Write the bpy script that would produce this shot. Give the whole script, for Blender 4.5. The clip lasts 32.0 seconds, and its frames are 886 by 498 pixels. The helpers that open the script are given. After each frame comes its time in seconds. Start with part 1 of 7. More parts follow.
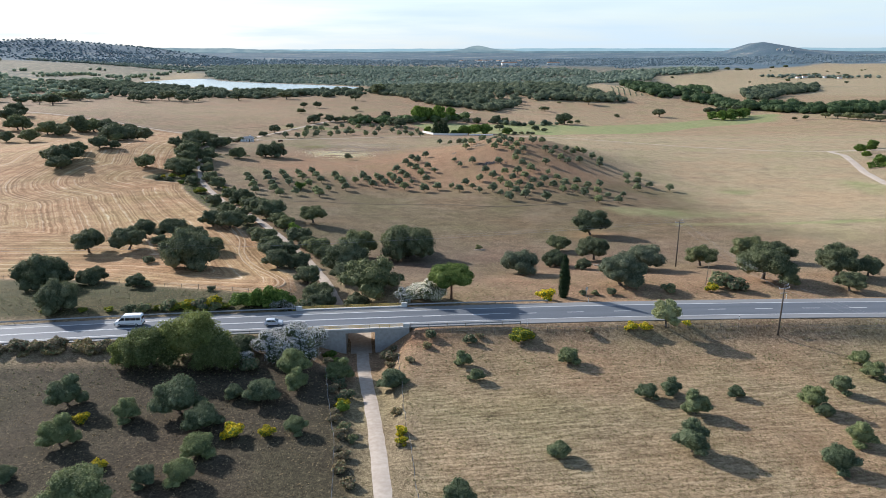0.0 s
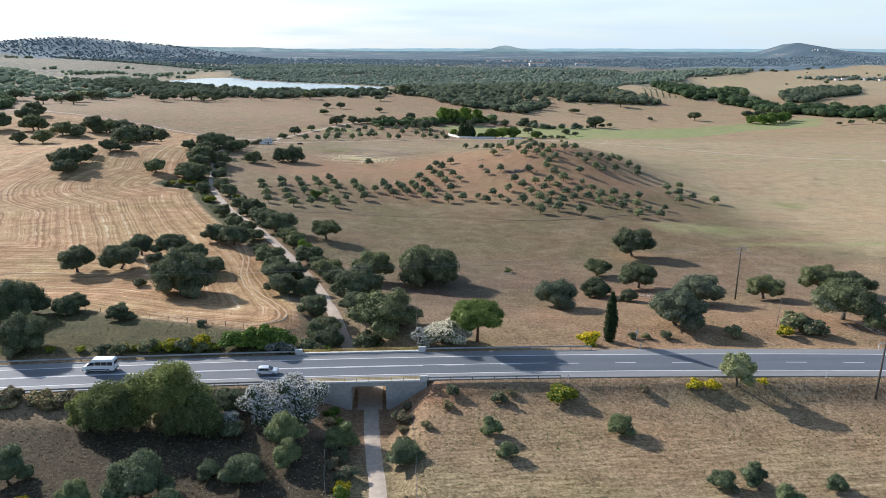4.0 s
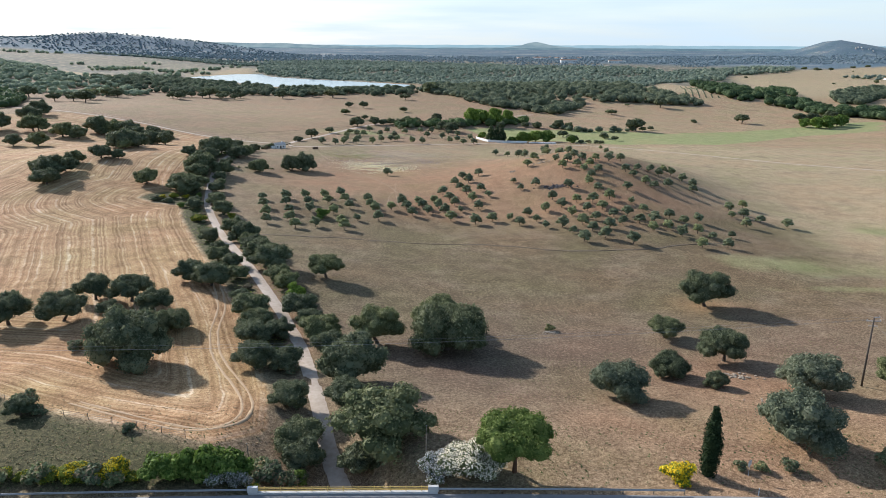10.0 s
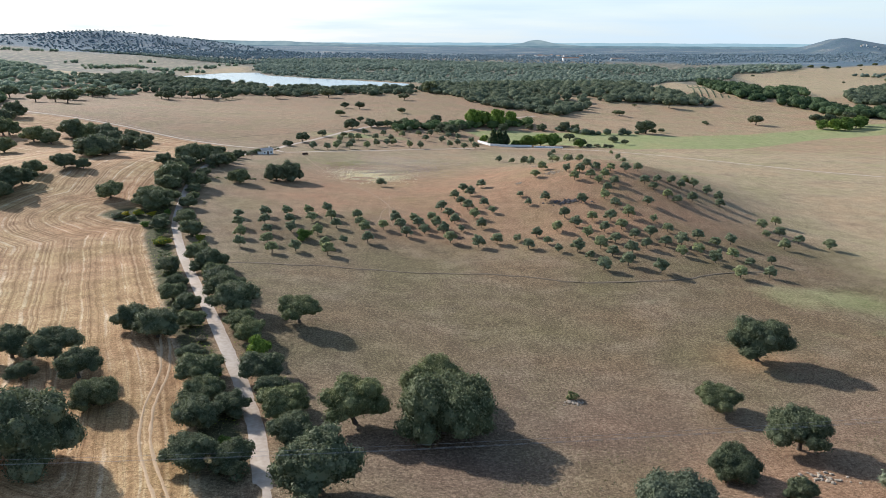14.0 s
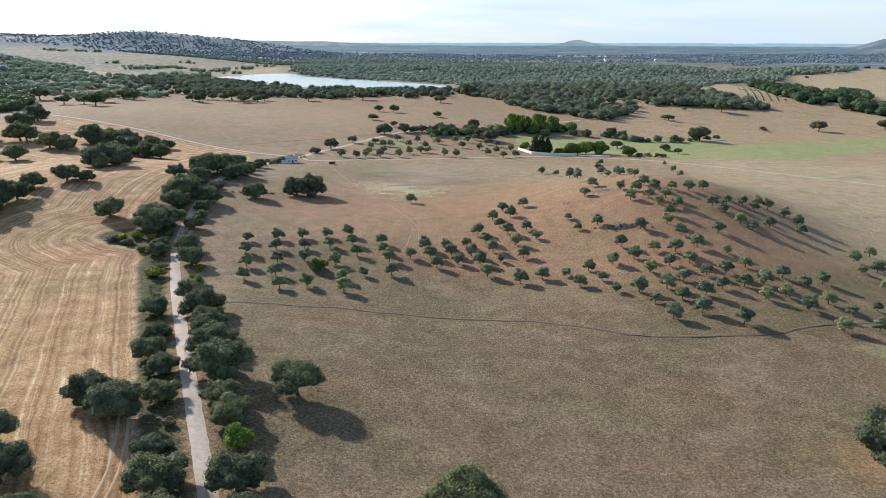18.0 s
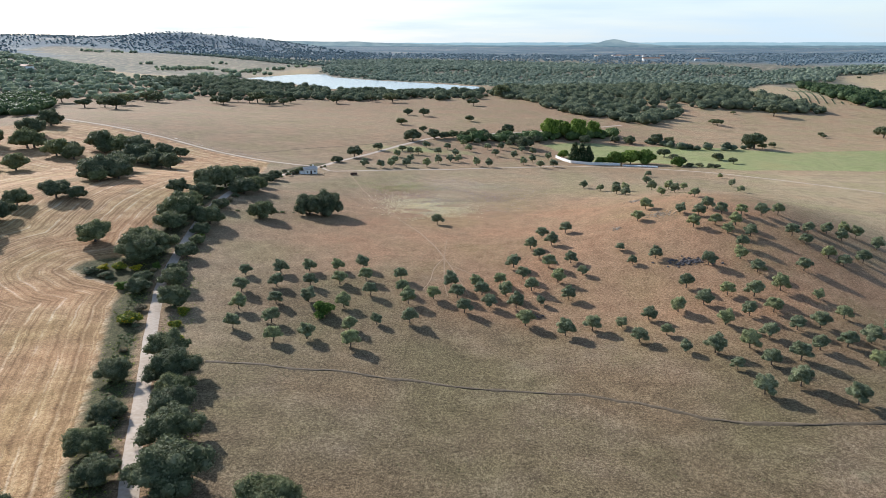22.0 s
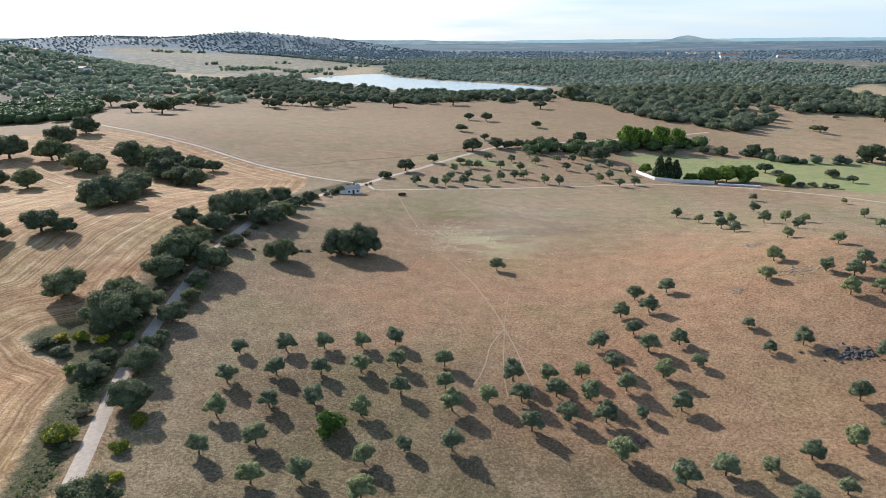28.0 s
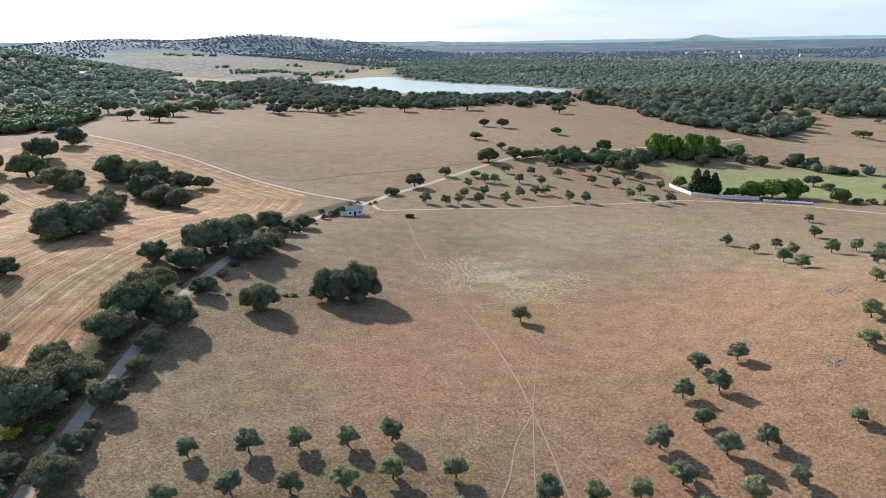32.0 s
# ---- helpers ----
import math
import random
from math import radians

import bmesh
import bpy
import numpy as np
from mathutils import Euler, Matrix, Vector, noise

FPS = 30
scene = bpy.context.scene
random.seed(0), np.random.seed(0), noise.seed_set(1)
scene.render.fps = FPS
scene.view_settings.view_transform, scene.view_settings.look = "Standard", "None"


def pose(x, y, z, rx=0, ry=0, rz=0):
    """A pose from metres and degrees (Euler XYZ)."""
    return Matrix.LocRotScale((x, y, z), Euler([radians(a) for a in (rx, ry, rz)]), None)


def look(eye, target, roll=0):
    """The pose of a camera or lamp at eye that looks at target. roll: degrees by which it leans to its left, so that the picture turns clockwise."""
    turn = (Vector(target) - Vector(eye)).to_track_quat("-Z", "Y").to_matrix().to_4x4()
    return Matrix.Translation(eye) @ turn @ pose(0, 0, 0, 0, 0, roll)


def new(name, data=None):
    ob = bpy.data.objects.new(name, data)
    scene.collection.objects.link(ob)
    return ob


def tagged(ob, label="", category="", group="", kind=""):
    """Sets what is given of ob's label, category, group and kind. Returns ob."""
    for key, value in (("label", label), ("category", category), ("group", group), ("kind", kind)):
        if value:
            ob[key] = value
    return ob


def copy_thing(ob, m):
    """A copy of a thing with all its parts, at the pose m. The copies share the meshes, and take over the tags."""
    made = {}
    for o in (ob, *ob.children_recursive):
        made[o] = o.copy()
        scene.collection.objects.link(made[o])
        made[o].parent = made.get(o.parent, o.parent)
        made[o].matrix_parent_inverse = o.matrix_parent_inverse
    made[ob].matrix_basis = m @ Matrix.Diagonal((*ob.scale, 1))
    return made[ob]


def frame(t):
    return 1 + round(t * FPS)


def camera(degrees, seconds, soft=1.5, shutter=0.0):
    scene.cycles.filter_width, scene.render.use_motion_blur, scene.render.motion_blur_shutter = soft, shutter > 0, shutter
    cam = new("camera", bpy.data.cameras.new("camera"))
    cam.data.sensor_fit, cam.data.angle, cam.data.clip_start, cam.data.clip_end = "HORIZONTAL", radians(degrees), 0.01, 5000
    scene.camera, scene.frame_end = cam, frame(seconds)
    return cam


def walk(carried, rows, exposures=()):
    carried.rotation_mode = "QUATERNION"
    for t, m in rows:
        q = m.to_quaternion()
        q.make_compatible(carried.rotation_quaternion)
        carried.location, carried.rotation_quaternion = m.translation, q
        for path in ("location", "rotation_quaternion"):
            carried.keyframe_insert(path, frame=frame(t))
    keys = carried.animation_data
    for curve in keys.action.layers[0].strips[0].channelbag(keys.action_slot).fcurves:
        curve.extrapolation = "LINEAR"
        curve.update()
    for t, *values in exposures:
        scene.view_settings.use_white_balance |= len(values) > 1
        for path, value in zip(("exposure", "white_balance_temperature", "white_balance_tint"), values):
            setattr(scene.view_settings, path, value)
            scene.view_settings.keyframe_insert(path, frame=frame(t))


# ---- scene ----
# the camera and its flight
cam = camera(65.04, 32.0, soft=0.8)

# the flight: seconds, eye, heading, pitch, roll (degrees)
FLIGHT = (
    (0, (-2.38, -153.27, 58.74), 5.05, -16.29, -0.23),
    (0.5, (-2.15, -150.40, 58.72), 4.95, -16.29, -0.20),
    (1, (-1.91, -147.43, 58.70), 4.74, -16.29, -0.17),
    (1.5, (-1.66, -144.38, 58.69), 4.50, -16.29, -0.15),
    (2, (-1.42, -141.23, 58.67), 4.29, -16.30, -0.12),
    (2.5, (-1.17, -137.99, 58.66), 3.99, -16.30, -0.09),
    (3, (-0.93, -134.67, 58.65), 3.66, -16.30, -0.07),
    (3.5, (-0.68, -131.27, 58.63), 3.31, -16.30, -0.05),
    (5.5, (0.29, -116.93, 58.59), 1.97, -16.33, 0.03),
    (6, (0.53, -113.18, 58.58), 1.64, -16.35, 0.05),
    (6.5, (0.76, -109.36, 58.58), 1.30, -16.37, 0.06),
    (7, (0.99, -105.48, 58.57), 0.95, -16.40, 0.08),
    (7.5, (1.22, -101.54, 58.56), 0.72, -16.43, 0.09),
    (8, (1.44, -97.55, 58.56), 0.67, -16.46, 0.10),
    (8.5, (1.66, -93.51, 58.56), 0.67, -16.48, 0.11),
    (9, (1.87, -89.42, 58.55), 0.67, -16.51, 0.12),
    (9.5, (2.07, -85.28, 58.55), 0.68, -16.55, 0.12),
    (10, (2.26, -81.10, 58.55), 0.68, -16.58, 0.13),
    (10.5, (2.45, -76.87, 58.55), 0.67, -16.61, 0.13),
    (11, (2.63, -72.60, 58.55), 0.65, -16.64, 0.14),
    (11.5, (2.79, -68.30, 58.55), 0.63, -16.66, 0.14),
    (12, (2.95, -63.96, 58.55), 0.64, -16.69, 0.14),
    (12.5, (3.10, -59.58, 58.56), 0.64, -16.72, 0.14),
    (13, (3.23, -55.18, 58.56), 0.63, -16.74, 0.13),
    (13.5, (3.35, -50.74, 58.57), 0.64, -16.75, 0.13),
    (15.5, (3.69, -32.72, 58.59), 0.22, -16.76, 0.10),
    (16, (3.74, -28.15, 58.60), -0.14, -16.77, 0.09),
    (16.5, (3.77, -23.57, 58.61), -0.54, -16.77, 0.08),
    (17, (3.78, -18.97, 58.63), -0.97, -16.77, 0.06),
    (17.5, (3.77, -14.34, 58.64), -1.70, -16.75, 0.05),
    (18, (3.75, -9.70, 58.65), -2.47, -16.74, 0.03),
    (18.5, (3.70, -5.05, 58.66), -3.24, -16.74, 0.01),
    (19, (3.63, -0.38, 58.68), -3.98, -16.74, -0.01),
    (19.5, (3.54, 4.31, 58.69), -4.18, -16.74, -0.03),
    (20, (3.42, 9.00, 58.71), -4.20, -16.74, -0.06),
    (20.5, (3.28, 13.71, 58.73), -4.27, -16.74, -0.08),
    (21, (3.12, 18.43, 58.74), -4.53, -16.74, -0.11),
    (21.5, (2.93, 23.16, 58.76), -4.89, -16.75, -0.14),
    (22, (2.71, 27.90, 58.78), -5.20, -16.75, -0.16),
    (22.5, (2.46, 32.65, 58.80), -5.50, -16.76, -0.20),
    (23, (2.19, 37.40, 58.82), -5.71, -16.77, -0.23),
    (23.5, (1.88, 42.17, 58.85), -6.01, -16.77, -0.26),
    (24, (1.55, 46.94, 58.87), -6.32, -16.78, -0.30),
    (24.5, (1.18, 51.72, 58.89), -6.62, -16.80, -0.34),
    (25, (0.78, 56.50, 58.92), -7.05, -16.81, -0.38),
    (25.5, (0.35, 61.30, 58.94), -7.59, -16.84, -0.42),
    (27.5, (-1.75, 80.54, 59.06), -10.11, -16.86, -0.59),
    (28, (-2.37, 85.37, 59.09), -10.51, -16.87, -0.64),
    (28.5, (-3.03, 90.20, 59.12), -11.11, -16.86, -0.69),
    (29, (-3.73, 95.05, 59.15), -11.43, -16.88, -0.75),
    (29.5, (-4.47, 99.90, 59.18), -11.53, -16.87, -0.80),
    (30, (-5.26, 104.75, 59.22), -11.55, -16.86, -0.86),
    (30.5, (-6.09, 109.62, 59.25), -11.56, -16.84, -0.91),
    (31, (-6.96, 114.50, 59.28), -11.58, -16.82, -0.97),
    (31.5, (-7.89, 119.39, 59.32), -11.60, -16.79, -1.03),
    (32, (-8.86, 124.29, 59.36), -11.73, -16.77, -1.09),
)


def heading(eye, turn, pitch, roll):
    """The camera's pose from its compass turn (clockwise from +y), pitch and roll, in degrees."""
    a, b = radians(turn), radians(pitch)
    way = Vector((math.sin(a) * math.cos(b), math.cos(a) * math.cos(b), math.sin(b)))
    return look(eye, Vector(eye) + way * 10, roll)


walk(cam, [(t, heading(eye, turn, pitch, roll)) for t, eye, turn, pitch, roll in FLIGHT], ((0, 0.56, 6200, 11), (32, 0.56, 6200, 11)))

# ---- world, sun and exposure ----
SUN_TURN, SUN_HEIGHT = -46.0, 24.5      # compass turn from +y and height above the horizon
world = bpy.data.worlds.new("sky")
scene.world = world
world.use_nodes = True
wn, wl = world.node_tree.nodes, world.node_tree.links
sky = wn.new("ShaderNodeTexSky")
sky.sky_type, sky.sun_disc = "NISHITA", False
sky.sun_elevation, sky.sun_rotation = radians(SUN_HEIGHT), radians(SUN_TURN)
sky.altitude, sky.air_density, sky.dust_density, sky.ozone_density = 250, 1.0, 1.0, 1.0
back = wn["Background"]
back.inputs["Strength"].default_value = 0.14
# haze over the horizon, thinning upwards, with streaks of high cloud in it
coord = wn.new("ShaderNodeTexCoord")
stretch = wn.new("ShaderNodeMapping")
stretch.inputs["Scale"].default_value = (2.0, 2.0, 22.0)
streak = wn.new("ShaderNodeTexNoise")
streak.inputs["Scale"].default_value, streak.inputs["Detail"].default_value = 2.2, 7.0
split = wn.new("ShaderNodeSeparateXYZ")
haze = wn.new("ShaderNodeMapRange")
haze.interpolation_type = "SMOOTHSTEP"
for key, value in (("From Min", 0.0), ("From Max", 0.20), ("To Min", 0.97), ("To Max", 0.06)):
    haze.inputs[key].default_value = value
cloud = wn.new("ShaderNodeMapRange")
for key, value in (("From Min", 0.40), ("From Max", 0.75), ("To Min", 0.80), ("To Max", 1.08)):
    cloud.inputs[key].default_value = value
amount = wn.new("ShaderNodeMath")
amount.operation, amount.use_clamp = "MULTIPLY", True
veil = wn.new("ShaderNodeMix")
veil.data_type = "RGBA"
veil.inputs[7].default_value = (3.4, 4.15, 4.7, 1)
wl.new(coord.outputs["Generated"], stretch.inputs["Vector"])
wl.new(coord.outputs["Generated"], split.inputs["Vector"])
wl.new(split.outputs["Z"], haze.inputs["Value"])
wl.new(stretch.outputs["Vector"], streak.inputs["Vector"])
wl.new(streak.outputs["Fac"], cloud.inputs["Value"])
wl.new(haze.outputs["Result"], amount.inputs[0])
wl.new(cloud.outputs["Result"], amount.inputs[1])
wl.new(amount.outputs[0], veil.inputs[0])
wl.new(sky.outputs["Color"], veil.inputs[6])
wl.new(veil.outputs[2], back.inputs["Color"])

sun_data = bpy.data.lights.new("sun", "SUN")
sun_data.energy, sun_data.angle, sun_data.color = 5.0, radians(0.6), (1.0, 0.955, 0.90)
sun = new("sun", sun_data)
a, b = radians(SUN_TURN), radians(SUN_HEIGHT)
sun.matrix_world = look((math.sin(a) * math.cos(b) * 100, math.cos(a) * math.cos(b) * 100, math.sin(b) * 100), (0, 0, 0))

# ---- materials ----
def material(name, rough=0.9, spec=0.2):
    m = bpy.data.materials.new(name)
    m.use_nodes = True
    p = m.node_tree.nodes["Principled BSDF"]
    p.inputs["Roughness"].default_value = rough
    p.inputs["Specular IOR Level"].default_value = spec
    return m, m.node_tree.nodes, m.node_tree.links, p


def world_noise(n, l, scale, detail=4.0, stretch=(1, 1, 1), coord="Object", turn=0.0):
    """Noise in world metres, turned and then drawn out along its axes."""
    c = n.new("ShaderNodeTexCoord")
    rot, mp = n.new("ShaderNodeMapping"), n.new("ShaderNodeMapping")
    rot.inputs["Rotation"].default_value = (0, 0, turn)
    mp.inputs["Scale"].default_value = stretch
    t = n.new("ShaderNodeTexNoise")
    t.inputs["Scale"].default_value, t.inputs["Detail"].default_value = scale, detail
    l.new(c.outputs[coord], rot.inputs["Vector"])
    l.new(rot.outputs["Vector"], mp.inputs["Vector"])
    l.new(mp.outputs["Vector"], t.inputs["Vector"])
    return t


def ramp_of(n, l, source, stops):
    r = n.new("ShaderNodeValToRGB")
    while len(r.color_ramp.elements) < len(stops):
        r.color_ramp.elements.new(0.5)
    for e, (at, c) in zip(r.color_ramp.elements, stops):
        e.position, e.color = at, (*c, 1)
    l.new(source, r.inputs["Fac"])
    return r


def blend(n, l, fac, a, b, mode="MIX"):
    m = n.new("ShaderNodeMix")
    m.data_type, m.blend_type = "RGBA", mode
    for socket, v in ((0, fac), (6, a), (7, b)):
        if hasattr(v, "links"):
            l.new(v, m.inputs[socket])
        else:
            m.inputs[socket].default_value = v if socket == 0 else (*v, 1)
    return m.outputs[2]


def sums(n, l, kind, a, b):
    m = n.new("ShaderNodeMath")
    m.operation = kind
    for socket, v in ((0, a), (1, b)):
        if hasattr(v, "links"):
            l.new(v, m.inputs[socket])
        else:
            m.inputs[socket].default_value = v
    return m.outputs[0]


def relief(n, l, p, height, strength, distance):
    b = n.new("ShaderNodeBump")
    b.inputs["Strength"].default_value, b.inputs["Distance"].default_value = strength, distance
    l.new(height, b.inputs["Height"])
    l.new(b.outputs["Normal"], p.inputs["Normal"])


def speckled(name, dark, light, scale=3.0, rough=0.9, spec=0.2, bump=0.0, big=0.25, coord="Object"):
    """A surface between two tones, at a fine and a broad scale."""
    m, n, l, p = material(name, rough, spec)
    fine = world_noise(n, l, scale, 5.0, coord=coord)
    broad = world_noise(n, l, scale * 0.08, 3.0, coord=coord)
    mix = sums(n, l, "ADD", sums(n, l, "MULTIPLY", fine.outputs["Fac"], 1 - big), sums(n, l, "MULTIPLY", broad.outputs["Fac"], big))
    r = ramp_of(n, l, mix, ((0.3, dark), (0.7, light)))
    l.new(r.outputs["Color"], p.inputs["Base Color"])
    if bump:
        relief(n, l, p, fine.outputs["Fac"], 0.6, bump)
    return m


def foliage(name, dark, light, tip, gloss=0.7, thin=0.30):
    """Leaves: each spray its own tone, each tree its own cast."""
    m, n, l, p = material(name, gloss, 0.10)
    g = n.new("ShaderNodeNewGeometry")
    o = n.new("ShaderNodeObjectInfo")
    r = ramp_of(n, l, g.outputs["Random Per Island"], ((0.0, dark), (0.62, light), (1.0, tip)))
    cast = ramp_of(n, l, o.outputs["Random"], ((0.0, (0.78, 0.82, 0.80)), (0.5, (1.02, 1.02, 1.0)), (1.0, (1.42, 1.36, 1.08))))
    tone = blend(n, l, 1.0, r.outputs["Color"], cast.outputs["Color"], "MULTIPLY")
    l.new(tone, p.inputs["Base Color"])
    # light that soaks through the thin leaves
    through_leaf, mixed = n.new("ShaderNodeBsdfTranslucent"), n.new("ShaderNodeMixShader")
    mixed.inputs[0].default_value = thin
    l.new(tone, through_leaf.inputs["Color"])
    l.new(p.outputs[0], mixed.inputs[1])
    l.new(through_leaf.outputs[0], mixed.inputs[2])
    l.new(mixed.outputs[0], n["Material Output"].inputs["Surface"])
    return m


LEAF_OAK = foliage("holm_oak_leaves", (0.065, 0.080, 0.042), (0.125, 0.142, 0.079), (0.212, 0.226, 0.136))
LEAF_SILVER = foliage("silvery_oak_leaves", (0.092, 0.109, 0.067), (0.163, 0.182, 0.118), (0.260, 0.272, 0.185))
LEAF_PINE = foliage("pine_needles", (0.056, 0.090, 0.022), (0.108, 0.152, 0.040), (0.175, 0.215, 0.070))
LEAF_GREY = foliage("grey_oak_leaves", (0.079, 0.102, 0.055), (0.144, 0.174, 0.097), (0.222, 0.247, 0.146))
LEAF_OLIVE = foliage("olive_leaves", (0.130, 0.155, 0.087), (0.231, 0.254, 0.150), (0.362, 0.382, 0.246), 0.65, 0.40)
LEAF_FRESH = foliage("fresh_leaves", (0.057, 0.100, 0.020), (0.126, 0.194, 0.040), (0.230, 0.290, 0.080))
LEAF_WILLOW = foliage("willow_leaves", (0.086, 0.108, 0.039), (0.154, 0.180, 0.070), (0.234, 0.254, 0.113))
LEAF_CYPRESS = foliage("cypress_leaves", (0.014, 0.028, 0.012), (0.028, 0.048, 0.020), (0.05, 0.075, 0.032))
# far leaves, paled and blued to put haze into their colour
LEAF_FAR_HAZY = foliage("hazy_woodland_leaves", (0.140, 0.184, 0.150), (0.228, 0.276, 0.226), (0.328, 0.366, 0.298), 0.8, 0.48)
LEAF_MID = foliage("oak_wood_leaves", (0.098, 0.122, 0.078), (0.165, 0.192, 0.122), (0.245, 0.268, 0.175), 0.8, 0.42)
# farthest leaves, taken paler and bluer still to imitate haze
LEAF_HAZE = foliage("hazy_far_wood_leaves", (0.217, 0.281, 0.322), (0.275, 0.341, 0.375), (0.326, 0.383, 0.409), 0.8, 0.55)
LEAF_RIVER = foliage("riverside_leaves", (0.050, 0.082, 0.034), (0.090, 0.132, 0.058), (0.140, 0.182, 0.088))
LEAF_LIME = foliage("yellow_green_leaves", (0.094, 0.125, 0.018), (0.173, 0.211, 0.036), (0.259, 0.289, 0.072))
GRASS_TUFT = foliage("yellowing_grass", (0.13, 0.115, 0.055), (0.225, 0.20, 0.10), (0.34, 0.295, 0.165))
PETAL_WHITE = foliage("oleander_flowers", (0.60, 0.56, 0.56), (0.74, 0.70, 0.69), (0.82, 0.80, 0.78))
PETAL_CREAM = foliage("cream_flowers", (0.66, 0.60, 0.42), (0.80, 0.74, 0.56), (0.88, 0.84, 0.70))
PETAL_MAUVE = foliage("mauve_flowers", (0.26, 0.20, 0.23), (0.36, 0.29, 0.31), (0.46, 0.39, 0.40))
PETAL_YELLOW = foliage("broom_flowers", (0.42, 0.30, 0.015), (0.62, 0.47, 0.02), (0.78, 0.62, 0.06))
DRY_SPRAY = foliage("dry_scrub", (0.17, 0.128, 0.078), (0.27, 0.208, 0.132), (0.38, 0.305, 0.205))
BARK = speckled("bark", (0.055, 0.043, 0.032), (0.15, 0.12, 0.095), 6.0, bump=0.02)
BARK_RED = speckled("stripped_cork_bark", (0.07, 0.035, 0.02), (0.16, 0.085, 0.05), 6.0, bump=0.02)
CONCRETE = speckled("weathered_concrete", (0.26, 0.25, 0.235), (0.44, 0.43, 0.41), 1.3, 0.85, 0.3, 0.004, 0.5)
PALE_CONCRETE = speckled("pale_concrete", (0.42, 0.41, 0.39), (0.58, 0.57, 0.54), 1.5, 0.85, 0.3, 0.003, 0.5)
STEEL = speckled("galvanised_steel", (0.22, 0.23, 0.24), (0.36, 0.37, 0.38), 3.0, 0.45, 0.5)
POLE_WOOD = speckled("tarred_pole_wood", (0.055, 0.045, 0.036), (0.135, 0.112, 0.09), 5.0, bump=0.004)
WOOD_POST = speckled("weathered_wood", (0.10, 0.085, 0.065), (0.24, 0.205, 0.165), 5.0, bump=0.004)
YELLOW_PAINT = speckled("faded_yellow_paint", (0.48, 0.31, 0.07), (0.66, 0.46, 0.14), 4.0, 0.6, 0.4)
WHITE_PAINT = speckled("road_white", (0.55, 0.55, 0.54), (0.80, 0.80, 0.78), 2.5, 0.7, 0.3)
LIME_WASH = speckled("limewashed_wall", (0.66, 0.65, 0.62), (0.84, 0.83, 0.80), 1.2, 0.9, 0.2, 0.004)
ROOF_TILE = speckled("clay_roof_tile", (0.22, 0.12, 0.075), (0.42, 0.27, 0.18), 2.0, 0.85, 0.2, 0.01)
STONE = speckled("field_stone", (0.21, 0.165, 0.12), (0.46, 0.39, 0.30), 2.5, 0.9, 0.2, 0.02)
DARK_ROCK = speckled("dark_outcrop_rock", (0.050, 0.045, 0.048), (0.15, 0.135, 0.13), 1.5, 0.9, 0.2, 0.05)
DIRT_ROAD = speckled("pale_dirt_road", (0.34, 0.272, 0.210), (0.52, 0.44, 0.360), 1.2, 0.95, 0.1, 0.02, 0.45)
EARTH_PATH = speckled("beaten_earth", (0.265, 0.180, 0.115), (0.355, 0.260, 0.172), 1.5, 0.95, 0.1, 0.02, 0.45)
CHAFF = speckled("trodden_chaff", (0.33, 0.225, 0.132), (0.46, 0.338, 0.218), 1.5, 0.95, 0.1, 0.02, 0.45)
RUBBER = speckled("tyre_rubber", (0.015, 0.015, 0.016), (0.03, 0.03, 0.03), 8.0, 0.8)
CAR_WHITE = speckled("white_car_paint", (0.74, 0.75, 0.76), (0.80, 0.81, 0.82), 1.0, 0.3, 0.5)
CAR_SILVER = speckled("silver_car_paint", (0.50, 0.53, 0.57), (0.56, 0.59, 0.63), 1.0, 0.3, 0.6)
CAR_GLASS = speckled("dark_car_glass", (0.010, 0.012, 0.014), (0.02, 0.022, 0.025), 1.0, 0.08, 0.6)
LAMP_RED = speckled("red_lamp_lens", (0.30, 0.01, 0.01), (0.42, 0.02, 0.02), 1.0, 0.2, 0.5)
LAMP_CLEAR = speckled("clear_lamp_lens", (0.55, 0.57, 0.60), (0.7, 0.72, 0.75), 1.0, 0.1, 0.6)
BALE_WRAP = speckled("white_bale_wrap", (0.60, 0.61, 0.62), (0.80, 0.81, 0.82), 1.5, 0.4, 0.4)
RUST = speckled("rusty_iron", (0.045, 0.028, 0.022), (0.12, 0.07, 0.05), 4.0, 0.8)
CERAMIC = speckled("insulator_ceramic", (0.45, 0.45, 0.43), (0.62, 0.62, 0.6), 4.0, 0.3)
DRAIN_SOIL = speckled("washed_out_soil", (0.060, 0.046, 0.029), (0.15, 0.115, 0.075), 1.5, bump=0.05)
WIRE = speckled("power_line", (0.26, 0.26, 0.26), (0.36, 0.36, 0.36), 3.0, 0.5, 0.4)


def asphalt(name, dark, light):
    m, n, l, p = material(name, 0.75, 0.35)
    grain = world_noise(n, l, 2.0, 6.0)
    worn = world_noise(n, l, 0.6, 4.0, (0.05, 1.0, 1.0))
    mix = sums(n, l, "ADD", sums(n, l, "MULTIPLY", grain.outputs["Fac"], 0.35), sums(n, l, "MULTIPLY", worn.outputs["Fac"], 0.65))
    r = ramp_of(n, l, mix, ((0.3, dark), (0.7, light)))
    l.new(r.outputs["Color"], p.inputs["Base Color"])
    return m


LANE = asphalt("lane_asphalt", (0.088, 0.098, 0.112), (0.128, 0.138, 0.152))
SHOULDER = asphalt("shoulder_asphalt", (0.17, 0.17, 0.168), (0.235, 0.232, 0.226))


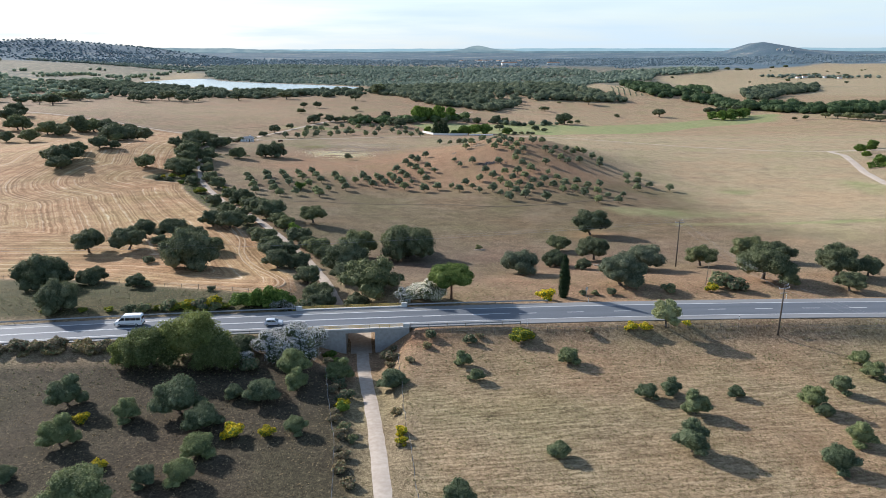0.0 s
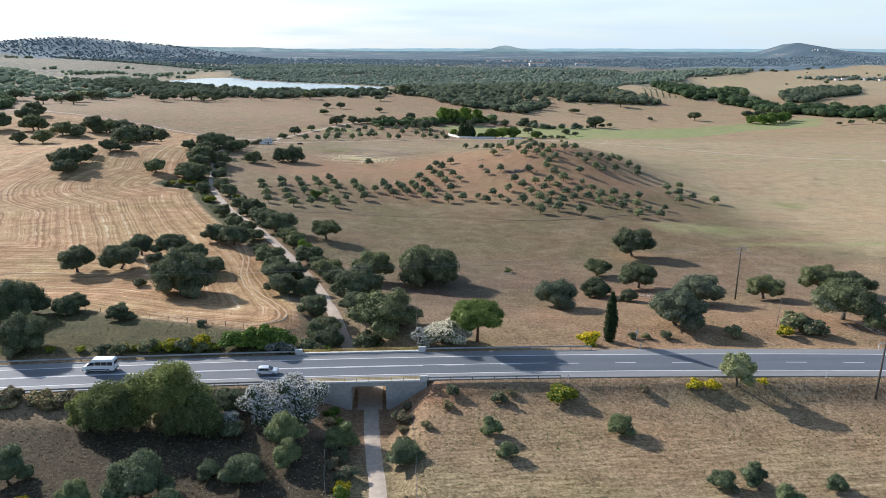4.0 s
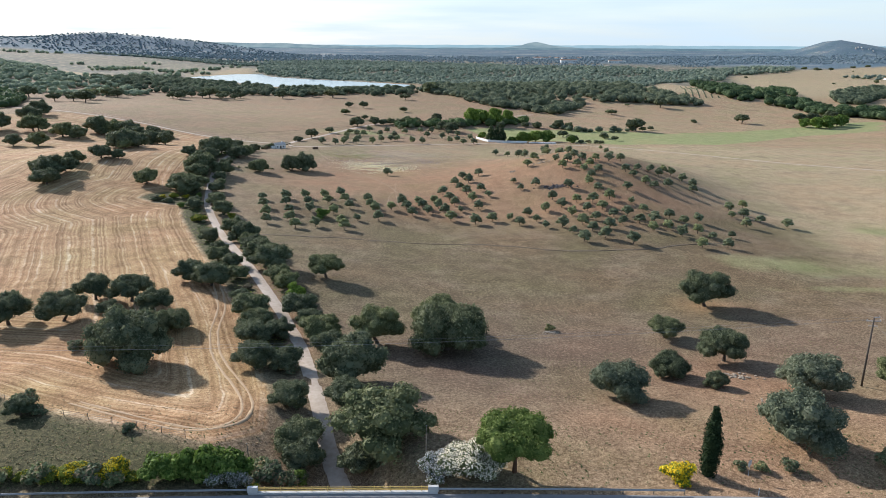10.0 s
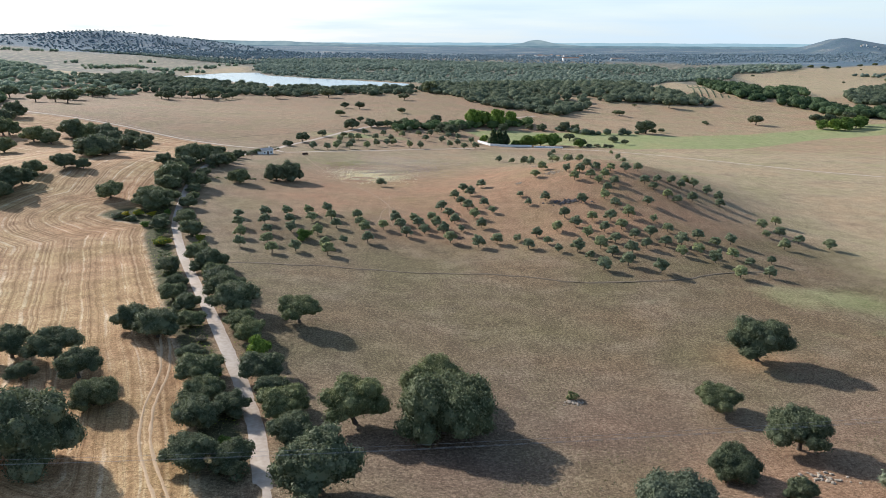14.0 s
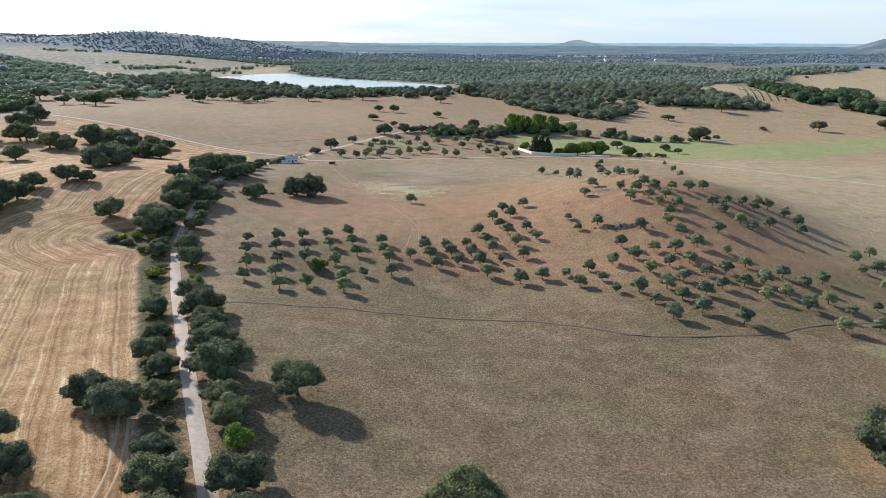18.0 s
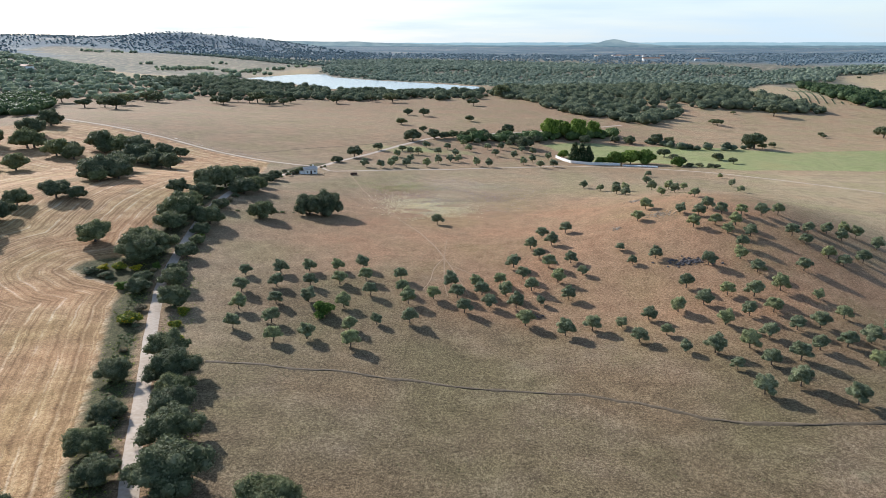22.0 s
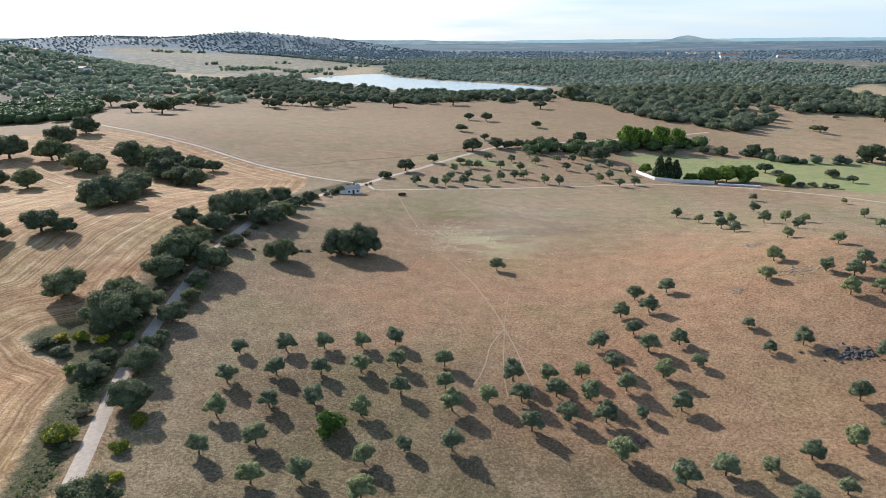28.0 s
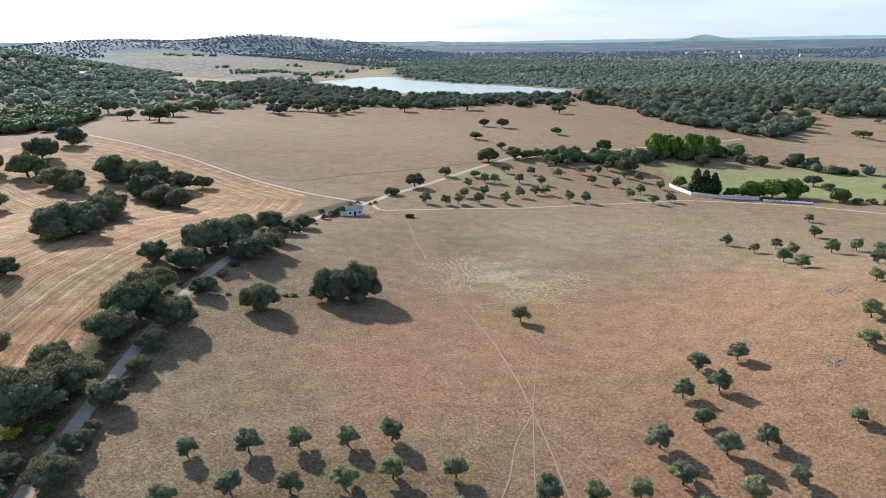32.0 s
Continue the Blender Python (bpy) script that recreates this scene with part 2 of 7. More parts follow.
def water_material():
    m, n, l, p = material("lake_water", 0.20, 0.32)
    p.inputs["Base Color"].default_value = (0.15, 0.20, 0.22, 1)
    t = world_noise(n, l, 0.5, 3.0)
    relief(n, l, p, t.outputs["Fac"], 0.6, 0.12)
    return m


WATER = water_material()


def ground_material():
    """Dry pasture, stubble, red earth, meadow and wood floor, told apart by masks on the sheet; two masks paint in
    cloud shade and far haze.
    """
    m, n, l, p = material("dry_land", 0.95, 0.08)

    def mask(name):
        a = n.new("ShaderNodeAttribute")
        a.attribute_name = name
        return a.outputs["Fac"]

    def edge(name, noise_out, soft=0.35):
        """A mask whose border is broken up."""
        s = sums(n, l, "ADD", mask(name), sums(n, l, "MULTIPLY", sums(n, l, "SUBTRACT", noise_out, 0.5), 0.9))
        r = n.new("ShaderNodeMapRange")
        r.inputs["From Min"].default_value, r.inputs["From Max"].default_value = 0.5 - soft, 0.5 + soft
        l.new(s, r.inputs["Value"])
        return r.outputs["Result"]

    broad = world_noise(n, l, 0.012, 4.0).outputs["Fac"]
    patch = world_noise(n, l, 0.06, 5.0).outputs["Fac"]
    tuft = world_noise(n, l, 1.7, 5.0).outputs["Fac"]
    blade = world_noise(n, l, 5.5, 5.0).outputs["Fac"]
    clump = world_noise(n, l, 0.2, 5.0).outputs["Fac"]
    fine = sums(n, l, "ADD", sums(n, l, "MULTIPLY", tuft, 0.28), sums(n, l, "ADD", sums(n, l, "MULTIPLY", blade, 0.62), sums(n, l, "MULTIPLY", clump, 0.10)))
    fine = sums(n, l, "ADD", sums(n, l, "MULTIPLY", sums(n, l, "SUBTRACT", fine, 0.5), 1.5), 0.505)
    dry = ramp_of(n, l, fine, ((0.36, (0.170, 0.121, 0.071)), (0.52, (0.268, 0.198, 0.121)), (0.64, (0.385, 0.298, 0.192)))).outputs["Color"]
    grey = ramp_of(n, l, fine, ((0.36, (0.075, 0.055, 0.030)), (0.51, (0.136, 0.102, 0.058)), (0.64, (0.220, 0.170, 0.101)))).outputs["Color"]
    red = ramp_of(n, l, fine, ((0.34, (0.165, 0.098, 0.055)), (0.52, (0.262, 0.160, 0.092)), (0.68, (0.355, 0.238, 0.146)))).outputs["Color"]
    green = ramp_of(n, l, fine, ((0.30, (0.165, 0.172, 0.072)), (0.55, (0.255, 0.260, 0.118)), (0.75, (0.345, 0.335, 0.175)))).outputs["Color"]
    wood = ramp_of(n, l, patch, ((0.38, (0.090, 0.100, 0.078)), (0.52, (0.150, 0.142, 0.108)), (0.64, (0.300, 0.250, 0.182)))).outputs["Color"]
    # dark scrub floor, deepened further to stand in for cloud shade
    scrub = ramp_of(n, l, fine, ((0.34, (0.035, 0.028, 0.019)), (0.53, (0.065, 0.052, 0.034)), (0.70, (0.120, 0.097, 0.064)))).outputs["Color"]
    pale = ramp_of(n, l, fine, ((0.34, (0.235, 0.183, 0.110)), (0.52, (0.345, 0.268, 0.160)), (0.68, (0.445, 0.355, 0.228)))).outputs["Color"]
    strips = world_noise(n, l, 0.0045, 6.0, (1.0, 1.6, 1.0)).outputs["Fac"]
    # far wooded ground, blued so that its colour holds the haze
    hazy_canopy_tone = ramp_of(n, l, sums(n, l, "ADD", sums(n, l, "MULTIPLY", strips, 0.65), sums(n, l, "MULTIPLY", patch, 0.35)), ((0.38, (0.085, 0.128, 0.158)), (0.52, (0.112, 0.155, 0.182)), (0.59, (0.160, 0.190, 0.200)), (0.66, (0.300, 0.290, 0.265)))).outputs["Color"]
    # olive verge growth, its tone also lowered for painted cloud shade
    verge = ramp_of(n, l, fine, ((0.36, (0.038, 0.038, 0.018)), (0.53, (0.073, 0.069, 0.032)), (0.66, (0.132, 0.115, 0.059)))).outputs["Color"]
    ploughed = ramp_of(n, l, patch, ((0.34, (0.085, 0.070, 0.062)), (0.53, (0.120, 0.100, 0.088)), (0.70, (0.165, 0.140, 0.120)))).outputs["Color"]
    # darker brown that paints a cloud's shade onto the pasture
    cloud_shade = ramp_of(n, l, fine, ((0.34, (0.072, 0.051, 0.035)), (0.52, (0.118, 0.084, 0.058)), (0.68, (0.182, 0.137, 0.098)))).outputs["Color"]
    violet = ramp_of(n, l, fine, ((0.34, (0.165, 0.138, 0.095)), (0.52, (0.285, 0.250, 0.180)), (0.66, (0.560, 0.525, 0.395)))).outputs["Color"]

    # stubble cut in swaths that follow the field's edge
    inset = n.new("ShaderNodeCombineXYZ")
    l.new(sums(n, l, "ADD", mask("inset"), sums(n, l, "ADD", sums(n, l, "MULTIPLY", patch, 3.2), sums(n, l, "MULTIPLY", clump, 0.5))), inset.inputs[0])
    swath, wheel = n.new("ShaderNodeTexNoise"), n.new("ShaderNodeTexNoise")
    for t, scale, detail in ((swath, 0.9, 6.0), (wheel, 0.55, 3.0)):
        t.inputs["Scale"].default_value, t.inputs["Detail"].default_value = scale, detail
        l.new(inset.outputs[0], t.inputs["Vector"])
    rows = swath.outputs["Fac"]
    straw = sums(n, l, "ADD", sums(n, l, "MULTIPLY", rows, 0.46), sums(n, l, "ADD", sums(n, l, "MULTIPLY", fine, 0.30), sums(n, l, "MULTIPLY", sums(n, l, "ADD", sums(n, l, "MULTIPLY", patch, 0.5), sums(n, l, "MULTIPLY", clump, 0.5)), 0.24)))
    stubble = ramp_of(n, l, straw, ((0.39, (0.190, 0.107, 0.052)), (0.50, (0.335, 0.205, 0.104)), (0.60, (0.485, 0.338, 0.194)))).outputs["Color"]
    # paler lines of chaff where the wheels went
    line = n.new("ShaderNodeMapRange")
    line.inputs["From Min"].default_value, line.inputs["From Max"].default_value = 0.55, 0.62
    l.new(wheel.outputs["Fac"], line.inputs["Value"])
    broken = n.new("ShaderNodeMapRange")
    broken.inputs["From Min"].default_value, broken.inputs["From Max"].default_value = 0.42, 0.62
    l.new(sums(n, l, "ADD", sums(n, l, "MULTIPLY", patch, 0.6), sums(n, l, "MULTIPLY", clump, 0.4)), broken.inputs["Value"])
    chaff = sums(n, l, "MULTIPLY", sums(n, l, "MULTIPLY", line.outputs["Result"], broken.outputs["Result"]), sums(n, l, "MULTIPLY", tuft, 1.5))
    stubble = blend(n, l, chaff, stubble, (0.600, 0.475, 0.335))
    # dark tramlines left by the tractor
    tram = n.new("ShaderNodeTexNoise")
    tram.inputs["Scale"].default_value, tram.inputs["Detail"].default_value = 0.16, 1.0
    l.new(inset.outputs[0], tram.inputs["Vector"])
    rut = ramp_of(n, l, tram.outputs["Fac"], ((0.470, (1.0, 1.0, 1.0)), (0.482, (0.62, 0.58, 0.54)), (0.494, (1.0, 1.0, 1.0)), (0.506, (0.62, 0.58, 0.54)), (0.518, (1.0, 1.0, 1.0))))
    stubble = blend(n, l, 0.8, stubble, rut.outputs["Color"], "MULTIPLY")
    # harrowed rows along the road
    till = world_noise(n, l, 1.7, 4.0, (0.12, 1.0, 1.0), turn=radians(-4)).outputs["Fac"]
    tilled_mix = sums(n, l, "ADD", sums(n, l, "MULTIPLY", till, 0.50), sums(n, l, "MULTIPLY", fine, 0.50))
    tilled = ramp_of(n, l, tilled_mix, ((0.38, (0.125, 0.090, 0.051)), (0.50, (0.238, 0.179, 0.104)), (0.62, (0.352, 0.275, 0.170)))).outputs["Color"]

    col = blend(n, l, sums(n, l, "MULTIPLY", sums(n, l, "ADD", sums(n, l, "MULTIPLY", broad, 0.5), sums(n, l, "MULTIPLY", patch, 0.5)), 0.7), dry, grey)
    for name, colour, soft in (("pale", pale, 0.45), ("heath", grey, 0.4), ("cloud_shade", cloud_shade, 0.5), ("violet", violet, 0.5), ("tilled", tilled, 0.12), ("red", red, 0.5),
                               ("stubble", stubble, 0.10), ("scrub", scrub, 0.4), ("verge", verge, 0.35), ("ploughed", ploughed, 0.2), ("wood", wood, 0.35), ("hazy_farwood", hazy_canopy_tone, 0.3), ("meadow", green, 0.22)):
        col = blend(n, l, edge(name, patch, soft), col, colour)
    # tufts, bare spots and drifts of greener or rustier growth
    drift = world_noise(n, l, 0.034, 6.0).outputs["Fac"]
    spot = world_noise(n, l, 2.1, 2.0).outputs["Fac"]
    mottle = ramp_of(n, l, sums(n, l, "ADD", sums(n, l, "MULTIPLY", clump, 0.22), sums(n, l, "ADD", sums(n, l, "MULTIPLY", tuft, 0.43), sums(n, l, "MULTIPLY", blade, 0.35))), ((0.38, (0.76, 0.76, 0.78)), (0.50, (1.0, 1.0, 1.0)), (0.61, (1.22, 1.21, 1.19)))).outputs["Color"]
    hue = ramp_of(n, l, drift, ((0.36, (0.93, 0.98, 0.90)), (0.50, (1.0, 1.0, 1.0)), (0.64, (1.06, 0.99, 0.98)))).outputs["Color"]
    weed = ramp_of(n, l, spot, ((0.60, (1.0, 1.0, 1.0)), (0.70, (0.58, 0.60, 0.52)))).outputs["Color"]
    for tone in (mottle, hue, weed):
        col = blend(n, l, 1.0, col, tone, "MULTIPLY")
    l.new(col, p.inputs["Base Color"])
    height = sums(n, l, "ADD", sums(n, l, "MULTIPLY", tuft, 0.7), sums(n, l, "MULTIPLY", blade, 0.3))
    relief(n, l, p, height, 0.5, 0.14)
    return m


LAND = ground_material()

# ---- the lie of the land: height, centre and reach of each rise (+) and hollow (-) ----
RISES_SOUTH = (
    (5.46, 60, 240, 60, 70),
    (10.38, -165, 300, 70, 80),
    (8.72, -330, 540, 120, 160),
    (0.5, 0, -60, 160, 60),
    (-3.02, 60, 100, 70, 70),
    (-4.05, -30, 130, 70, 70),
    (-8.96, 170, 200, 90, 110),
    (-3.15, -20, 330, 90, 90),
    (-7.43, 40, 520, 110, 110),
    (4.5, -48, 110, 40, 45),
    (-0.6, -48, 185, 26, 16),
)
RISES_NORTH = (
    (-3.76, -150, 420, 90, 110),
    (-10.26, 330, 600, 220, 260),
    (4.33, -500, 900, 350, 350),
    (3.84, 0, 10, 260, 30),
    (-1.31, -130, 200, 50, 60),
    (1.37, 200, 1300, 500, 400),
    (3.06, -600, 1400, 500, 400),
    (-4.71, 25, 205, 45, 45),
    (12.14, 90, 290, 50, 60),
)
RISES_FAR = (
    (74, -900, 900, 310, 340), (26, -1500, 2300, 900, 500),
    (54, -1540, 3290, 230, 300), (54, -2100, 3050, 640, 460), (46, -1230, 3480, 270, 320), (26, -2500, 3050, 1300, 420), (10, -700, 3700, 900, 300),
    (10, 560, 4150, 560, 320), (60, 2090, 3650, 140, 230), (28, 2330, 3700, 320, 260),
    (16, 700, 1900, 600, 260), (12, 300, 1000, 260, 160), (14, 150, 2600, 900, 500), (10, -150, 1750, 420, 180),
)
LAKE_LEVEL = -13.0


def road_centre(x):
    return -6.5 - 0.00035 * (x + 8) ** 2


def smooth(a, b, v):
    u = np.clip((v - a) / (b - a), 0, 1)
    return u * u * (3 - 2 * u)


TRACK = ((-3.0, -190), (-2.5, -120), (-3.6, -66), (-5.2, -42), (-7.2, -22), (-8.0, -8), (-9.2, 2), (-13.4, 12.5), (-17.0, 25), (-21.6, 40))


def natural(x, y):
    """Height of the open land at x, y, with no roads cut into it."""
    x, y = np.asarray(x, float), np.asarray(y, float)
    z = -3.70 + -5.66 * np.tanh(x / 600) + -20.69 * np.tanh(y / 1200)
    for h, a, b, s, q in RISES_SOUTH + RISES_NORTH + RISES_FAR:
        z = z + h * np.exp(-((x - a) / s) ** 2 - ((y - b) / q) ** 2)
    r = np.hypot(x, y)
    z = z + 40 * smooth(2300, 4900, r) - 45 * smooth(5000, 6500, r)
    return z


def ground(x, y):
    """Height of the ground with the road's bank and the sunken track under it."""
    x, y = np.asarray(x, float), np.asarray(y, float)
    z = natural(x, y)
    d = np.abs(y - road_centre(x)) - 7.4
    bank = np.maximum(d, 0) / 1.7 - 0.15
    z = np.clip(z, -bank - 0.3, bank)
    ty = [p[1] for p in TRACK]
    cx = np.interp(y, ty, [p[0] for p in TRACK])
    floor = natural(cx, y) * 1.0
    near = smooth(62, 10, np.abs(y + 6))
    floor = floor * (1 - near) - 5.7 * near
    dx = np.abs(x - cx)
    cut = floor + np.maximum(dx - 3.4, 0) * np.where(x < cx, 0.36, 0.66)
    inside = (y > -70) & (y < 40)
    return np.where(inside, np.minimum(z, cut), z)

# ---- building helpers ----
def mesh_of(name, verts, faces, mat=None, smooth_shade=False):
    me = bpy.data.meshes.new(name)
    me.from_pydata([tuple(v) for v in verts], [], faces)
    if mat:
        me.materials.append(mat)
    if smooth_shade:
        me.polygons.foreach_set("use_smooth", [True] * len(me.polygons))
    me.update()
    return me


def child(name, me, parent, label="", at=None):
    """One mesh as a part of a thing."""
    ob = new(name, me)
    ob.parent = parent
    if at is not None:
        ob.matrix_basis = at
    if label:
        ob["label"] = label
    return ob


def part(name, bm, mat, parent, label=""):
    me = bpy.data.meshes.new(name)
    bm.to_mesh(me)
    bm.free()
    me.materials.append(mat)
    return child(name, me, parent, label)


def box(bm, x0, x1, y0, y1, z0, z1, bevel=0.0):
    made = bmesh.ops.create_cube(bm, size=1.0)["verts"]
    for v in made:
        v.co = Vector(((x0 + x1) / 2 + v.co.x * (x1 - x0), (y0 + y1) / 2 + v.co.y * (y1 - y0), (z0 + z1) / 2 + v.co.z * (z1 - z0)))
    if bevel:
        bmesh.ops.bevel(bm, geom=list({e for v in made for e in v.link_edges}), offset=bevel, segments=1, affect="EDGES")
    return bm


def tube(points, radii, sides=7):
    """Vertices and faces of a tapered round bar along points."""
    verts, faces = [], []
    for i, (p, r) in enumerate(zip(points, radii)):
        p = Vector(p)
        way = Vector(points[min(i + 1, len(points) - 1)]) - Vector(points[max(i - 1, 0)])
        q = way.to_track_quat("Z", "Y")
        for k in range(sides):
            u = 2 * math.pi * k / sides
            verts.append(p + q @ Vector((math.cos(u) * r, math.sin(u) * r, 0)))
    for i in range(len(points) - 1):
        for k in range(sides):
            j = (k + 1) % sides
            faces.append((i * sides + k, i * sides + j, (i + 1) * sides + j, (i + 1) * sides + k))
    faces.append(tuple(reversed(range(sides))))
    faces.append(tuple(range((len(points) - 1) * sides, len(points) * sides)))
    return verts, faces


# ---- the ground: one sheet to the horizon ----
LAKE = ((-507, 1390), (-500, 1470), (-450, 1592), (-405, 1590), (-345, 1440), (-250, 1345), (-123, 1245), (-25, 1150), (-55, 1096), (-150, 1082), (-250, 1090), (-340, 1180), (-430, 1260))


def outside(poly, x, y):
    """Distance from a polygon: below zero inside."""
    best, odd = np.full(np.shape(x), 1e9), np.zeros(np.shape(x), bool)
    for (ax, ay), (bx, by) in zip(poly, poly[1:] + poly[:1]):
        ex, ey = bx - ax, by - ay
        t = np.clip(((x - ax) * ex + (y - ay) * ey) / (ex * ex + ey * ey), 0, 1)
        best = np.minimum(best, np.hypot(x - ax - t * ex, y - ay - t * ey))
        odd ^= ((ay > y) != (by > y)) & (x < ex * (y - ay) / (ey if ey else 1e-9) + ax)
    return np.where(odd, -best, best)


def spread(core0, core1, step, lo, hi, grow):
    a = list(np.arange(core0, core1, step))
    d = step
    up = [a[-1]]
    while up[-1] < hi:
        d *= grow
        up.append(up[-1] + d)
    d, down = step, [a[0]]
    while down[-1] > lo:
        d *= grow
        down.append(down[-1] - d)
    return np.array(down[:0:-1] + a + up[1:])


def near_line(line, x, y):
    best = np.full(np.shape(x), 1e9)
    for (ax, ay), (bx, by) in zip(line, line[1:]):
        ex, ey = bx - ax, by - ay
        t = np.clip(((x - ax) * ex + (y - ay) * ey) / (ex * ex + ey * ey), 0, 1)
        best = np.minimum(best, np.hypot(x - ax - t * ex, y - ay - t * ey))
    return best


FARM_TRACK = ((-9.2, 2), (-11.6, 8), (-13.4, 12.5), (-15.3, 18.6), (-17.2, 25.7), (-21.4, 40), (-27.2, 59), (-34, 75), (-41.2, 90), (-48.4, 105), (-55.7, 120), (-62.6, 135), (-69.6, 150), (-76.6, 165), (-83.2, 180), (-88.6, 193), (-93.4, 205),
              (-98.8, 224), (-103.4, 243), (-107.4, 261), (-111, 280), (-115, 310), (-118, 345), (-119, 375), (-116, 400), (-106, 432))
STUBBLE = ((-300, 44), (-110, 37), (-82, 33), (-63, 23), (-45, 17), (-32, 12), (-25, 19), (-28, 34), (-36, 55), (-45, 78), (-59, 106), (-80, 150), (-98, 188), (-102, 204), (-118, 245), (-124, 275), (-129, 345), (-131, 400),
           (-140, 436), (-184, 460), (-236, 490), (-290, 515), (-330, 525), (-420, 420), (-420, 60))
TILLED = ((-1, -240), (1, -60), (6, -22), (30, -24), (140, -32), (420, -70), (420, -240))
MEADOW = ((32, 579), (55, 593), (98, 583), (138, 580), (176, 580), (217, 568), (321, 619), (413, 664), (491, 682), (444, 607), (343, 572), (234, 480), (148, 468), (119, 488), (103, 505), (75, 505), (62, 500), (50, 515), (45, 540))
SCRUB = ((-9, -240), (-8, -60), (-12, -25), (-60, -22), (-300, -20), (-300, -240))
VERGE = ((-300, 0.6), (-23, 0.6), (-24, 12), (-32, 11), (-45, 16), (-63, 22), (-82, 32), (-110, 36), (-300, 43))
FAR_PLOUGH = ((624, 2682), (730, 2502), (869, 2541), (789, 1857), (730, 1785), (606, 1779), (518, 1980))
VINEYARD = ((300, 1018), (474, 1398), (499, 1264), (399, 950), (423, 853), (398, 821), (374, 870), (330, 908))
WEST_FIELD = ((-420, 1590), (-500, 1375), (-707, 1626), (-860, 1720), (-1141, 2100), (-1700, 2450), (-1844, 2604), (-1802, 2743), (-1578, 2745), (-1430, 2640), (-1319, 2640), (-1109, 2500), (-763, 2179), (-574, 2001), (-488, 1865))
HILL_FIELD = ((-569, 991), (-660, 1180), (-850, 1560), (-700, 1600), (-606, 1382), (-500, 1240), (-501, 1033))
EAST_FIELD = ((620, 1284), (719, 1644), (900, 1756), (1175, 2139), (1840, 2688), (2600, 2300), (1500, 1300), (1013, 1250), (850, 1330), (647, 1079))


SCRUB_SPIT = ((-124, 212), (-124, 218), (-119, 222), (-115, 225), (-110, 223), (-99, 210), (-98, 201), (-104, 203), (-115, 206))


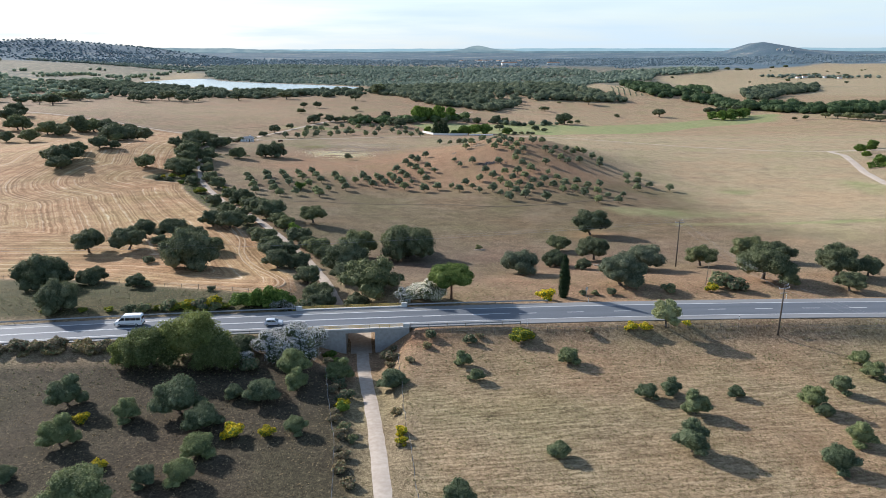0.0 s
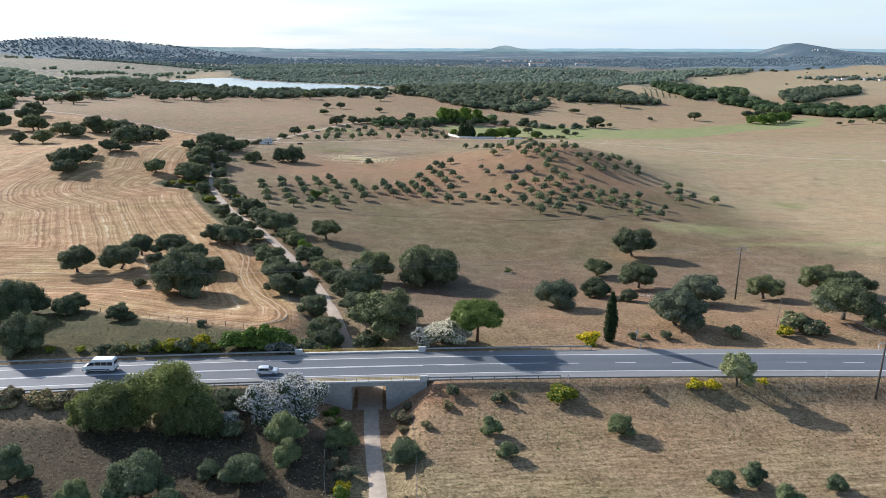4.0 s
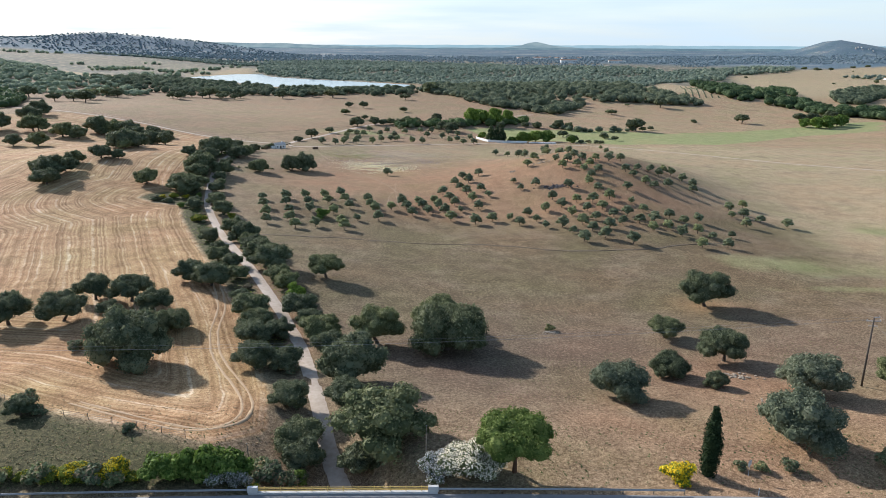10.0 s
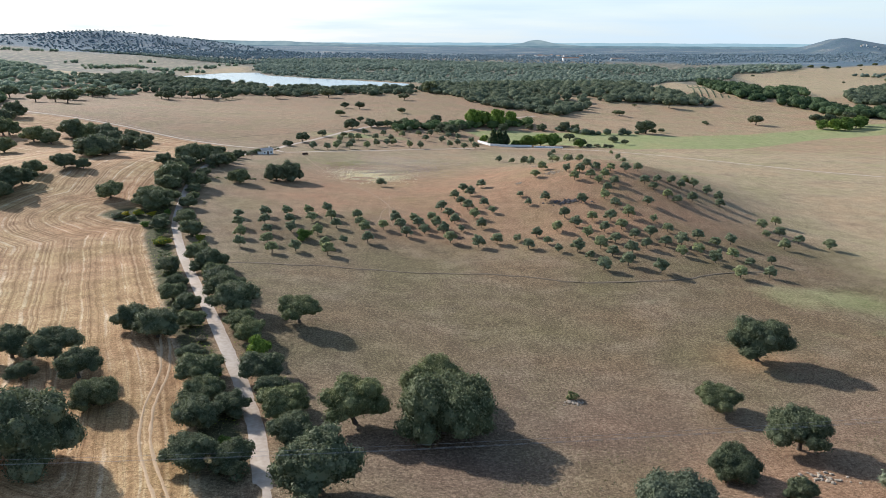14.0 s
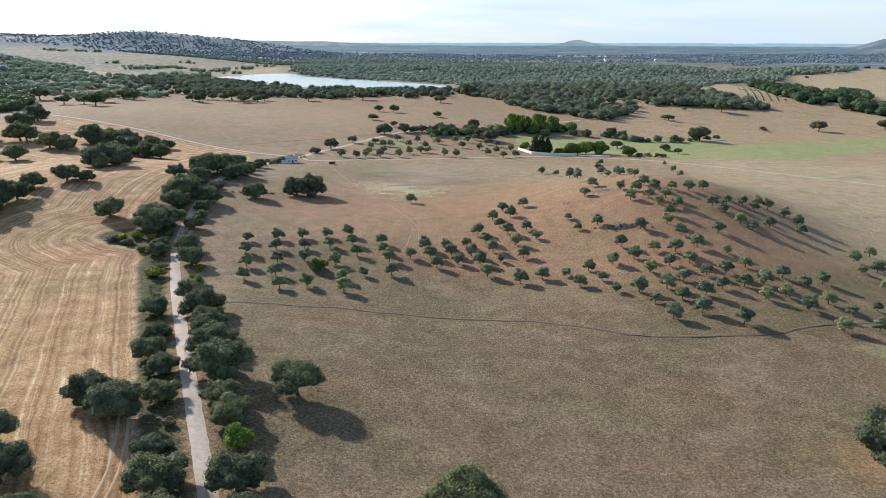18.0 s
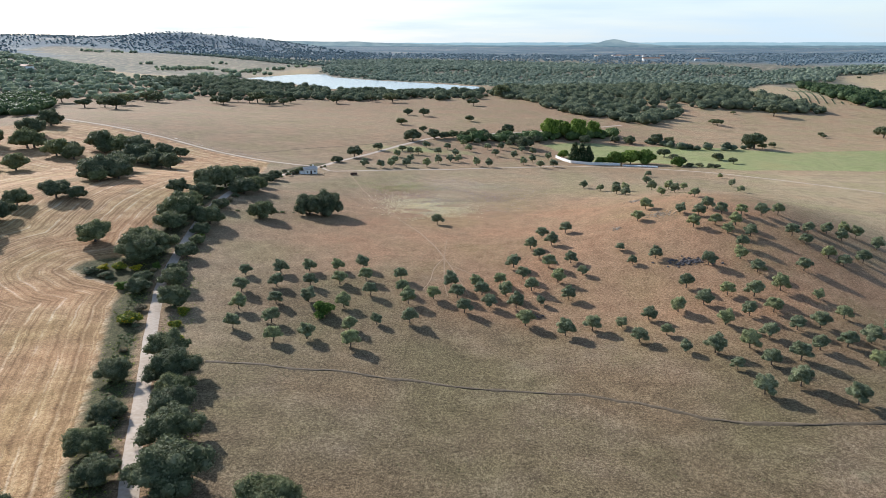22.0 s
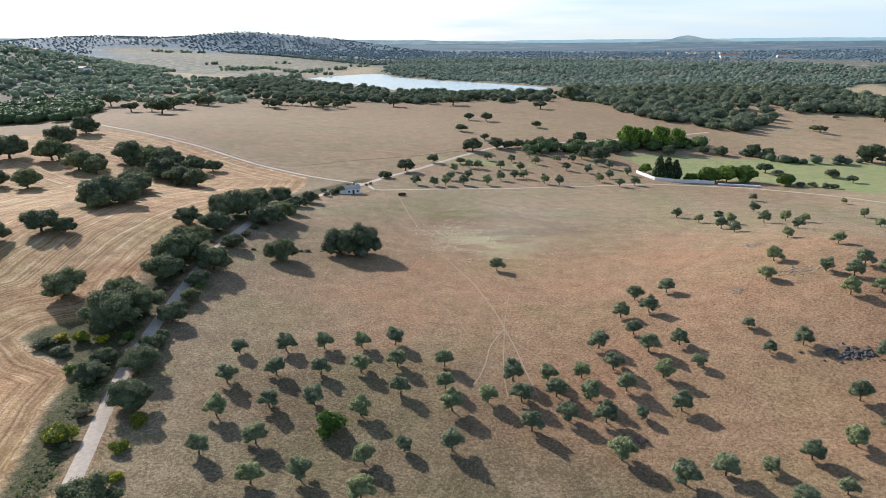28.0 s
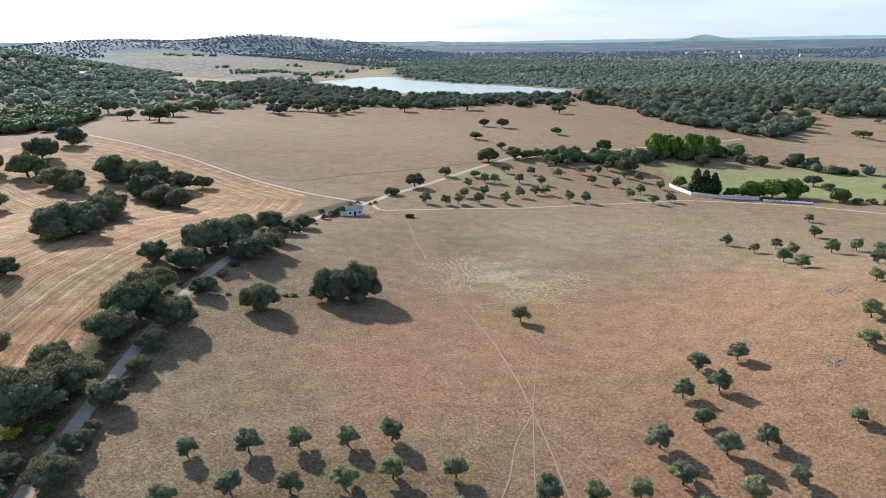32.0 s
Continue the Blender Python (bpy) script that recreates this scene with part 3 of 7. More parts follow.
def build_ground():
    xs = spread(-150, 150, 2.0, -5200, 5200, 1.065)
    ys = spread(-76, 420, 2.0, -1800, 5200, 1.05)
    X, Y = np.meshgrid(xs, ys)
    Z = ground(X, Y)
    d = outside(LAKE, X, Y)
    Z = np.where(d < 0, LAKE_LEVEL - 1.5, np.where(d < 70, np.maximum(Z, LAKE_LEVEL + 0.5 - d * 0.03), Z))
    rough = np.hypot(X, Y) < 700
    nx, ny = len(xs), len(ys)
    me = bpy.data.meshes.new("ground")
    me.vertices.add(nx * ny)
    me.vertices.foreach_set("co", np.stack([X, Y, Z], -1).astype(np.float32).ravel())
    i = np.arange(nx * ny).reshape(ny, nx)
    q = np.stack([i[:-1, :-1], i[:-1, 1:], i[1:, 1:], i[1:, :-1]], -1).reshape(-1, 4)
    me.loops.add(q.size)
    me.loops.foreach_set("vertex_index", q.ravel())
    me.polygons.add(len(q))
    me.polygons.foreach_set("loop_start", np.arange(0, q.size, 4))
    me.polygons.foreach_set("use_smooth", np.ones(len(q), bool))
    me.update()
    soft = lambda p, w: 1 - smooth(-w, w, outside(p, X, Y))
    bump = lambda a, b, s, t: np.exp(-((X - a) / s) ** 2 - ((Y - b) / t) ** 2)
    far = np.hypot(X, Y)
    track_gap = near_line(FARM_TRACK, X, Y)
    west_side = X < np.interp(Y, [p[1] for p in FARM_TRACK], [p[0] for p in FARM_TRACK])
    masks = {
        "inset": np.minimum(np.abs(outside(STUBBLE, X, Y)), np.abs(outside(SCRUB_SPIT, X, Y))),
        "stubble": soft(STUBBLE, 2), "tilled": soft(TILLED, 2), "meadow": np.clip(soft(MEADOW, 6) + 0.62 * bump(165, 112, 75, 5) + 0.6 * bump(252, 185, 14, 30) + 0.62 * bump(-65, 515, 55, 20) + 0.55 * bump(-48, 376, 34, 16) + 0.5 * bump(130, 140, 60, 14) + 0.45 * bump(185, 200, 40, 10), 0, 1),
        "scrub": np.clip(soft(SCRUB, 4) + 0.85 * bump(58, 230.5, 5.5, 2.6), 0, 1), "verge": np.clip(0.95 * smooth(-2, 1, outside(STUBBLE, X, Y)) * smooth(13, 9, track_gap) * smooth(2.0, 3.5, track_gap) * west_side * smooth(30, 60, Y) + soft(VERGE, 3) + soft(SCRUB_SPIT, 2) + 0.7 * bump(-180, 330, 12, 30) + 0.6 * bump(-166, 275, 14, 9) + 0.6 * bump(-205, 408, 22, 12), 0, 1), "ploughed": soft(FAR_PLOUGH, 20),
        "red": np.clip(0.95 * bump(62, 235, 62, 48) + 0.65 * bump(8, 262, 58, 36) + 0.65 * bump(42, 212, 48, 18) + 0.6 * smooth(4.2, 2.0, track_gap) * smooth(30, 60, Y) + 0.9 * bump(70, 12, 60, 20) + 0.40 * bump(-50, 335, 40, 40)
                       + 0.7 * bump(-8, -20, 22, 9) + 0.9 * bump(5, -15.5, 5, 2.5) + 0.95 * bump(76, 96, 10, 8) + 0.5 * bump(60, 45, 30, 22) + 0.45 * bump(45, -30, 40, 12) + 0.4 * bump(70, -62, 25, 14) + 0.8 * bump(30, 295, 85, 60) + 0.45 * bump(-55, 265, 40, 40) + 0.42 * smooth(420, 500, Y) * smooth(1000, 900, Y), 0, 1),
        "heath": np.clip(0.95 * smooth(232, 200, Y) * smooth(60, 95, Y) * smooth(-75, -50, X) * smooth(190, 120, X) + 0.5 * bump(-40, 215, 60, 30) + 0.45 * bump(-60, 350, 40, 60) + 0.6 * bump(-72, 285, 32, 36) + 0.45 * bump(-20, 200, 50, 20), 0, 1),
        "pale": np.clip(0.85 * smooth(95, 170, X) * smooth(40, 110, Y) + 0.35 * bump(20, 405, 90, 40) + 0.5 * bump(-150, 650, 250, 120) + 0.9 * (soft(WEST_FIELD, 30) + soft(HILL_FIELD, 20)) + 0.35 * soft(EAST_FIELD, 30) + 0.30 * bump(80, 350, 80, 50), 0, 1),
        # where the painted cloud shade lies, just north of the road
        "cloud_shade": np.clip(1.0 * bump(20, 50, 52, 36) + 0.6 * bump(90, 60, 50, 25), 0, 1),
        "violet": np.clip(1.0 * bump(-32, 336, 25, 24) + 0.55 * bump(-25, 385, 26, 18), 0, 1),
        "wood": np.clip(smooth(1150, 1350, Y) * 0.85 - 0.9 * (soft(WEST_FIELD, 30) + soft(HILL_FIELD, 20)) - 0.9 * soft(EAST_FIELD, 30) - 0.9 * soft(VINEYARD, 15) + 0.8 * smooth(-420, -600, X) * smooth(560, 640, Y), 0, 1),
        # where the blue haze tint sets in on the far ground
        "hazy_farwood": np.clip(smooth(2300, 3000, far) - 0.9 * (soft(WEST_FIELD, 30) + soft(HILL_FIELD, 20)) - 0.8 * soft(EAST_FIELD, 30), 0, 1),
    }
    for name, v in masks.items():
        me.attributes.new(name, "FLOAT", "POINT").data.foreach_set("value", v.astype(np.float32).ravel())
    me.materials.append(LAND)
    tagged(new("ground", me), "rolling dry pasture, stubble and red earth with tufts", "ground", kind="structure")


build_ground()

lake_rim = [(x, y, LAKE_LEVEL) for x, y in LAKE]
tagged(new("water", mesh_of("water", lake_rim, [tuple(range(len(lake_rim)))], WATER)), "still pale lake behind a wooded shore", "lake", kind="structure")


# ---- roads ----
def strip(name, line, half, mat, lift, label, category="road", thick=0.0, flat=None, step=2.0, ragged=0.0, kind="structure", parent=None):
    """A ribbon draped over the ground along a line, or kept flat at a height."""
    pts = []
    for (ax, ay), (bx, by) in zip(line, line[1:]):
        k = max(1, int(math.hypot(bx - ax, by - ay) / step))
        pts += [(ax + (bx - ax) * i / k, ay + (by - ay) * i / k) for i in range(k)]
    pts.append(line[-1])
    for _ in range(3 if len(line) > 2 else 0):
        pts = [pts[0]] + [((p[0] + q[0] + r[0]) / 3, (p[1] + q[1] + r[1]) / 3) for p, q, r in zip(pts, pts[1:], pts[2:])] + [pts[-1]]
    verts, faces = [], []
    for i, p in enumerate(pts):
        q, r = pts[min(i + 1, len(pts) - 1)], pts[max(i - 1, 0)]
        tx, ty = q[0] - r[0], q[1] - r[1]
        n = math.hypot(tx, ty)
        for k in range(5):
            s = (k / 2 - 1) * half * (1 + ragged * noise.noise(Vector((p[0] * 0.3, p[1] * 0.3, k * 3.0))))
            x, y = p[0] - ty / n * s, p[1] + tx / n * s
            z = flat if flat is not None else float(ground(x, y)) + lift
            if flat is None and k in (0, 4):
                z -= lift + 0.05
            verts.append((x, y, z))
    for i in range(len(pts) - 1):
        for k in range(4):
            faces.append((i * 5 + k + 5, i * 5 + k, i * 5 + k + 1, i * 5 + k + 6)[::-1])
    ob = new(name, mesh_of(name, verts, faces, mat, flat is None))
    if parent:
        ob.parent = parent
        ob["label"] = label
        return ob
    return tagged(ob, label, category, kind=kind)


def along(off, x0=-420.0, x1=420.0, step=6.0):
    n = int((x1 - x0) / step)
    return [(x0 + (x1 - x0) * i / n, road_centre(x0 + (x1 - x0) * i / n) + off) for i in range(n + 1)]


def slab(name, off, half, top, mat, label, x0=-420.0, x1=420.0, deep=0.35):
    """A flat ribbon of road with a real edge."""
    a, b = along(off + half, x0, x1), along(off - half, x0, x1)
    verts = [(x, y, z) for (x, y), (u, v) in zip(a, b) for x, y, z in ((x, y, top), (u, v, top), (u, v, top - deep), (x, y, top - deep))]
    faces = []
    for i in range(len(a) - 1):
        p, q = i * 4, i * 4 + 4
        faces += [(p, p + 1, q + 1, q), (p + 1, p + 2, q + 2, q + 1), (p + 3, p, q, q + 3), (p + 2, p + 3, q + 3, q + 2)]
    faces += [(0, 3, 2, 1), tuple(len(verts) - 4 + k for k in range(4))]
    return tagged(new(name, mesh_of(name, verts, faces, mat)), label, "road", kind="structure")


slab("road", 0, 3.72, 0.0, LANE, "two-lane grey asphalt country road, worn wheel tracks")
slab("road_shoulder_north", 4.86, 1.13, -0.004, SHOULDER, "paler asphalt shoulder along the road")
slab("road_shoulder_south", -4.86, 1.13, -0.004, SHOULDER, "paler asphalt shoulder along the road")
slab("edge_line_north", 3.62, 0.09, 0.012, WHITE_PAINT, "white painted edge line", deep=0.012)
slab("edge_line_south", -3.62, 0.09, 0.012, WHITE_PAINT, "white painted edge line", deep=0.012)
slab("centre_line_west", 0.13, 0.07, 0.012, WHITE_PAINT, "solid white centre line", x1=26, deep=0.012)
slab("centre_line_west_south", -0.13, 0.07, 0.012, WHITE_PAINT, "second solid white centre line", x1=2, deep=0.012)
strip("farm_track", FARM_TRACK, 1.75, DIRT_ROAD, 0.09, "pale beaten gravel farm track", ragged=0.15)
strip("farm_track_south", TRACK[:7], 1.6, DIRT_ROAD, 0.09, "pale beaten gravel track leading to the underpass", ragged=0.15)

# ---- where the plants stand: x, y and the crown's width, in metres ----
OLIVES_A = (
    (-73, 216.3, 3.7), (-69.4, 203.3, 4.1), (-65.7, 191.6, 3.9), (-62.7, 179.6, 3.7), (-63.4, 219.7, 4.2),
    (-61.1, 208.7, 4), (-57.4, 196.6, 3.8), (-54.8, 184.9, 4.3), (-50.6, 173.8, 4.1), (-55.6, 222.9, 3.9),
    (-52.1, 210.9, 3.7), (-49.3, 199.3, 4.1), (-43.4, 176.7, 3.9), (-47.4, 225.2, 3.7), (-44.2, 213.9, 4.2),
    (-39.4, 197.7, 4), (-34.6, 183.5, 3.8), (-32.2, 173.7, 4.3), (-40.4, 228.4, 4.1), (-37.3, 217.9, 3.9),
    (-33.9, 206.9, 3.7), (-28.8, 188.3, 3), (-27.4, 220.5, 3.9), (-25.5, 211, 3.7), (-22.8, 203.2, 4.2),
    (-20.6, 190.4, 4), (-16.4, 207.8, 3.8), (-12.3, 217.7, 4.3), (-9.9, 209.9, 4.1), (-7.3, 200, 3.9),
)
OLIVES_B = (
    (-5, 219.5, 3.7), (-3.1, 213.3, 4.1), (-0.7, 205, 3.9), (1.9, 221.6, 3.7), (3.7, 213.2, 4.2),
    (6.5, 205.8, 4), (8.7, 194.2, 5), (5.9, 235.2, 4.3), (8.7, 226.1, 4.1), (11, 217.7, 3.9),
    (13.2, 208.1, 2.6), (18.5, 188.8, 5.4), (11.7, 251.8, 3.9), (14.1, 242.3, 3.7), (16.8, 234.2, 4.2),
    (18.9, 223.4, 4), (21, 211.7, 3.8), (25.4, 192.2, 4.3), (15.9, 263, 4.1), (18.7, 254.3, 3.9),
    (23.7, 237, 3.7), (26.4, 227.9, 3), (24.3, 266.9, 3.9), (42.6, 381, 3.9), (49.4, 369, 3.4),
    (58.1, 376, 3.8), (54.5, 352, 4.4), (54.3, 282, 4.3), (49, 268, 4.1), (39.4, 242.8, 2.8),
)
OLIVES_C = (
    (40.3, 197.6, 3.7), (32.9, 193.9, 3), (35.8, 185.1, 3.9), (63.6, 269.5, 3.7), (68.9, 265.6, 4.2),
    (64.7, 255.4, 4), (77.5, 400, 4.4), (74, 369.5, 4.4), (83.5, 375, 4.6), (84.8, 433, 3.6),
    (74.6, 294.6, 3.7), (117.8, 373.5, 3.6), (124.7, 431.7, 2.8), (120.5, 396.4, 3.7), (73.5, 272.4, 4.2),
    (76.4, 265.9, 4), (83.1, 266.2, 3.8), (90, 267.2, 4.3), (97, 271.3, 4.1), (71.8, 256.2, 3.9),
    (73.8, 248.8, 3.7), (78.1, 255.8, 4.1), (80.4, 247.6, 3.9), (75.4, 239, 3.7), (72.5, 231.2, 4.2),
    (75, 223.1, 4), (69.7, 208.9, 5), (77.8, 212.9, 4.3), (94.7, 251.8, 4.1), (102, 257.5, 3.9),
)
OLIVES_D = (
    (97.1, 246.5, 3.7), (109.8, 261.8, 4.1), (113.1, 258.1, 3.9), (119, 270.1, 3.7), (122.4, 267.9, 4.2),
    (100.7, 238.3, 4), (103.8, 234.7, 3.8), (112.5, 241.4, 4.3), (125.8, 260.3, 4.1), (129.1, 254.9, 3.9),
    (125.7, 244.3, 3.7), (89.1, 226.6, 4.1), (48.8, 234.5, 3.9), (41.6, 232.3, 2.7), (62.6, 227.8, 4.2),
    (53.4, 214.8, 4), (63, 209.7, 3.8), (55.7, 204.8, 4.3), (48.4, 201.4, 4.1), (58, 193.4, 3.9),
    (65.2, 198.2, 3.7), (71.9, 200.4, 4.1), (66.3, 186.8, 3.9), (74.3, 191.2, 3.7), (80.4, 193, 4.2),
    (86.4, 209.4, 2.9), (88.8, 199.5, 3.8), (89.8, 187.2, 5.5), (98.1, 194.2, 4.1), (83.1, 184.2, 3.9),
)
OLIVES_E = (
    (75.7, 181.4, 3.7), (69.3, 175.8, 5.4), (60, 181.2, 5.1), (51.7, 178.9, 4.9), (42.9, 188.7, 3),
    (45.2, 179.2, 2.9), (62.1, 173.2, 3.8), (64.9, 164.1, 4.3), (56.3, 160.1, 5.3), (54.2, 170.8, 2.8),
    (85.8, 175.6, 3.7), (73.5, 157.8, 5.4), (92.7, 178.9, 3.9), (102, 188, 3.7), (109.9, 193.6, 4.2),
    (95.3, 170.1, 5.2), (103.5, 176.4, 3.8), (106.9, 170.2, 3.1), (98.1, 156.9, 4.1), (116.4, 175.1, 2.8),
    (108.4, 159.2, 3.7), (134.9, 223.5, 4.1), (145.2, 232.7, 3.9), (138, 214.5, 4.9), (131.1, 211.1, 3),
    (131.5, 196.8, 4), (142.1, 207.2, 3.8), (152.3, 203.7, 4.3), (-23.5, 291.2, 4.8), (60.5, 365, 4.2),
    (57, 342, 4.2), (66, 311.8, 3.7), (80, 348, 4.2), (90.8, 375, 3.8),
)
OLIVES = OLIVES_A + OLIVES_B + OLIVES_C + OLIVES_D + OLIVES_E
FULL_OAKS = (
    (-59.2, 47.6, 15.7), (4.8, 60.0, 16.6), (3.5, 73.5, 13.0), (49.8, 46.6, 7.9), (-57.7, 65.6, 8.1),
    (56.7, 39.8, 4.4), (-89.7, 279.6, 9.4), (-75.4, 294.4, 11.5), (-69.1, 298.3, 12.8), (-90.5, 25.6, 12.6),
    (-80, 27.2, 6.3), (-77.5, 4.6, 9.6),
)
GREY_OAKS = (
    (36, 33.1, 11.9), (59.1, 14.1, 13.8), (73.7, 36.6, 13.4), (1.5, 5.4, 1.8),
)
GREEN_BUSHES = (
    (-36.5, 3.5, 5.1), (-34, 3.5, 4.8), (-31.3, 3.9, 5.7), (-28.5, 4, 6.9), (-26.5, 5, 5.2),
    (-18.2, 8.3, 3.1), (-43, 191.4, 5.8), (-33.5, 87.5, 5.4), (26.5, -17.6, 6.5), (-10.5, -42.4, 2.5),
)
OLEANDERS = (
    (-27.6, 2.9, 4.8), (-25.4, 4.1, 3.5), (6.6, 4.2, 8.2), (2.6, 4, 5.6), (9.5, 4.6, 6),
    (-20, -19.6, 10.5), (-25, -21.2, 9), (-22.5, -22.5, 7), (-30.5, -24, 4.5),
)
GREY_BUSHES = (
    (-52.4, 2.7, 4.2), (-45.2, 2.4, 4.2), (-21.6, 6.4, 4.9), (-18.4, 7.8, 3.6), (-23.3, 8.3, 4),
    (46.8, 6.6, 2), (49.8, 6.3, 2.1), (53.9, 6.4, 2.7), (70.8, 9.9, 2.4), (-67.3, 25, 4.3),
    (-63.2, 21.8, 2.6), (-46, 16.1, 2.3), (-73.3, 54, 3.8), (30.3, 75.1, 2.4), (-57.9, 1.9, 3.4),
    (-61.1, 1.7, 3.4), (-41.6, 2, 3), (-10.1, -35.7, 3.3), (-9.8, -49.6, 2.4), (-8.4, -53.1, 2.1),
    (-28.8, -26.9, 4), (6.9, -15.8, 2.7), (15.1, -17.9, 2.9), (69, 6.9, 3.9), (84.9, 11.2, 6.8),
    (87.7, 8.4, 5.5),
)
DRY_BUSHES = (
    (-2.1, -19.7, 3.7), (-1.6, -27.9, 3.1), (-10.6, -56.4, 1.9), (-11.9, -44.3, 2.1), (-14.5, -20.1, 2.6),
    (-0.9, -44, 2.2), (-0.6, -55.3, 1.9), (6.1, -19.6, 2.4), (2.1, -25.6, 2.1), (41.5, -16.6, 2.3),
    (17.6, -16.3, 2), (-70, -15.4, 4.3), (-64.6, -16.1, 4.3), (-60.1, -17.1, 3.8), (-73.9, -15.9, 3.8),
    (-117.1, 209.7, 7.5), (-110.7, 207.5, 7.4), (-102.6, 200.5, 6.4), (-105.8, 214.7, 5.8), (-115.2, 213.2, 5.8),
)
YELLOW_GREEN_BUSHES = (
    (-48.6, 3.4, 4.4), (-50.8, 2.8, 3.4), (-57.7, 3.1, 3.1), (-110.6, 214, 4.5), (-88.0, 178, 6.2),
    (-76.2, 177.4, 3.6), (-71.6, 169.8, 2.9), (-78.0, 186, 4.0),
)
PINE = (13.6, 5.1, 10.7)
WILLOWS = (
    (-40.5, -22.5, 1.08), (-48.5, -24.5, 0.86), (-35.5, -26, 0.7), (-53, -22.5, 0.6),
)
OAKS_A = (
    (-96.3, 68.9, 11.5), (-84.7, 71.2, 10.9), (-84, 85.6, 10.2), (-76.2, 75.2, 5.7), (-74.1, 83.9, 11.2),
    (-65.5, 75.9, 9.7), (-79, 30.9, 5.6), (-10.7, 62.2, 11.7),
    (-29.0, 107.5, 11.0), (56.9, 71.1, 8.8), (64.8, 55.7, 11), (75.8, 95.5, 14.1), (93.5, 41.2, 10.8),
    (112, 46.5, 12.5), (119.5, 43.4, 10.9), (100.5, 18.2, 15.1), (123.4, 20.6, 12.6), (131.1, 18.6, 9.1),
    (116.8, 5.7, 8), (102.7, 9.8, 5.3), (-65.9, 21.5, 5.1), (-129.8, 234.5, 11.0),
    (-175.5, 261.8, 9.3), (-174.4, 236.7, 14.4), (-172.7, 246.8, 10.9), (-170.2, 225, 11.5), (-184.7, 247.3, 9.9),
)
OAKS_B = (
    (-310.6, 422.1, 19), (-286.0, 424.5, 16.5), (-256.5, 407.5, 14.5), (-243, 402.5, 11.5), (-248.5, 361.5, 13), (-308.9, 461.8, 19), (-322.9, 504.1, 16.1),
    (-245.5, 434.7, 17), (-233, 434.7, 17), (-221.5, 432.6, 15), (-206, 404, 16), (-189, 391.3, 14.5), (-201.6, 427, 13), (-196, 436, 9.5), (-177.5, 385.3, 11.5),
    (-264.3, 361.6, 10.3), (-173.3, 310.6, 16), (-181.5, 343, 15), (-188.9, 354.5, 14.5), (-167.6, 273, 11.5), (-158.9, 272.9, 6.5),
)
OAKS = OAKS_A + OAKS_B
HEDGE_OAKS_A = (
    (-37.3, 58.9, 8.1), (-31.8, 64.3, 5.9), (-33.9, 45.9, 7.4), (-27.5, 46.2, 6.7), (-23.3, 29.2, 6.6), (-19.5, 18.2, 7.8),
    (-18.1, 12.8, 6), (-23.9, 64.8, 8.8), (-13.4, 40, 11.5), (-13.3, 28.6, 7), (-5.9, 15.4, 13.5), (-9.3, 12.4, 5.8),
    (-31.6, -19.5, 5.6), (-45.6, 112.6, 11.0), (-41.0, 101, 6.6), (-37.5, 95.5, 6.4), (-31.8, 78, 8.2), (-27.0, 70, 6.2),
    (-20.5, 55, 7.5), (-51.7, 125.6, 9.0), (-56.2, 135, 8.4), (-59.8, 143, 6.6), (-63.3, 150, 9.3), (-70.0, 161, 8.2), (-82.7, 190.4, 7.7), (-90, 203.5, 7.1),
)
HEDGE_OAKS_B = (
    (-74.7, 148, 6.3), (-66.6, 131.4, 5.3), (-63.4, 120.1, 6.7), (-57.0, 112.3, 6.0), (-52.5, 101.4, 6.0), (-64.6, 99.6, 8.0), (-57.4, 94.6, 9.0),
    (-42.6, 76.5, 8.4), (-38.8, 68, 7.3), (-47.0, 84.0, 5.2), (-96.5, 198.5, 6.2), (-98.6, 205.4, 5.4), (-107.5, 220.9, 11.3), (-107.7, 231, 11),
    (-115.6, 236.6, 8.3), (-113.4, 227.1, 8.1), (-112.8, 251.7, 10.7), (-114.4, 264.2, 12.7), (-117.5, 277, 10.4), (-120, 295.6, 10), (-130.8, 297.4, 7.8),
    (-124, 313, 12.2), (-122, 324, 13), (-123, 336, 11), (-123, 357, 9.3),
)
HEDGE_OAKS_C = (
    (-104, 262.7, 8.8), (-107.2, 283, 6.4), (-101.4, 250.6, 5.9), (-98.4, 240.6, 5), (-97.0, 228, 6.3), (-91.6, 206.6, 5.4), (-93.4, 213.5, 5.2),
    (-109.5, 314, 10.6), (-109, 326, 9.6), (-112, 340, 8), (-114, 356, 6.5), (-114.5, 368, 7),
)
HEDGE_OAKS = HEDGE_OAKS_A + HEDGE_OAKS_B + HEDGE_OAKS_C
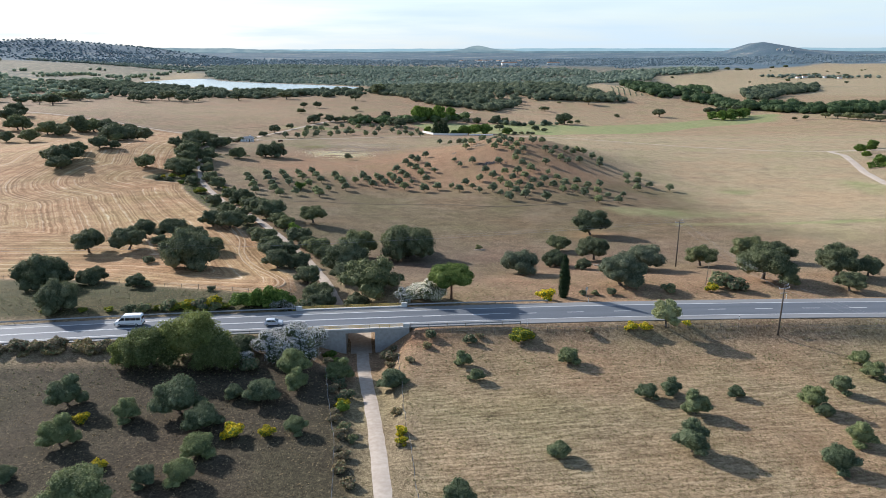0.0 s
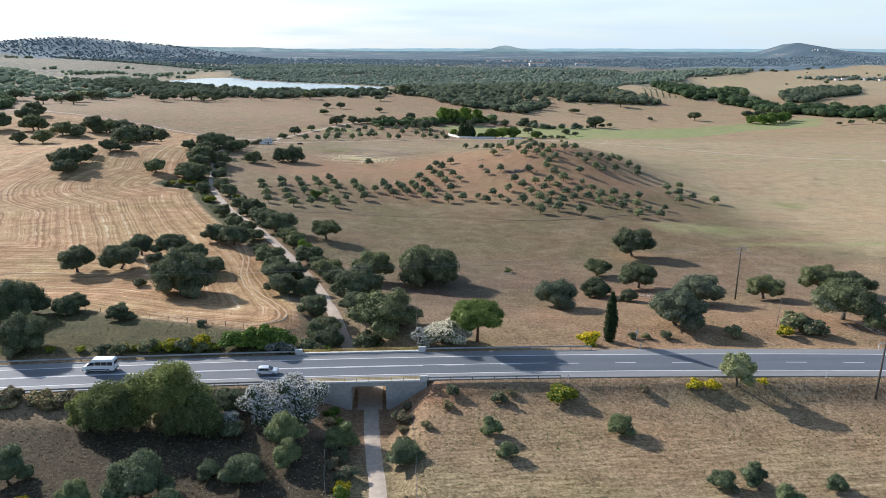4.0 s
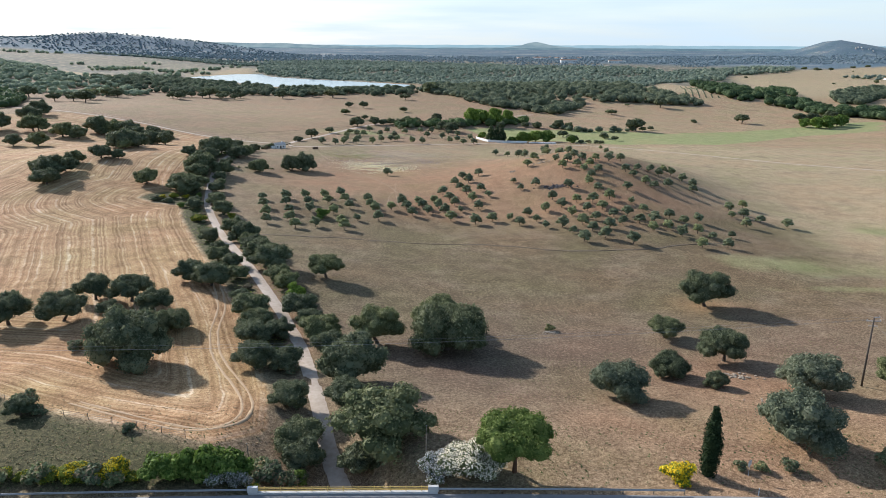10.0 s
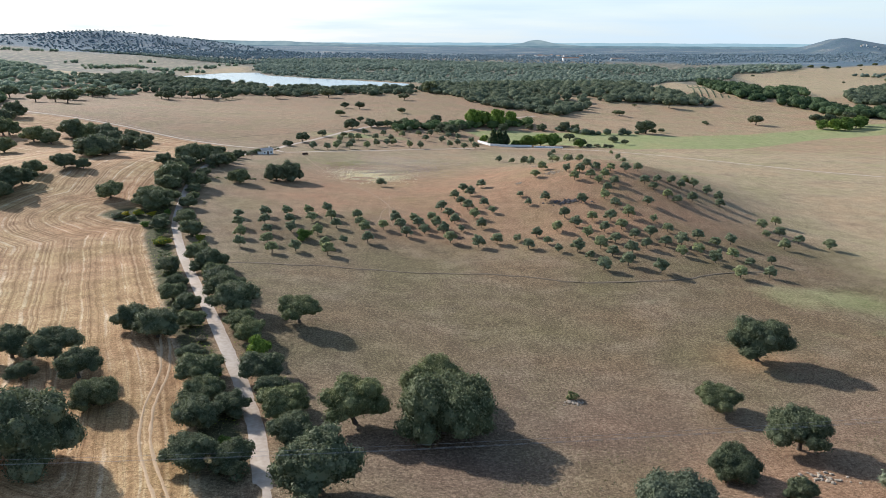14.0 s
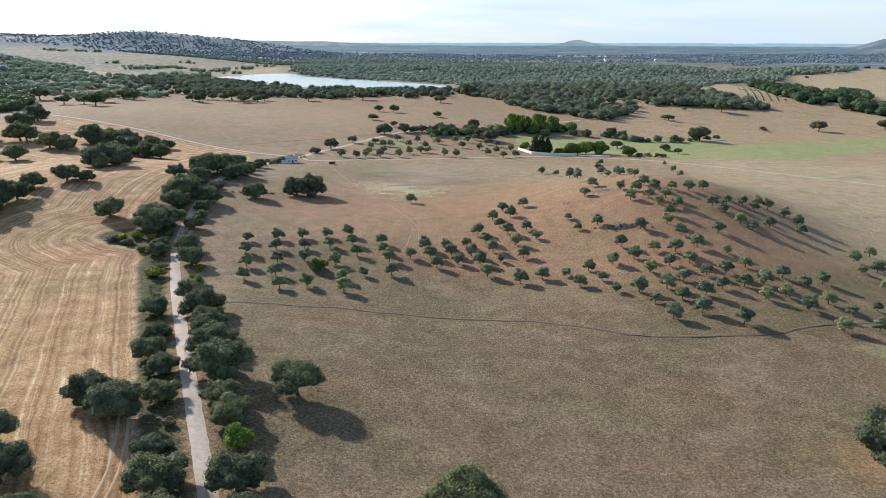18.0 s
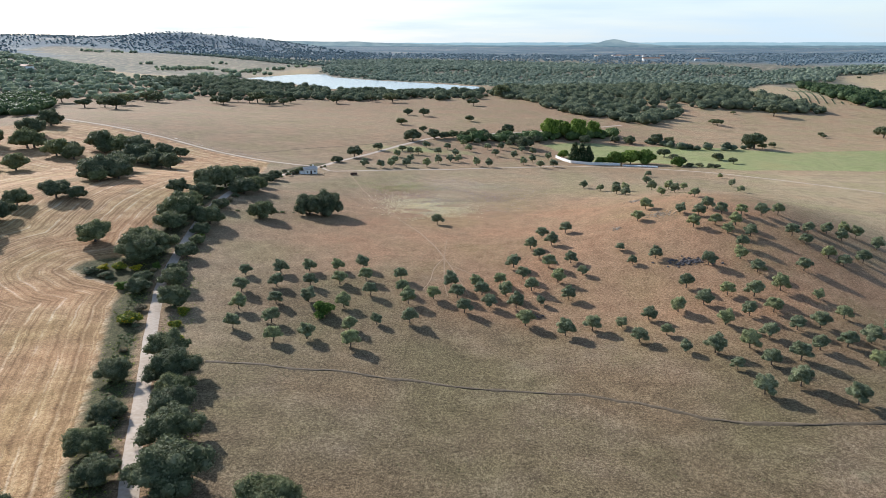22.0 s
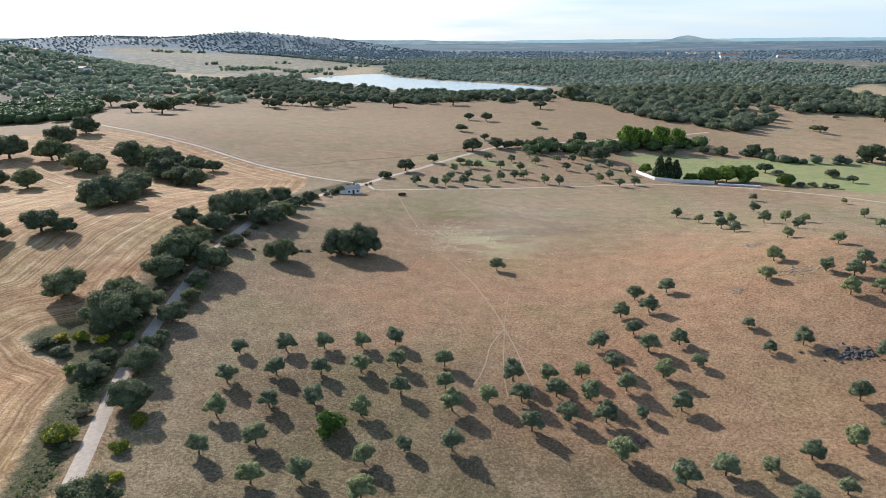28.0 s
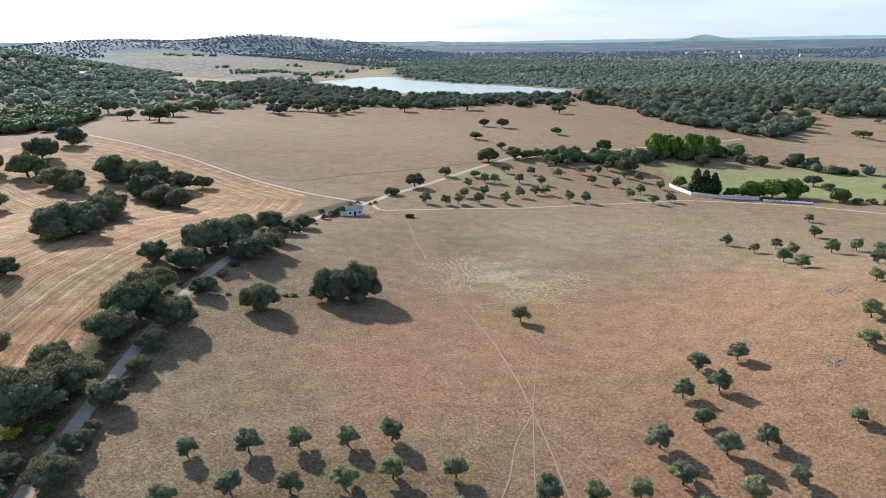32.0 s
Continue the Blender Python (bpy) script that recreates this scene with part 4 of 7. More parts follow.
YOUNG_OAKS_A = (
    (-58.9, -37.6, 6.2), (-54.6, -51, 5.8), (-46.4, -43.7, 4.6), (-38.4, -42.1, 8.3), (-33.1, -47.6, 6.1),
    (-32, -55.8, 5.3), (-32.7, -62.5, 4.9), (-37.7, -63, 3.9), (-45, -67.5, 8.5), (-58.1, -60.5, 3.3),
    (-24.8, -39.1, 6.1), (-20.4, -29.8, 6.5), (-19.4, -35.1, 4.7), (-12, -26.6, 5.4), (-1.5, -32.7, 5.6),
    (-17.8, -50.2, 3.9), (-30, -37.6, 3.6), (12.7, -27.8, 3.6), (14.4, -34, 3.2), (33.9, -27.9, 4.6),
    (23.7, -61, 3.9), (6.9, -71.6, 4.7), (44.5, -43.2, 3.9), (49.1, -42.5, 3.9), (50.9, -49.5, 4.7),
    (44.9, -61.2, 5.8), (60.9, -44.1, 3.1), (72.6, -48.8, 4.8), (72.9, -52.1, 3.4), (81.4, -43.8, 4),
)
YOUNG_OAKS_B = (
    (73.1, -61, 4.7), (64.9, -67.4, 5.3), (93, -32.7, 3.9), (91.6, -38.5, 4.2),
)
YOUNG_OAKS = YOUNG_OAKS_A + YOUNG_OAKS_B
BROOM_BUSHES = (
    (-54, -43.9, 2.9), (-27.6, -51, 3.9), (-22.2, -51.2, 2.9), (-10.5, -40.9, 3), (-0.3, -52, 2.4),
    (-0.4, -55, 2.2), (-45.8, -58.5, 2.5), (51, -16.7, 3), (54, -16.9, 3), (63.5, -16.4, 2),
    (80.9, 7.1, 4), (-42.9, 3.2, 4.2), (-42, 3.6, 3.6), (36.6, 3.5, 4.7), (-47.6, 3.2, 3.7),
)
FAR_OAKS_A = (
    (-377.3, 703.5, 22), (-444.3, 704.3, 20.1), (-404.9, 712.4, 14.6), (-337, 524, 14.7), (-283.9, 427.8, 17.1),
    (-253.8, 416.7, 14.6), (-312, 801.9, 14.9), (-298.9, 801.5, 13.6), (-277.8, 805.2, 24.8), (-263.1, 812.7, 16.3),
    (-242.5, 814.7, 12.5), (-194.3, 833.9, 17.8), (-162.3, 875, 16), (-134.1, 866.9, 23.6), (-120.2, 935.2, 17),
    (-90.2, 644.6, 10.6), (-95.8, 724.8, 10.8), (-78.8, 719.1, 12.9), (-31.5, 686.7, 10.1), (-36, 844.3, 16.4),
    (-5.9, 959.2, 28.6), (-66.1, 605.4, 8.1), (-68.2, 554.5, 13.9), (-68.8, 504.8, 7.4), (-85.4, 503.2, 8.9),
    (-95, 470.1, 12.4), (286.6, 807.9, 20.6), (246.8, 815.4, 7), (206.7, 730.2, 12.5), (193.9, 585.2, 20.5),
)
FAR_OAKS_B = (
    (147.9, 517.1, 8.7), (153, 500.8, 7.6), (116.4, 494.7, 9.7), (115, 533, 11.3), (133.1, 601.3, 6),
    (136.6, 576.7, 8.2), (160.7, 595.9, 4.2), (282.9, 673.9, 6.6),
)
FAR_OAKS = FAR_OAKS_A + FAR_OAKS_B
FAR_OLIVES_A = (
    (-80.9, 433.5, 3.6), (-71, 431.9, 3.6), (-65.5, 435, 3.6), (-56.6, 439.2, 3.6), (-44.8, 442.6, 3.6),
    (-39.4, 459.3, 3.6), (-27.6, 471.3, 3.6), (-15.4, 458, 3.6), (-7.5, 456.8, 3.6), (14.2, 479.3, 3.6),
    (24.4, 465.4, 3.6), (33.2, 473.9, 3.6), (8.5, 509.8, 3.6), (-4.4, 513.2, 3.6), (-10.7, 541, 3.6),
    (-23.8, 527.2, 3.6), (-31.3, 498.6, 3.6), (-39.1, 526.3, 3.6), (-43.4, 499.7, 3.6), (-56.2, 493.6, 3.6),
    (-54.5, 525.8, 3.6), (-61.7, 493.6, 3.6), (-68.2, 477.5, 3.6), (-28.9, 548.5, 3.6), (-19.4, 560.2, 3.6),
    (-1, 545.5, 3.6), (5, 559.3, 3.6), (14.6, 540.7, 3.6), (22.1, 532.2, 3.6), (20.6, 495.2, 3.6),
)
FAR_OLIVES_B = (
    (32.2, 512.2, 3.6), (-32.5, 469, 3.6), (-56.9, 459.5, 3.6), (-65.5, 450.7, 3.6),
)
FAR_OLIVES = FAR_OLIVES_A + FAR_OLIVES_B

# ---- trees ----
rng = np.random.default_rng(7)


def ball(level=1):
    bm = bmesh.new()
    bmesh.ops.create_icosphere(bm, subdivisions=level, radius=1.0)
    v = np.array([x.co[:] for x in bm.verts])
    f = [tuple(y.index for y in x.verts) for x in bm.faces]
    bm.free()
    return v, f


BALL_COARSE, BALL = ball(1), ball(2)


def crown_mesh(name, lobes, sprays, size, mats, share=(1.0,), core=0.86, seed=1, flat=0.9, loose=0.5):
    """A crown: a rough core in every lobe, and so many small pointed leaf sprays all over them."""
    r = np.random.default_rng(seed)
    verts, faces, slots = [], [], []
    weight = sum(q[3] ** 2 for q in lobes)
    for cx, cy, cz, rad in lobes:
        bv, bf = BALL_COARSE if rad < 2.1 else BALL
        w = 1 + r.uniform(-0.12, 0.12, (len(bv), 1))
        n = len(verts)
        verts += (bv * w * rad * core * (1, 1, flat) + (cx, cy, cz)).tolist()
        faces += [tuple(i + n for i in q) for q in bf]
        slots += [0] * len(bf)
        k = max(6, int(sprays * rad ** 2 / weight))
        d = r.normal(size=(k, 3))
        d /= np.linalg.norm(d, axis=1)[:, None]
        d[:, 2] = np.where(d[:, 2] < -0.5, -d[:, 2], d[:, 2])
        c = d * rad * r.uniform(0.78, 1.14, (k, 1)) * (1, 1, flat) + (cx, cy, cz)
        up = d + r.normal(scale=loose, size=(k, 3))
        up /= np.linalg.norm(up, axis=1)[:, None]
        u = np.cross(up, r.normal(size=(k, 3)))
        u /= np.linalg.norm(u, axis=1)[:, None]
        v = np.cross(up, u)
        s = size * r.uniform(0.65, 1.4, (k, 1))
        n = len(verts)
        tri = np.stack([c - u * s * 0.8 - v * s * 0.5, c + u * s * 0.8 - v * s * 0.5, c + v * s * 1.1 + up * s * 0.2], 1)
        verts += tri.reshape(-1, 3).tolist()
        faces += [(n + 3 * i, n + 3 * i + 1, n + 3 * i + 2) for i in range(k)]
        slots += np.searchsorted(np.cumsum(share), r.uniform(0, 0.9999, k)).tolist()
    me = bpy.data.meshes.new(name)
    me.from_pydata(verts, [], faces)
    for m in mats:
        me.materials.append(m)
    me.polygons.foreach_set("material_index", slots)
    me.update()
    return me


def trunk_mesh(name, height, thick, limbs, seed, mat, lean=0.15, sides=6):
    """A tapered trunk that splits into bent limbs, in one skin."""
    r = np.random.default_rng(seed)
    dx, dy = r.normal(scale=lean, size=2) * height
    verts, faces = tube([(0, 0, -0.6), (0, 0, 0.1), (dx * 0.4, dy * 0.4, height * 0.55), (dx, dy, height)], [thick * 1.5, thick * 1.15, thick * 0.85, thick * 0.75], sides)
    faces.pop()
    top = len(verts) - sides
    for tx, ty, tz in limbs:
        mid = (dx + (tx - dx) * 0.5, dy + (ty - dy) * 0.5, height + (tz - height) * 0.42 + r.uniform(-0.1, 0.2))
        v, f = tube([(dx, dy, height), mid, (tx, ty, tz)], [thick * 0.7, thick * 0.42, thick * 0.16], sides)
        n = len(verts) - sides
        verts += v[sides:]
        faces += [tuple(top + i if i < sides else n + i for i in q) for q in f if max(q) >= sides]
    return mesh_of(name, verts, faces, mat, True)


def dome_lobes(width, height, clear, count, seed, lobe=(0.10, 0.19), squash=1.0, full=0.27):
    """Uneven boughs over a dome of that width and height whose underside is at clear, each a cluster of lobes with gaps between."""
    r = np.random.default_rng(seed)
    out = []
    R, H = width / 2, height - clear
    mains = max(4, round(count / 4.2))
    for i in range(mains):
        up = max(0.0, 0.97 - 1.05 * (i + 0.5) / mains)
        phi = i * 2.39996 + r.uniform(-0.4, 0.4)
        big = width * r.uniform(0.15, 0.215)
        side = math.sqrt(1 - up ** 2)
        rho = max(R - big * 0.95, 0.05) * side * r.uniform(0.84, 1.06)
        z = clear + big * 0.62 + max(H - big * 1.55, 0.1) * up * r.uniform(0.82, 1.1)
        cx, cy = rho * math.cos(phi), rho * math.sin(phi) * squash
        out.append((cx, cy, z, big * 0.88))
        for k in range(5):
            a, lift = phi + (k - 2) * 0.95 + r.uniform(-0.3, 0.3), r.uniform(-0.15, 0.75)
            rad = width * r.uniform(lobe[0] * 0.62, lobe[1] * 0.72)
            flat = math.sqrt(1 - min(0.9, abs(lift)) ** 2)
            out.append((cx + big * 0.72 * flat * math.cos(a), cy + big * 0.72 * flat * math.sin(a), max(z + big * 0.7 * lift, clear + rad * 0.5), rad))
    for k in range(3):
        rho = (0.5 - full) * width * 0.42
        out.append((rho * math.cos(k * 2.094 + seed), rho * math.sin(k * 2.094 + seed) * squash, clear + H * 0.42, min(full * width, H * 0.46)))
    return out


def tree(name, label, category, trunk, crown, trunk_label="", group=""):
    ob = new(name)
    tagged(ob, label, category, group)
    if trunk:
        child("trunk", trunk, ob, trunk_label)
    child("crown", crown, ob)
    return ob


def limbs_of(lobes, n):
    big = sorted(lobes, key=lambda q: -q[3])[:n]
    return [(x * 0.75, y * 0.75, z) for x, y, z, _ in big]


def make_oak(seed, leaf, label, height=8.0, clear=2.3, count=22, squash=1.0, bark=BARK, name="holm_oak", group="", sprays=13000, size=0.135):
    """Ten metres across."""
    lobes = dome_lobes(10, height, clear, count, seed, squash=squash, full=0.26 if clear > 1.2 else 0.30)
    return tree(name, label, "tree", trunk_mesh("trunk", clear * 0.8 + 0.3, 0.36, limbs_of(lobes, 6), seed, bark), crown_mesh("crown", lobes, sprays, size, [leaf], seed=seed), group=group)


def make_olive(seed, label, group):
    """Four metres across."""
    lobes = dome_lobes(4, 3.8, 0.8, 34, seed, (0.11, 0.19), full=0.33)
    return tree("olive_tree", label, "tree", trunk_mesh("trunk", 0.95, 0.14, limbs_of(lobes, 4), seed, BARK, 0.12), crown_mesh("crown", lobes, 3600, 0.085, [LEAF_OLIVE], seed=seed), group=group)


class Nursery:
    """Sets out copies of a few grown trees, the first of each being the grown one itself."""

    def __init__(self, grown, width):
        self.grown, self.width, self.used = grown, width, set()

    def plant(self, x, y, w, pick=None, tall=1.0, sink=0.1, label=""):
        i = int(rng.integers(len(self.grown))) if pick is None else pick % len(self.grown)
        ob, s = self.grown[i], w / self.width
        m = Matrix.LocRotScale((x, y, float(ground(x, y)) - sink), Euler((0, 0, float(rng.uniform(0, 6.283)))), (s, s, s * tall * float(rng.uniform(0.93, 1.07))))
        if i in self.used:
            made = copy_thing(ob, m @ Matrix.Diagonal((1 / ob.scale[0], 1 / ob.scale[1], 1 / ob.scale[2], 1)))
        else:
            self.used.add(i)
            ob.matrix_basis = m
            made = ob
        if label:
            made["label"] = label
        return made


DRY = "in dry pasture"
oaks = Nursery([make_oak(11 + i, LEAF_OAK, "dark evergreen holm oak with a broad lumpy crown " + DRY, h, c, n, q, group="oaks of the pasture")
                for i, (h, c, n, q) in enumerate(((6.7, 1.35, 36, 1.0), (6.2, 1.5, 30, 0.86), (7.0, 1.3, 40, 1.0), (6.1, 1.6, 28, 0.92)))], 10)
far_oaks = Nursery([make_oak(16 + i, LEAF_OAK, "lone holm oak casting a long shadow on dry grassland", h, c, n, q, group="oaks of the far fields", sprays=1400, size=0.40)
                    for i, (h, c, n, q) in enumerate(((6.0, 1.5, 24, 1.0), (5.4, 1.7, 20, 0.85), (6.4, 1.3, 24, 1.0)))], 10)
full_oaks = Nursery([make_oak(21 + i, LEAF_OAK, "dark dense holm oak with a dome crown down to the grass", h, 0.3, n, 1.0, group="oaks of the pasture", sprays=20000, size=0.12)
                     for i, (h, n) in enumerate(((5.3, 46), (5.7, 50)))], 10)
grey_oaks = Nursery([make_oak(26 + i, LEAF_SILVER, "broad grey-green evergreen oak standing near the road", h, 0.7, n, 1.0, group="oaks of the pasture", sprays=12000, size=0.15)
                     for i, (h, n) in enumerate(((6.9, 44), (6.3, 38)))], 10)
hedge_oaks = Nursery([make_oak(31 + i, LEAF_OAK, "dark holm oak crowding the edge of a farm track", h, 0.7, n, 1.0, group="oaks along the track", sprays=7500, size=0.165)
                      for i, (h, n) in enumerate(((6.6, 32), (5.9, 28), (7.2, 34)))], 10)
young_oaks = Nursery([make_oak(51 + i, LEAF_GREY, "young grey-green evergreen oak, bushy to the ground", h, 0.3, n, 1.0, group="young oaks south of the road", sprays=7500, size=0.16)
                      for i, (h, n) in enumerate(((7.6, 24), (6.8, 22), (8.4, 26)))], 10)
olives = Nursery([make_olive(71 + i, "small grey-green olive tree with a clear stem", "olive grove") for i in range(5)], 4)
def clear_of_track(x, y, w):
    """Moves a tree sideways until its crown leaves the track open."""
    best = None
    for (ax, ay), (bx, by) in zip(FARM_TRACK, FARM_TRACK[1:]):
        ex, ey = bx - ax, by - ay
        t = min(1.0, max(0.0, ((x - ax) * ex + (y - ay) * ey) / (ex * ex + ey * ey)))
        dx, dy = x - ax - t * ex, y - ay - t * ey
        d = math.hypot(dx, dy)
        if best is None or d < best[0]:
            best = (d, dx, dy)
    d, dx, dy = best
    need = w * 0.28 + 1.3
    return (x, y) if d >= need else (x + dx / d * (need - d), y + dy / d * (need - d))


for x, y, w in OAKS:
    if y < 160:
        oaks.plant(x, y, w * 1.03)
    else:
        hedge_oaks.plant(x, y, w * 1.12, tall=1.0, label="broad dark holm oak in a clump on the stubble rise")
for x, y, w in FULL_OAKS:
    full_oaks.plant(x, y, w * 1.08, tall=1.3 if y > 200 else 1.18)
for x, y, w in GREY_OAKS:
    grey_oaks.plant(x, y, w * 0.95, tall=1.25 if y < 0 else 1.0)
for x, y, w in HEDGE_OAKS:
    grow = w * (1.22 if y > 200 else 1.18)
    hedge_oaks.plant(*clear_of_track(x, y, grow), grow, tall=0.95)
for x, y, w in YOUNG_OAKS:
    young_oaks.plant(x, y, w * 1.1, tall=1.0)
for x, y, w in OLIVES:
    olives.plant(x, y, min(w, 4.4) * 1.16)
olives.plant(58.8, -16.3, 7.0, label="pale grey-green tree leaning over the road fence")
for x, y, w in FAR_OLIVES:
    olives.plant(x, y, w * 1.6, label="small olive tree in the grove by the white house")
for x, y, w in FAR_OAKS:
    far_oaks.plant(x, y, w * 0.95)
# the clumps that crowd together on the western rise
for x, y in ((-239, 427), (-212, 410), (-197, 398), (-184, 388), (-214, 430), (-168, 303), (-180, 318), (-165, 313), (-176, 330), (-184, 349), (-193, 362), (-186, 336), (-170, 319), (-196, 366)):
    hedge_oaks.plant(x, y, rng.uniform(9.0, 13.0), tall=1.0, label="dark holm oak crowded into a clump on the stubble rise")


# ---- shrubs ----
def make_shrub(name, label, category, mats, share, seed, height=2.3, sprays=1100, size=0.185, group="", width=3.0, count=8):
    """Three metres across unless told."""
    ob = new(name, crown_mesh(name, dome_lobes(width, height, 0.05, int(count * 1.4), seed, (0.14, 0.24)), sprays, size, mats, share, seed=seed, core=0.8))
    return tagged(ob, label, category, group)


brooms = Nursery([make_shrub("broom_bush", "broom bush in bright yellow flower on dry ground", "bush", [LEAF_FRESH, PETAL_YELLOW], (0.3, 0.7), 91 + i, 2.0, 2400, 0.10, group="broom bushes") for i in range(2)], 3)
oleanders = Nursery([make_shrub("oleander_bush", "large oleander covered in white blossom", "bush", [LEAF_OAK, PETAL_WHITE], (0.30, 0.70), 95 + i, 5.2, 9000, 0.12, group="oleanders at the bridge", width=8.0, count=20) for i in range(2)], 8)
fresh_bushes = Nursery([make_shrub("green_bush", "bright green leafy bush on the road verge", "bush", [LEAF_FRESH], (1.0,), 101 + i, 3.6, 1800, 0.24, group="verge bushes", width=5.0, count=12) for i in range(2)], 5)
lime_bushes = Nursery([make_shrub("broom_bush", "yellow-green broom bush past its bloom", "bush", [LEAF_LIME, PETAL_YELLOW], (0.85, 0.15), 103 + i, 3.0, 2200, 0.17, group="broom bushes", width=5.0, count=12) for i in range(2)], 5)
grey_bushes = Nursery([make_shrub("scrub_bush", "grey-green scrub bush in dry grass", "bush", [LEAF_GREY, DRY_SPRAY], (0.8, 0.2), 105 + i, 2.0, group="scrub bushes") for i in range(3)], 3)
dry_bushes = Nursery([make_shrub("dry_bush", "straw-coloured dried scrub on the bank", "bush", [DRY_SPRAY, LEAF_GREY], (0.75, 0.25), 109 + i, 1.5, group="dry scrub") for i in range(2)], 3)
for nursery, places in ((brooms, BROOM_BUSHES), (oleanders, OLEANDERS), (fresh_bushes, GREEN_BUSHES), (grey_bushes, GREY_BUSHES), (dry_bushes, DRY_BUSHES)):
    for x, y, w in places:
        if nursery is fresh_bushes and -19 < y < -16:
            lime_bushes.plant(x, y, w, sink=0.05, tall=0.68)
            continue
        if nursery is dry_bushes and y > 150:
            nursery = (grey_bushes, brooms, fresh_bushes)[int(x * 7) % 3]
            nursery.plant(x, y, w * 0.6, sink=0.05, tall=0.7, label="low scrub on a spit of rough ground in the stubble")
            nursery = dry_bushes
            continue
        nursery.plant(x, y, w, sink=0.05, tall=1.1 if nursery is fresh_bushes else 1.0)
for x, y, w in YELLOW_GREEN_BUSHES:
    lime_bushes.plant(x, y, w, tall=0.85)


# undergrowth on both sides of the farm track
for (ax, ay), (bx, by) in zip(FARM_TRACK[4:], FARM_TRACK[5:]):
    n = max(1, int(math.hypot(bx - ax, by - ay) / 6.5))
    for k in range(n):
        f = (k + rng.uniform(0, 1)) / n
        for side in (-1, 1):
            if rng.uniform() < 0.72:
                off = side * rng.uniform(3.0, 5.0)
                grow = (grey_bushes, grey_bushes, dry_bushes, fresh_bushes)[int(rng.integers(4))]
                grow.plant(ax + (bx - ax) * f + off, ay + (by - ay) * f + off * 0.4, rng.uniform(1.6, 3.4), sink=0.05, label="shrubby undergrowth at the edge of the farm track")


# ---- single trees of other kinds ----
def special(ob, x, y, turn=0.0):
    ob.matrix_basis = pose(x, y, float(ground(x, y)) - 0.1, 0, 0, turn)
    return ob


x, y, w = PINE
pine_lobes = [(q[0], q[1], q[2], q[3]) for q in dome_lobes(w * 1.2, 9.0, 3.9, 40, 130, (0.10, 0.17))]
special(tree("umbrella_pine", "umbrella pine with a bright green flat-topped crown by the road", "tree",
             trunk_mesh("trunk", 4.0, 0.32, limbs_of(pine_lobes, 8), 130, BARK_RED), crown_mesh("crown", pine_lobes, 14000, 0.15, [LEAF_PINE], seed=130), "reddish trunk"), x, y)
column = [(rng.uniform(-0.25, 0.25) * (1 - t * 0.8), rng.uniform(-0.25, 0.25) * (1 - t * 0.8), 0.7 + t * 10.0, 0.35 + 0.95 * math.sin(math.pi * min(0.98, 0.25 + t * 0.74)) ** 0.9) for t in np.linspace(0, 1, 16)]
special(tree("cypress", "tall narrow dark cypress at the roadside", "tree", trunk_mesh("trunk", 1.2, 0.2, [(0, 0, 5)], 131, BARK, 0.02), crown_mesh("crown", column, 3500, 0.17, [LEAF_CYPRESS], seed=131, flat=1.3)), 41.5, 4.9)
for i, (x, y, s) in enumerate(WILLOWS):
    lobes = [(a * s, b * s, c * s, r * s) for a, b, c, r in dome_lobes(14, 10.5, 0.2, 64, 132 + i, (0.08, 0.15), 0.8, full=0.31)]
    special(tree("willow", "feathery mid-green willow growing from the road bank", "tree", trunk_mesh("trunk", 2.4, 0.35, limbs_of(lobes, 6), 132 + i, BARK),
                 crown_mesh("crown", lobes, 24000, 0.15, [LEAF_WILLOW], seed=132 + i, core=0.58, loose=1.2), group="willows at the bridge"), x, y)


# ---- woods ----
WOOD_HILL = ((-25, 985), (-5, 950), (38, 885), (50, 815), (100, 735), (136, 705), (183, 789), (225, 850), (279, 843), (352, 820), (330, 905), (300, 1018), (474, 1400), (560, 1440), (690, 1790), (520, 1980), (300, 2250),
             (-350, 2450), (-560, 2300), (-420, 1615), (-330, 1455), (-240, 1362), (-110, 1262), (-5, 1165))
WEST_WOOD = ((-423, 562), (-467, 679), (-500, 745), (-408, 745), (-353, 800), (-372, 860), (-420, 900), (-480, 1000), (-620, 1200), (-850, 1420), (-1400, 1600), (-1500, 500), (-640, 430))
LAKE_SHORE = ((-440, 880), (-372, 856), (-298, 862), (-244, 874), (-172, 868), (-102, 900), (-30, 930), (-15, 1055), (-55, 1062), (-150, 1048), (-255, 1055), (-345, 1130), (-440, 1200), (-520, 1290), (-545, 1200), (-520, 1000))
RIVER = ((24, 592), (40, 596), (62, 606), (92, 616), (96, 640), (70, 646), (40, 630), (26, 606))
RIVER_SCRUB = ((-38, 560), (-10, 574), (24, 590), (30, 606), (0, 600), (-30, 580))
MEADOW_HEDGE = ((92, 600), (120, 588), (140, 566), (165, 566), (200, 588), (200, 594), (165, 572), (142, 574), (120, 596), (94, 608))
EAST_RIVER = ((396, 965), (408, 895), (431, 852), (450, 809), (456, 746), (479, 723), (496, 694), (517, 657), (640, 600), (800, 580), (820, 660), (690, 700), (593, 740), (513, 765), (493, 819), (490, 895), (462, 945), (520, 1100), (560, 1300), (539, 1400), (470, 1200))
EAST_COPSE = ((538, 845), (578, 846), (632, 923), (779, 1059), (900, 1244), (775, 1198), (659, 1065), (576, 938))
BRANCH_TREES = ((520, 1058), (471, 925), (520, 931), (605, 1123))
FIELD_BELT = ((649, 1501), (717, 1674), (778, 1647), (935, 1781), (1188, 2276), (912, 1957), (778, 1831), (683, 1782), (540, 1430))
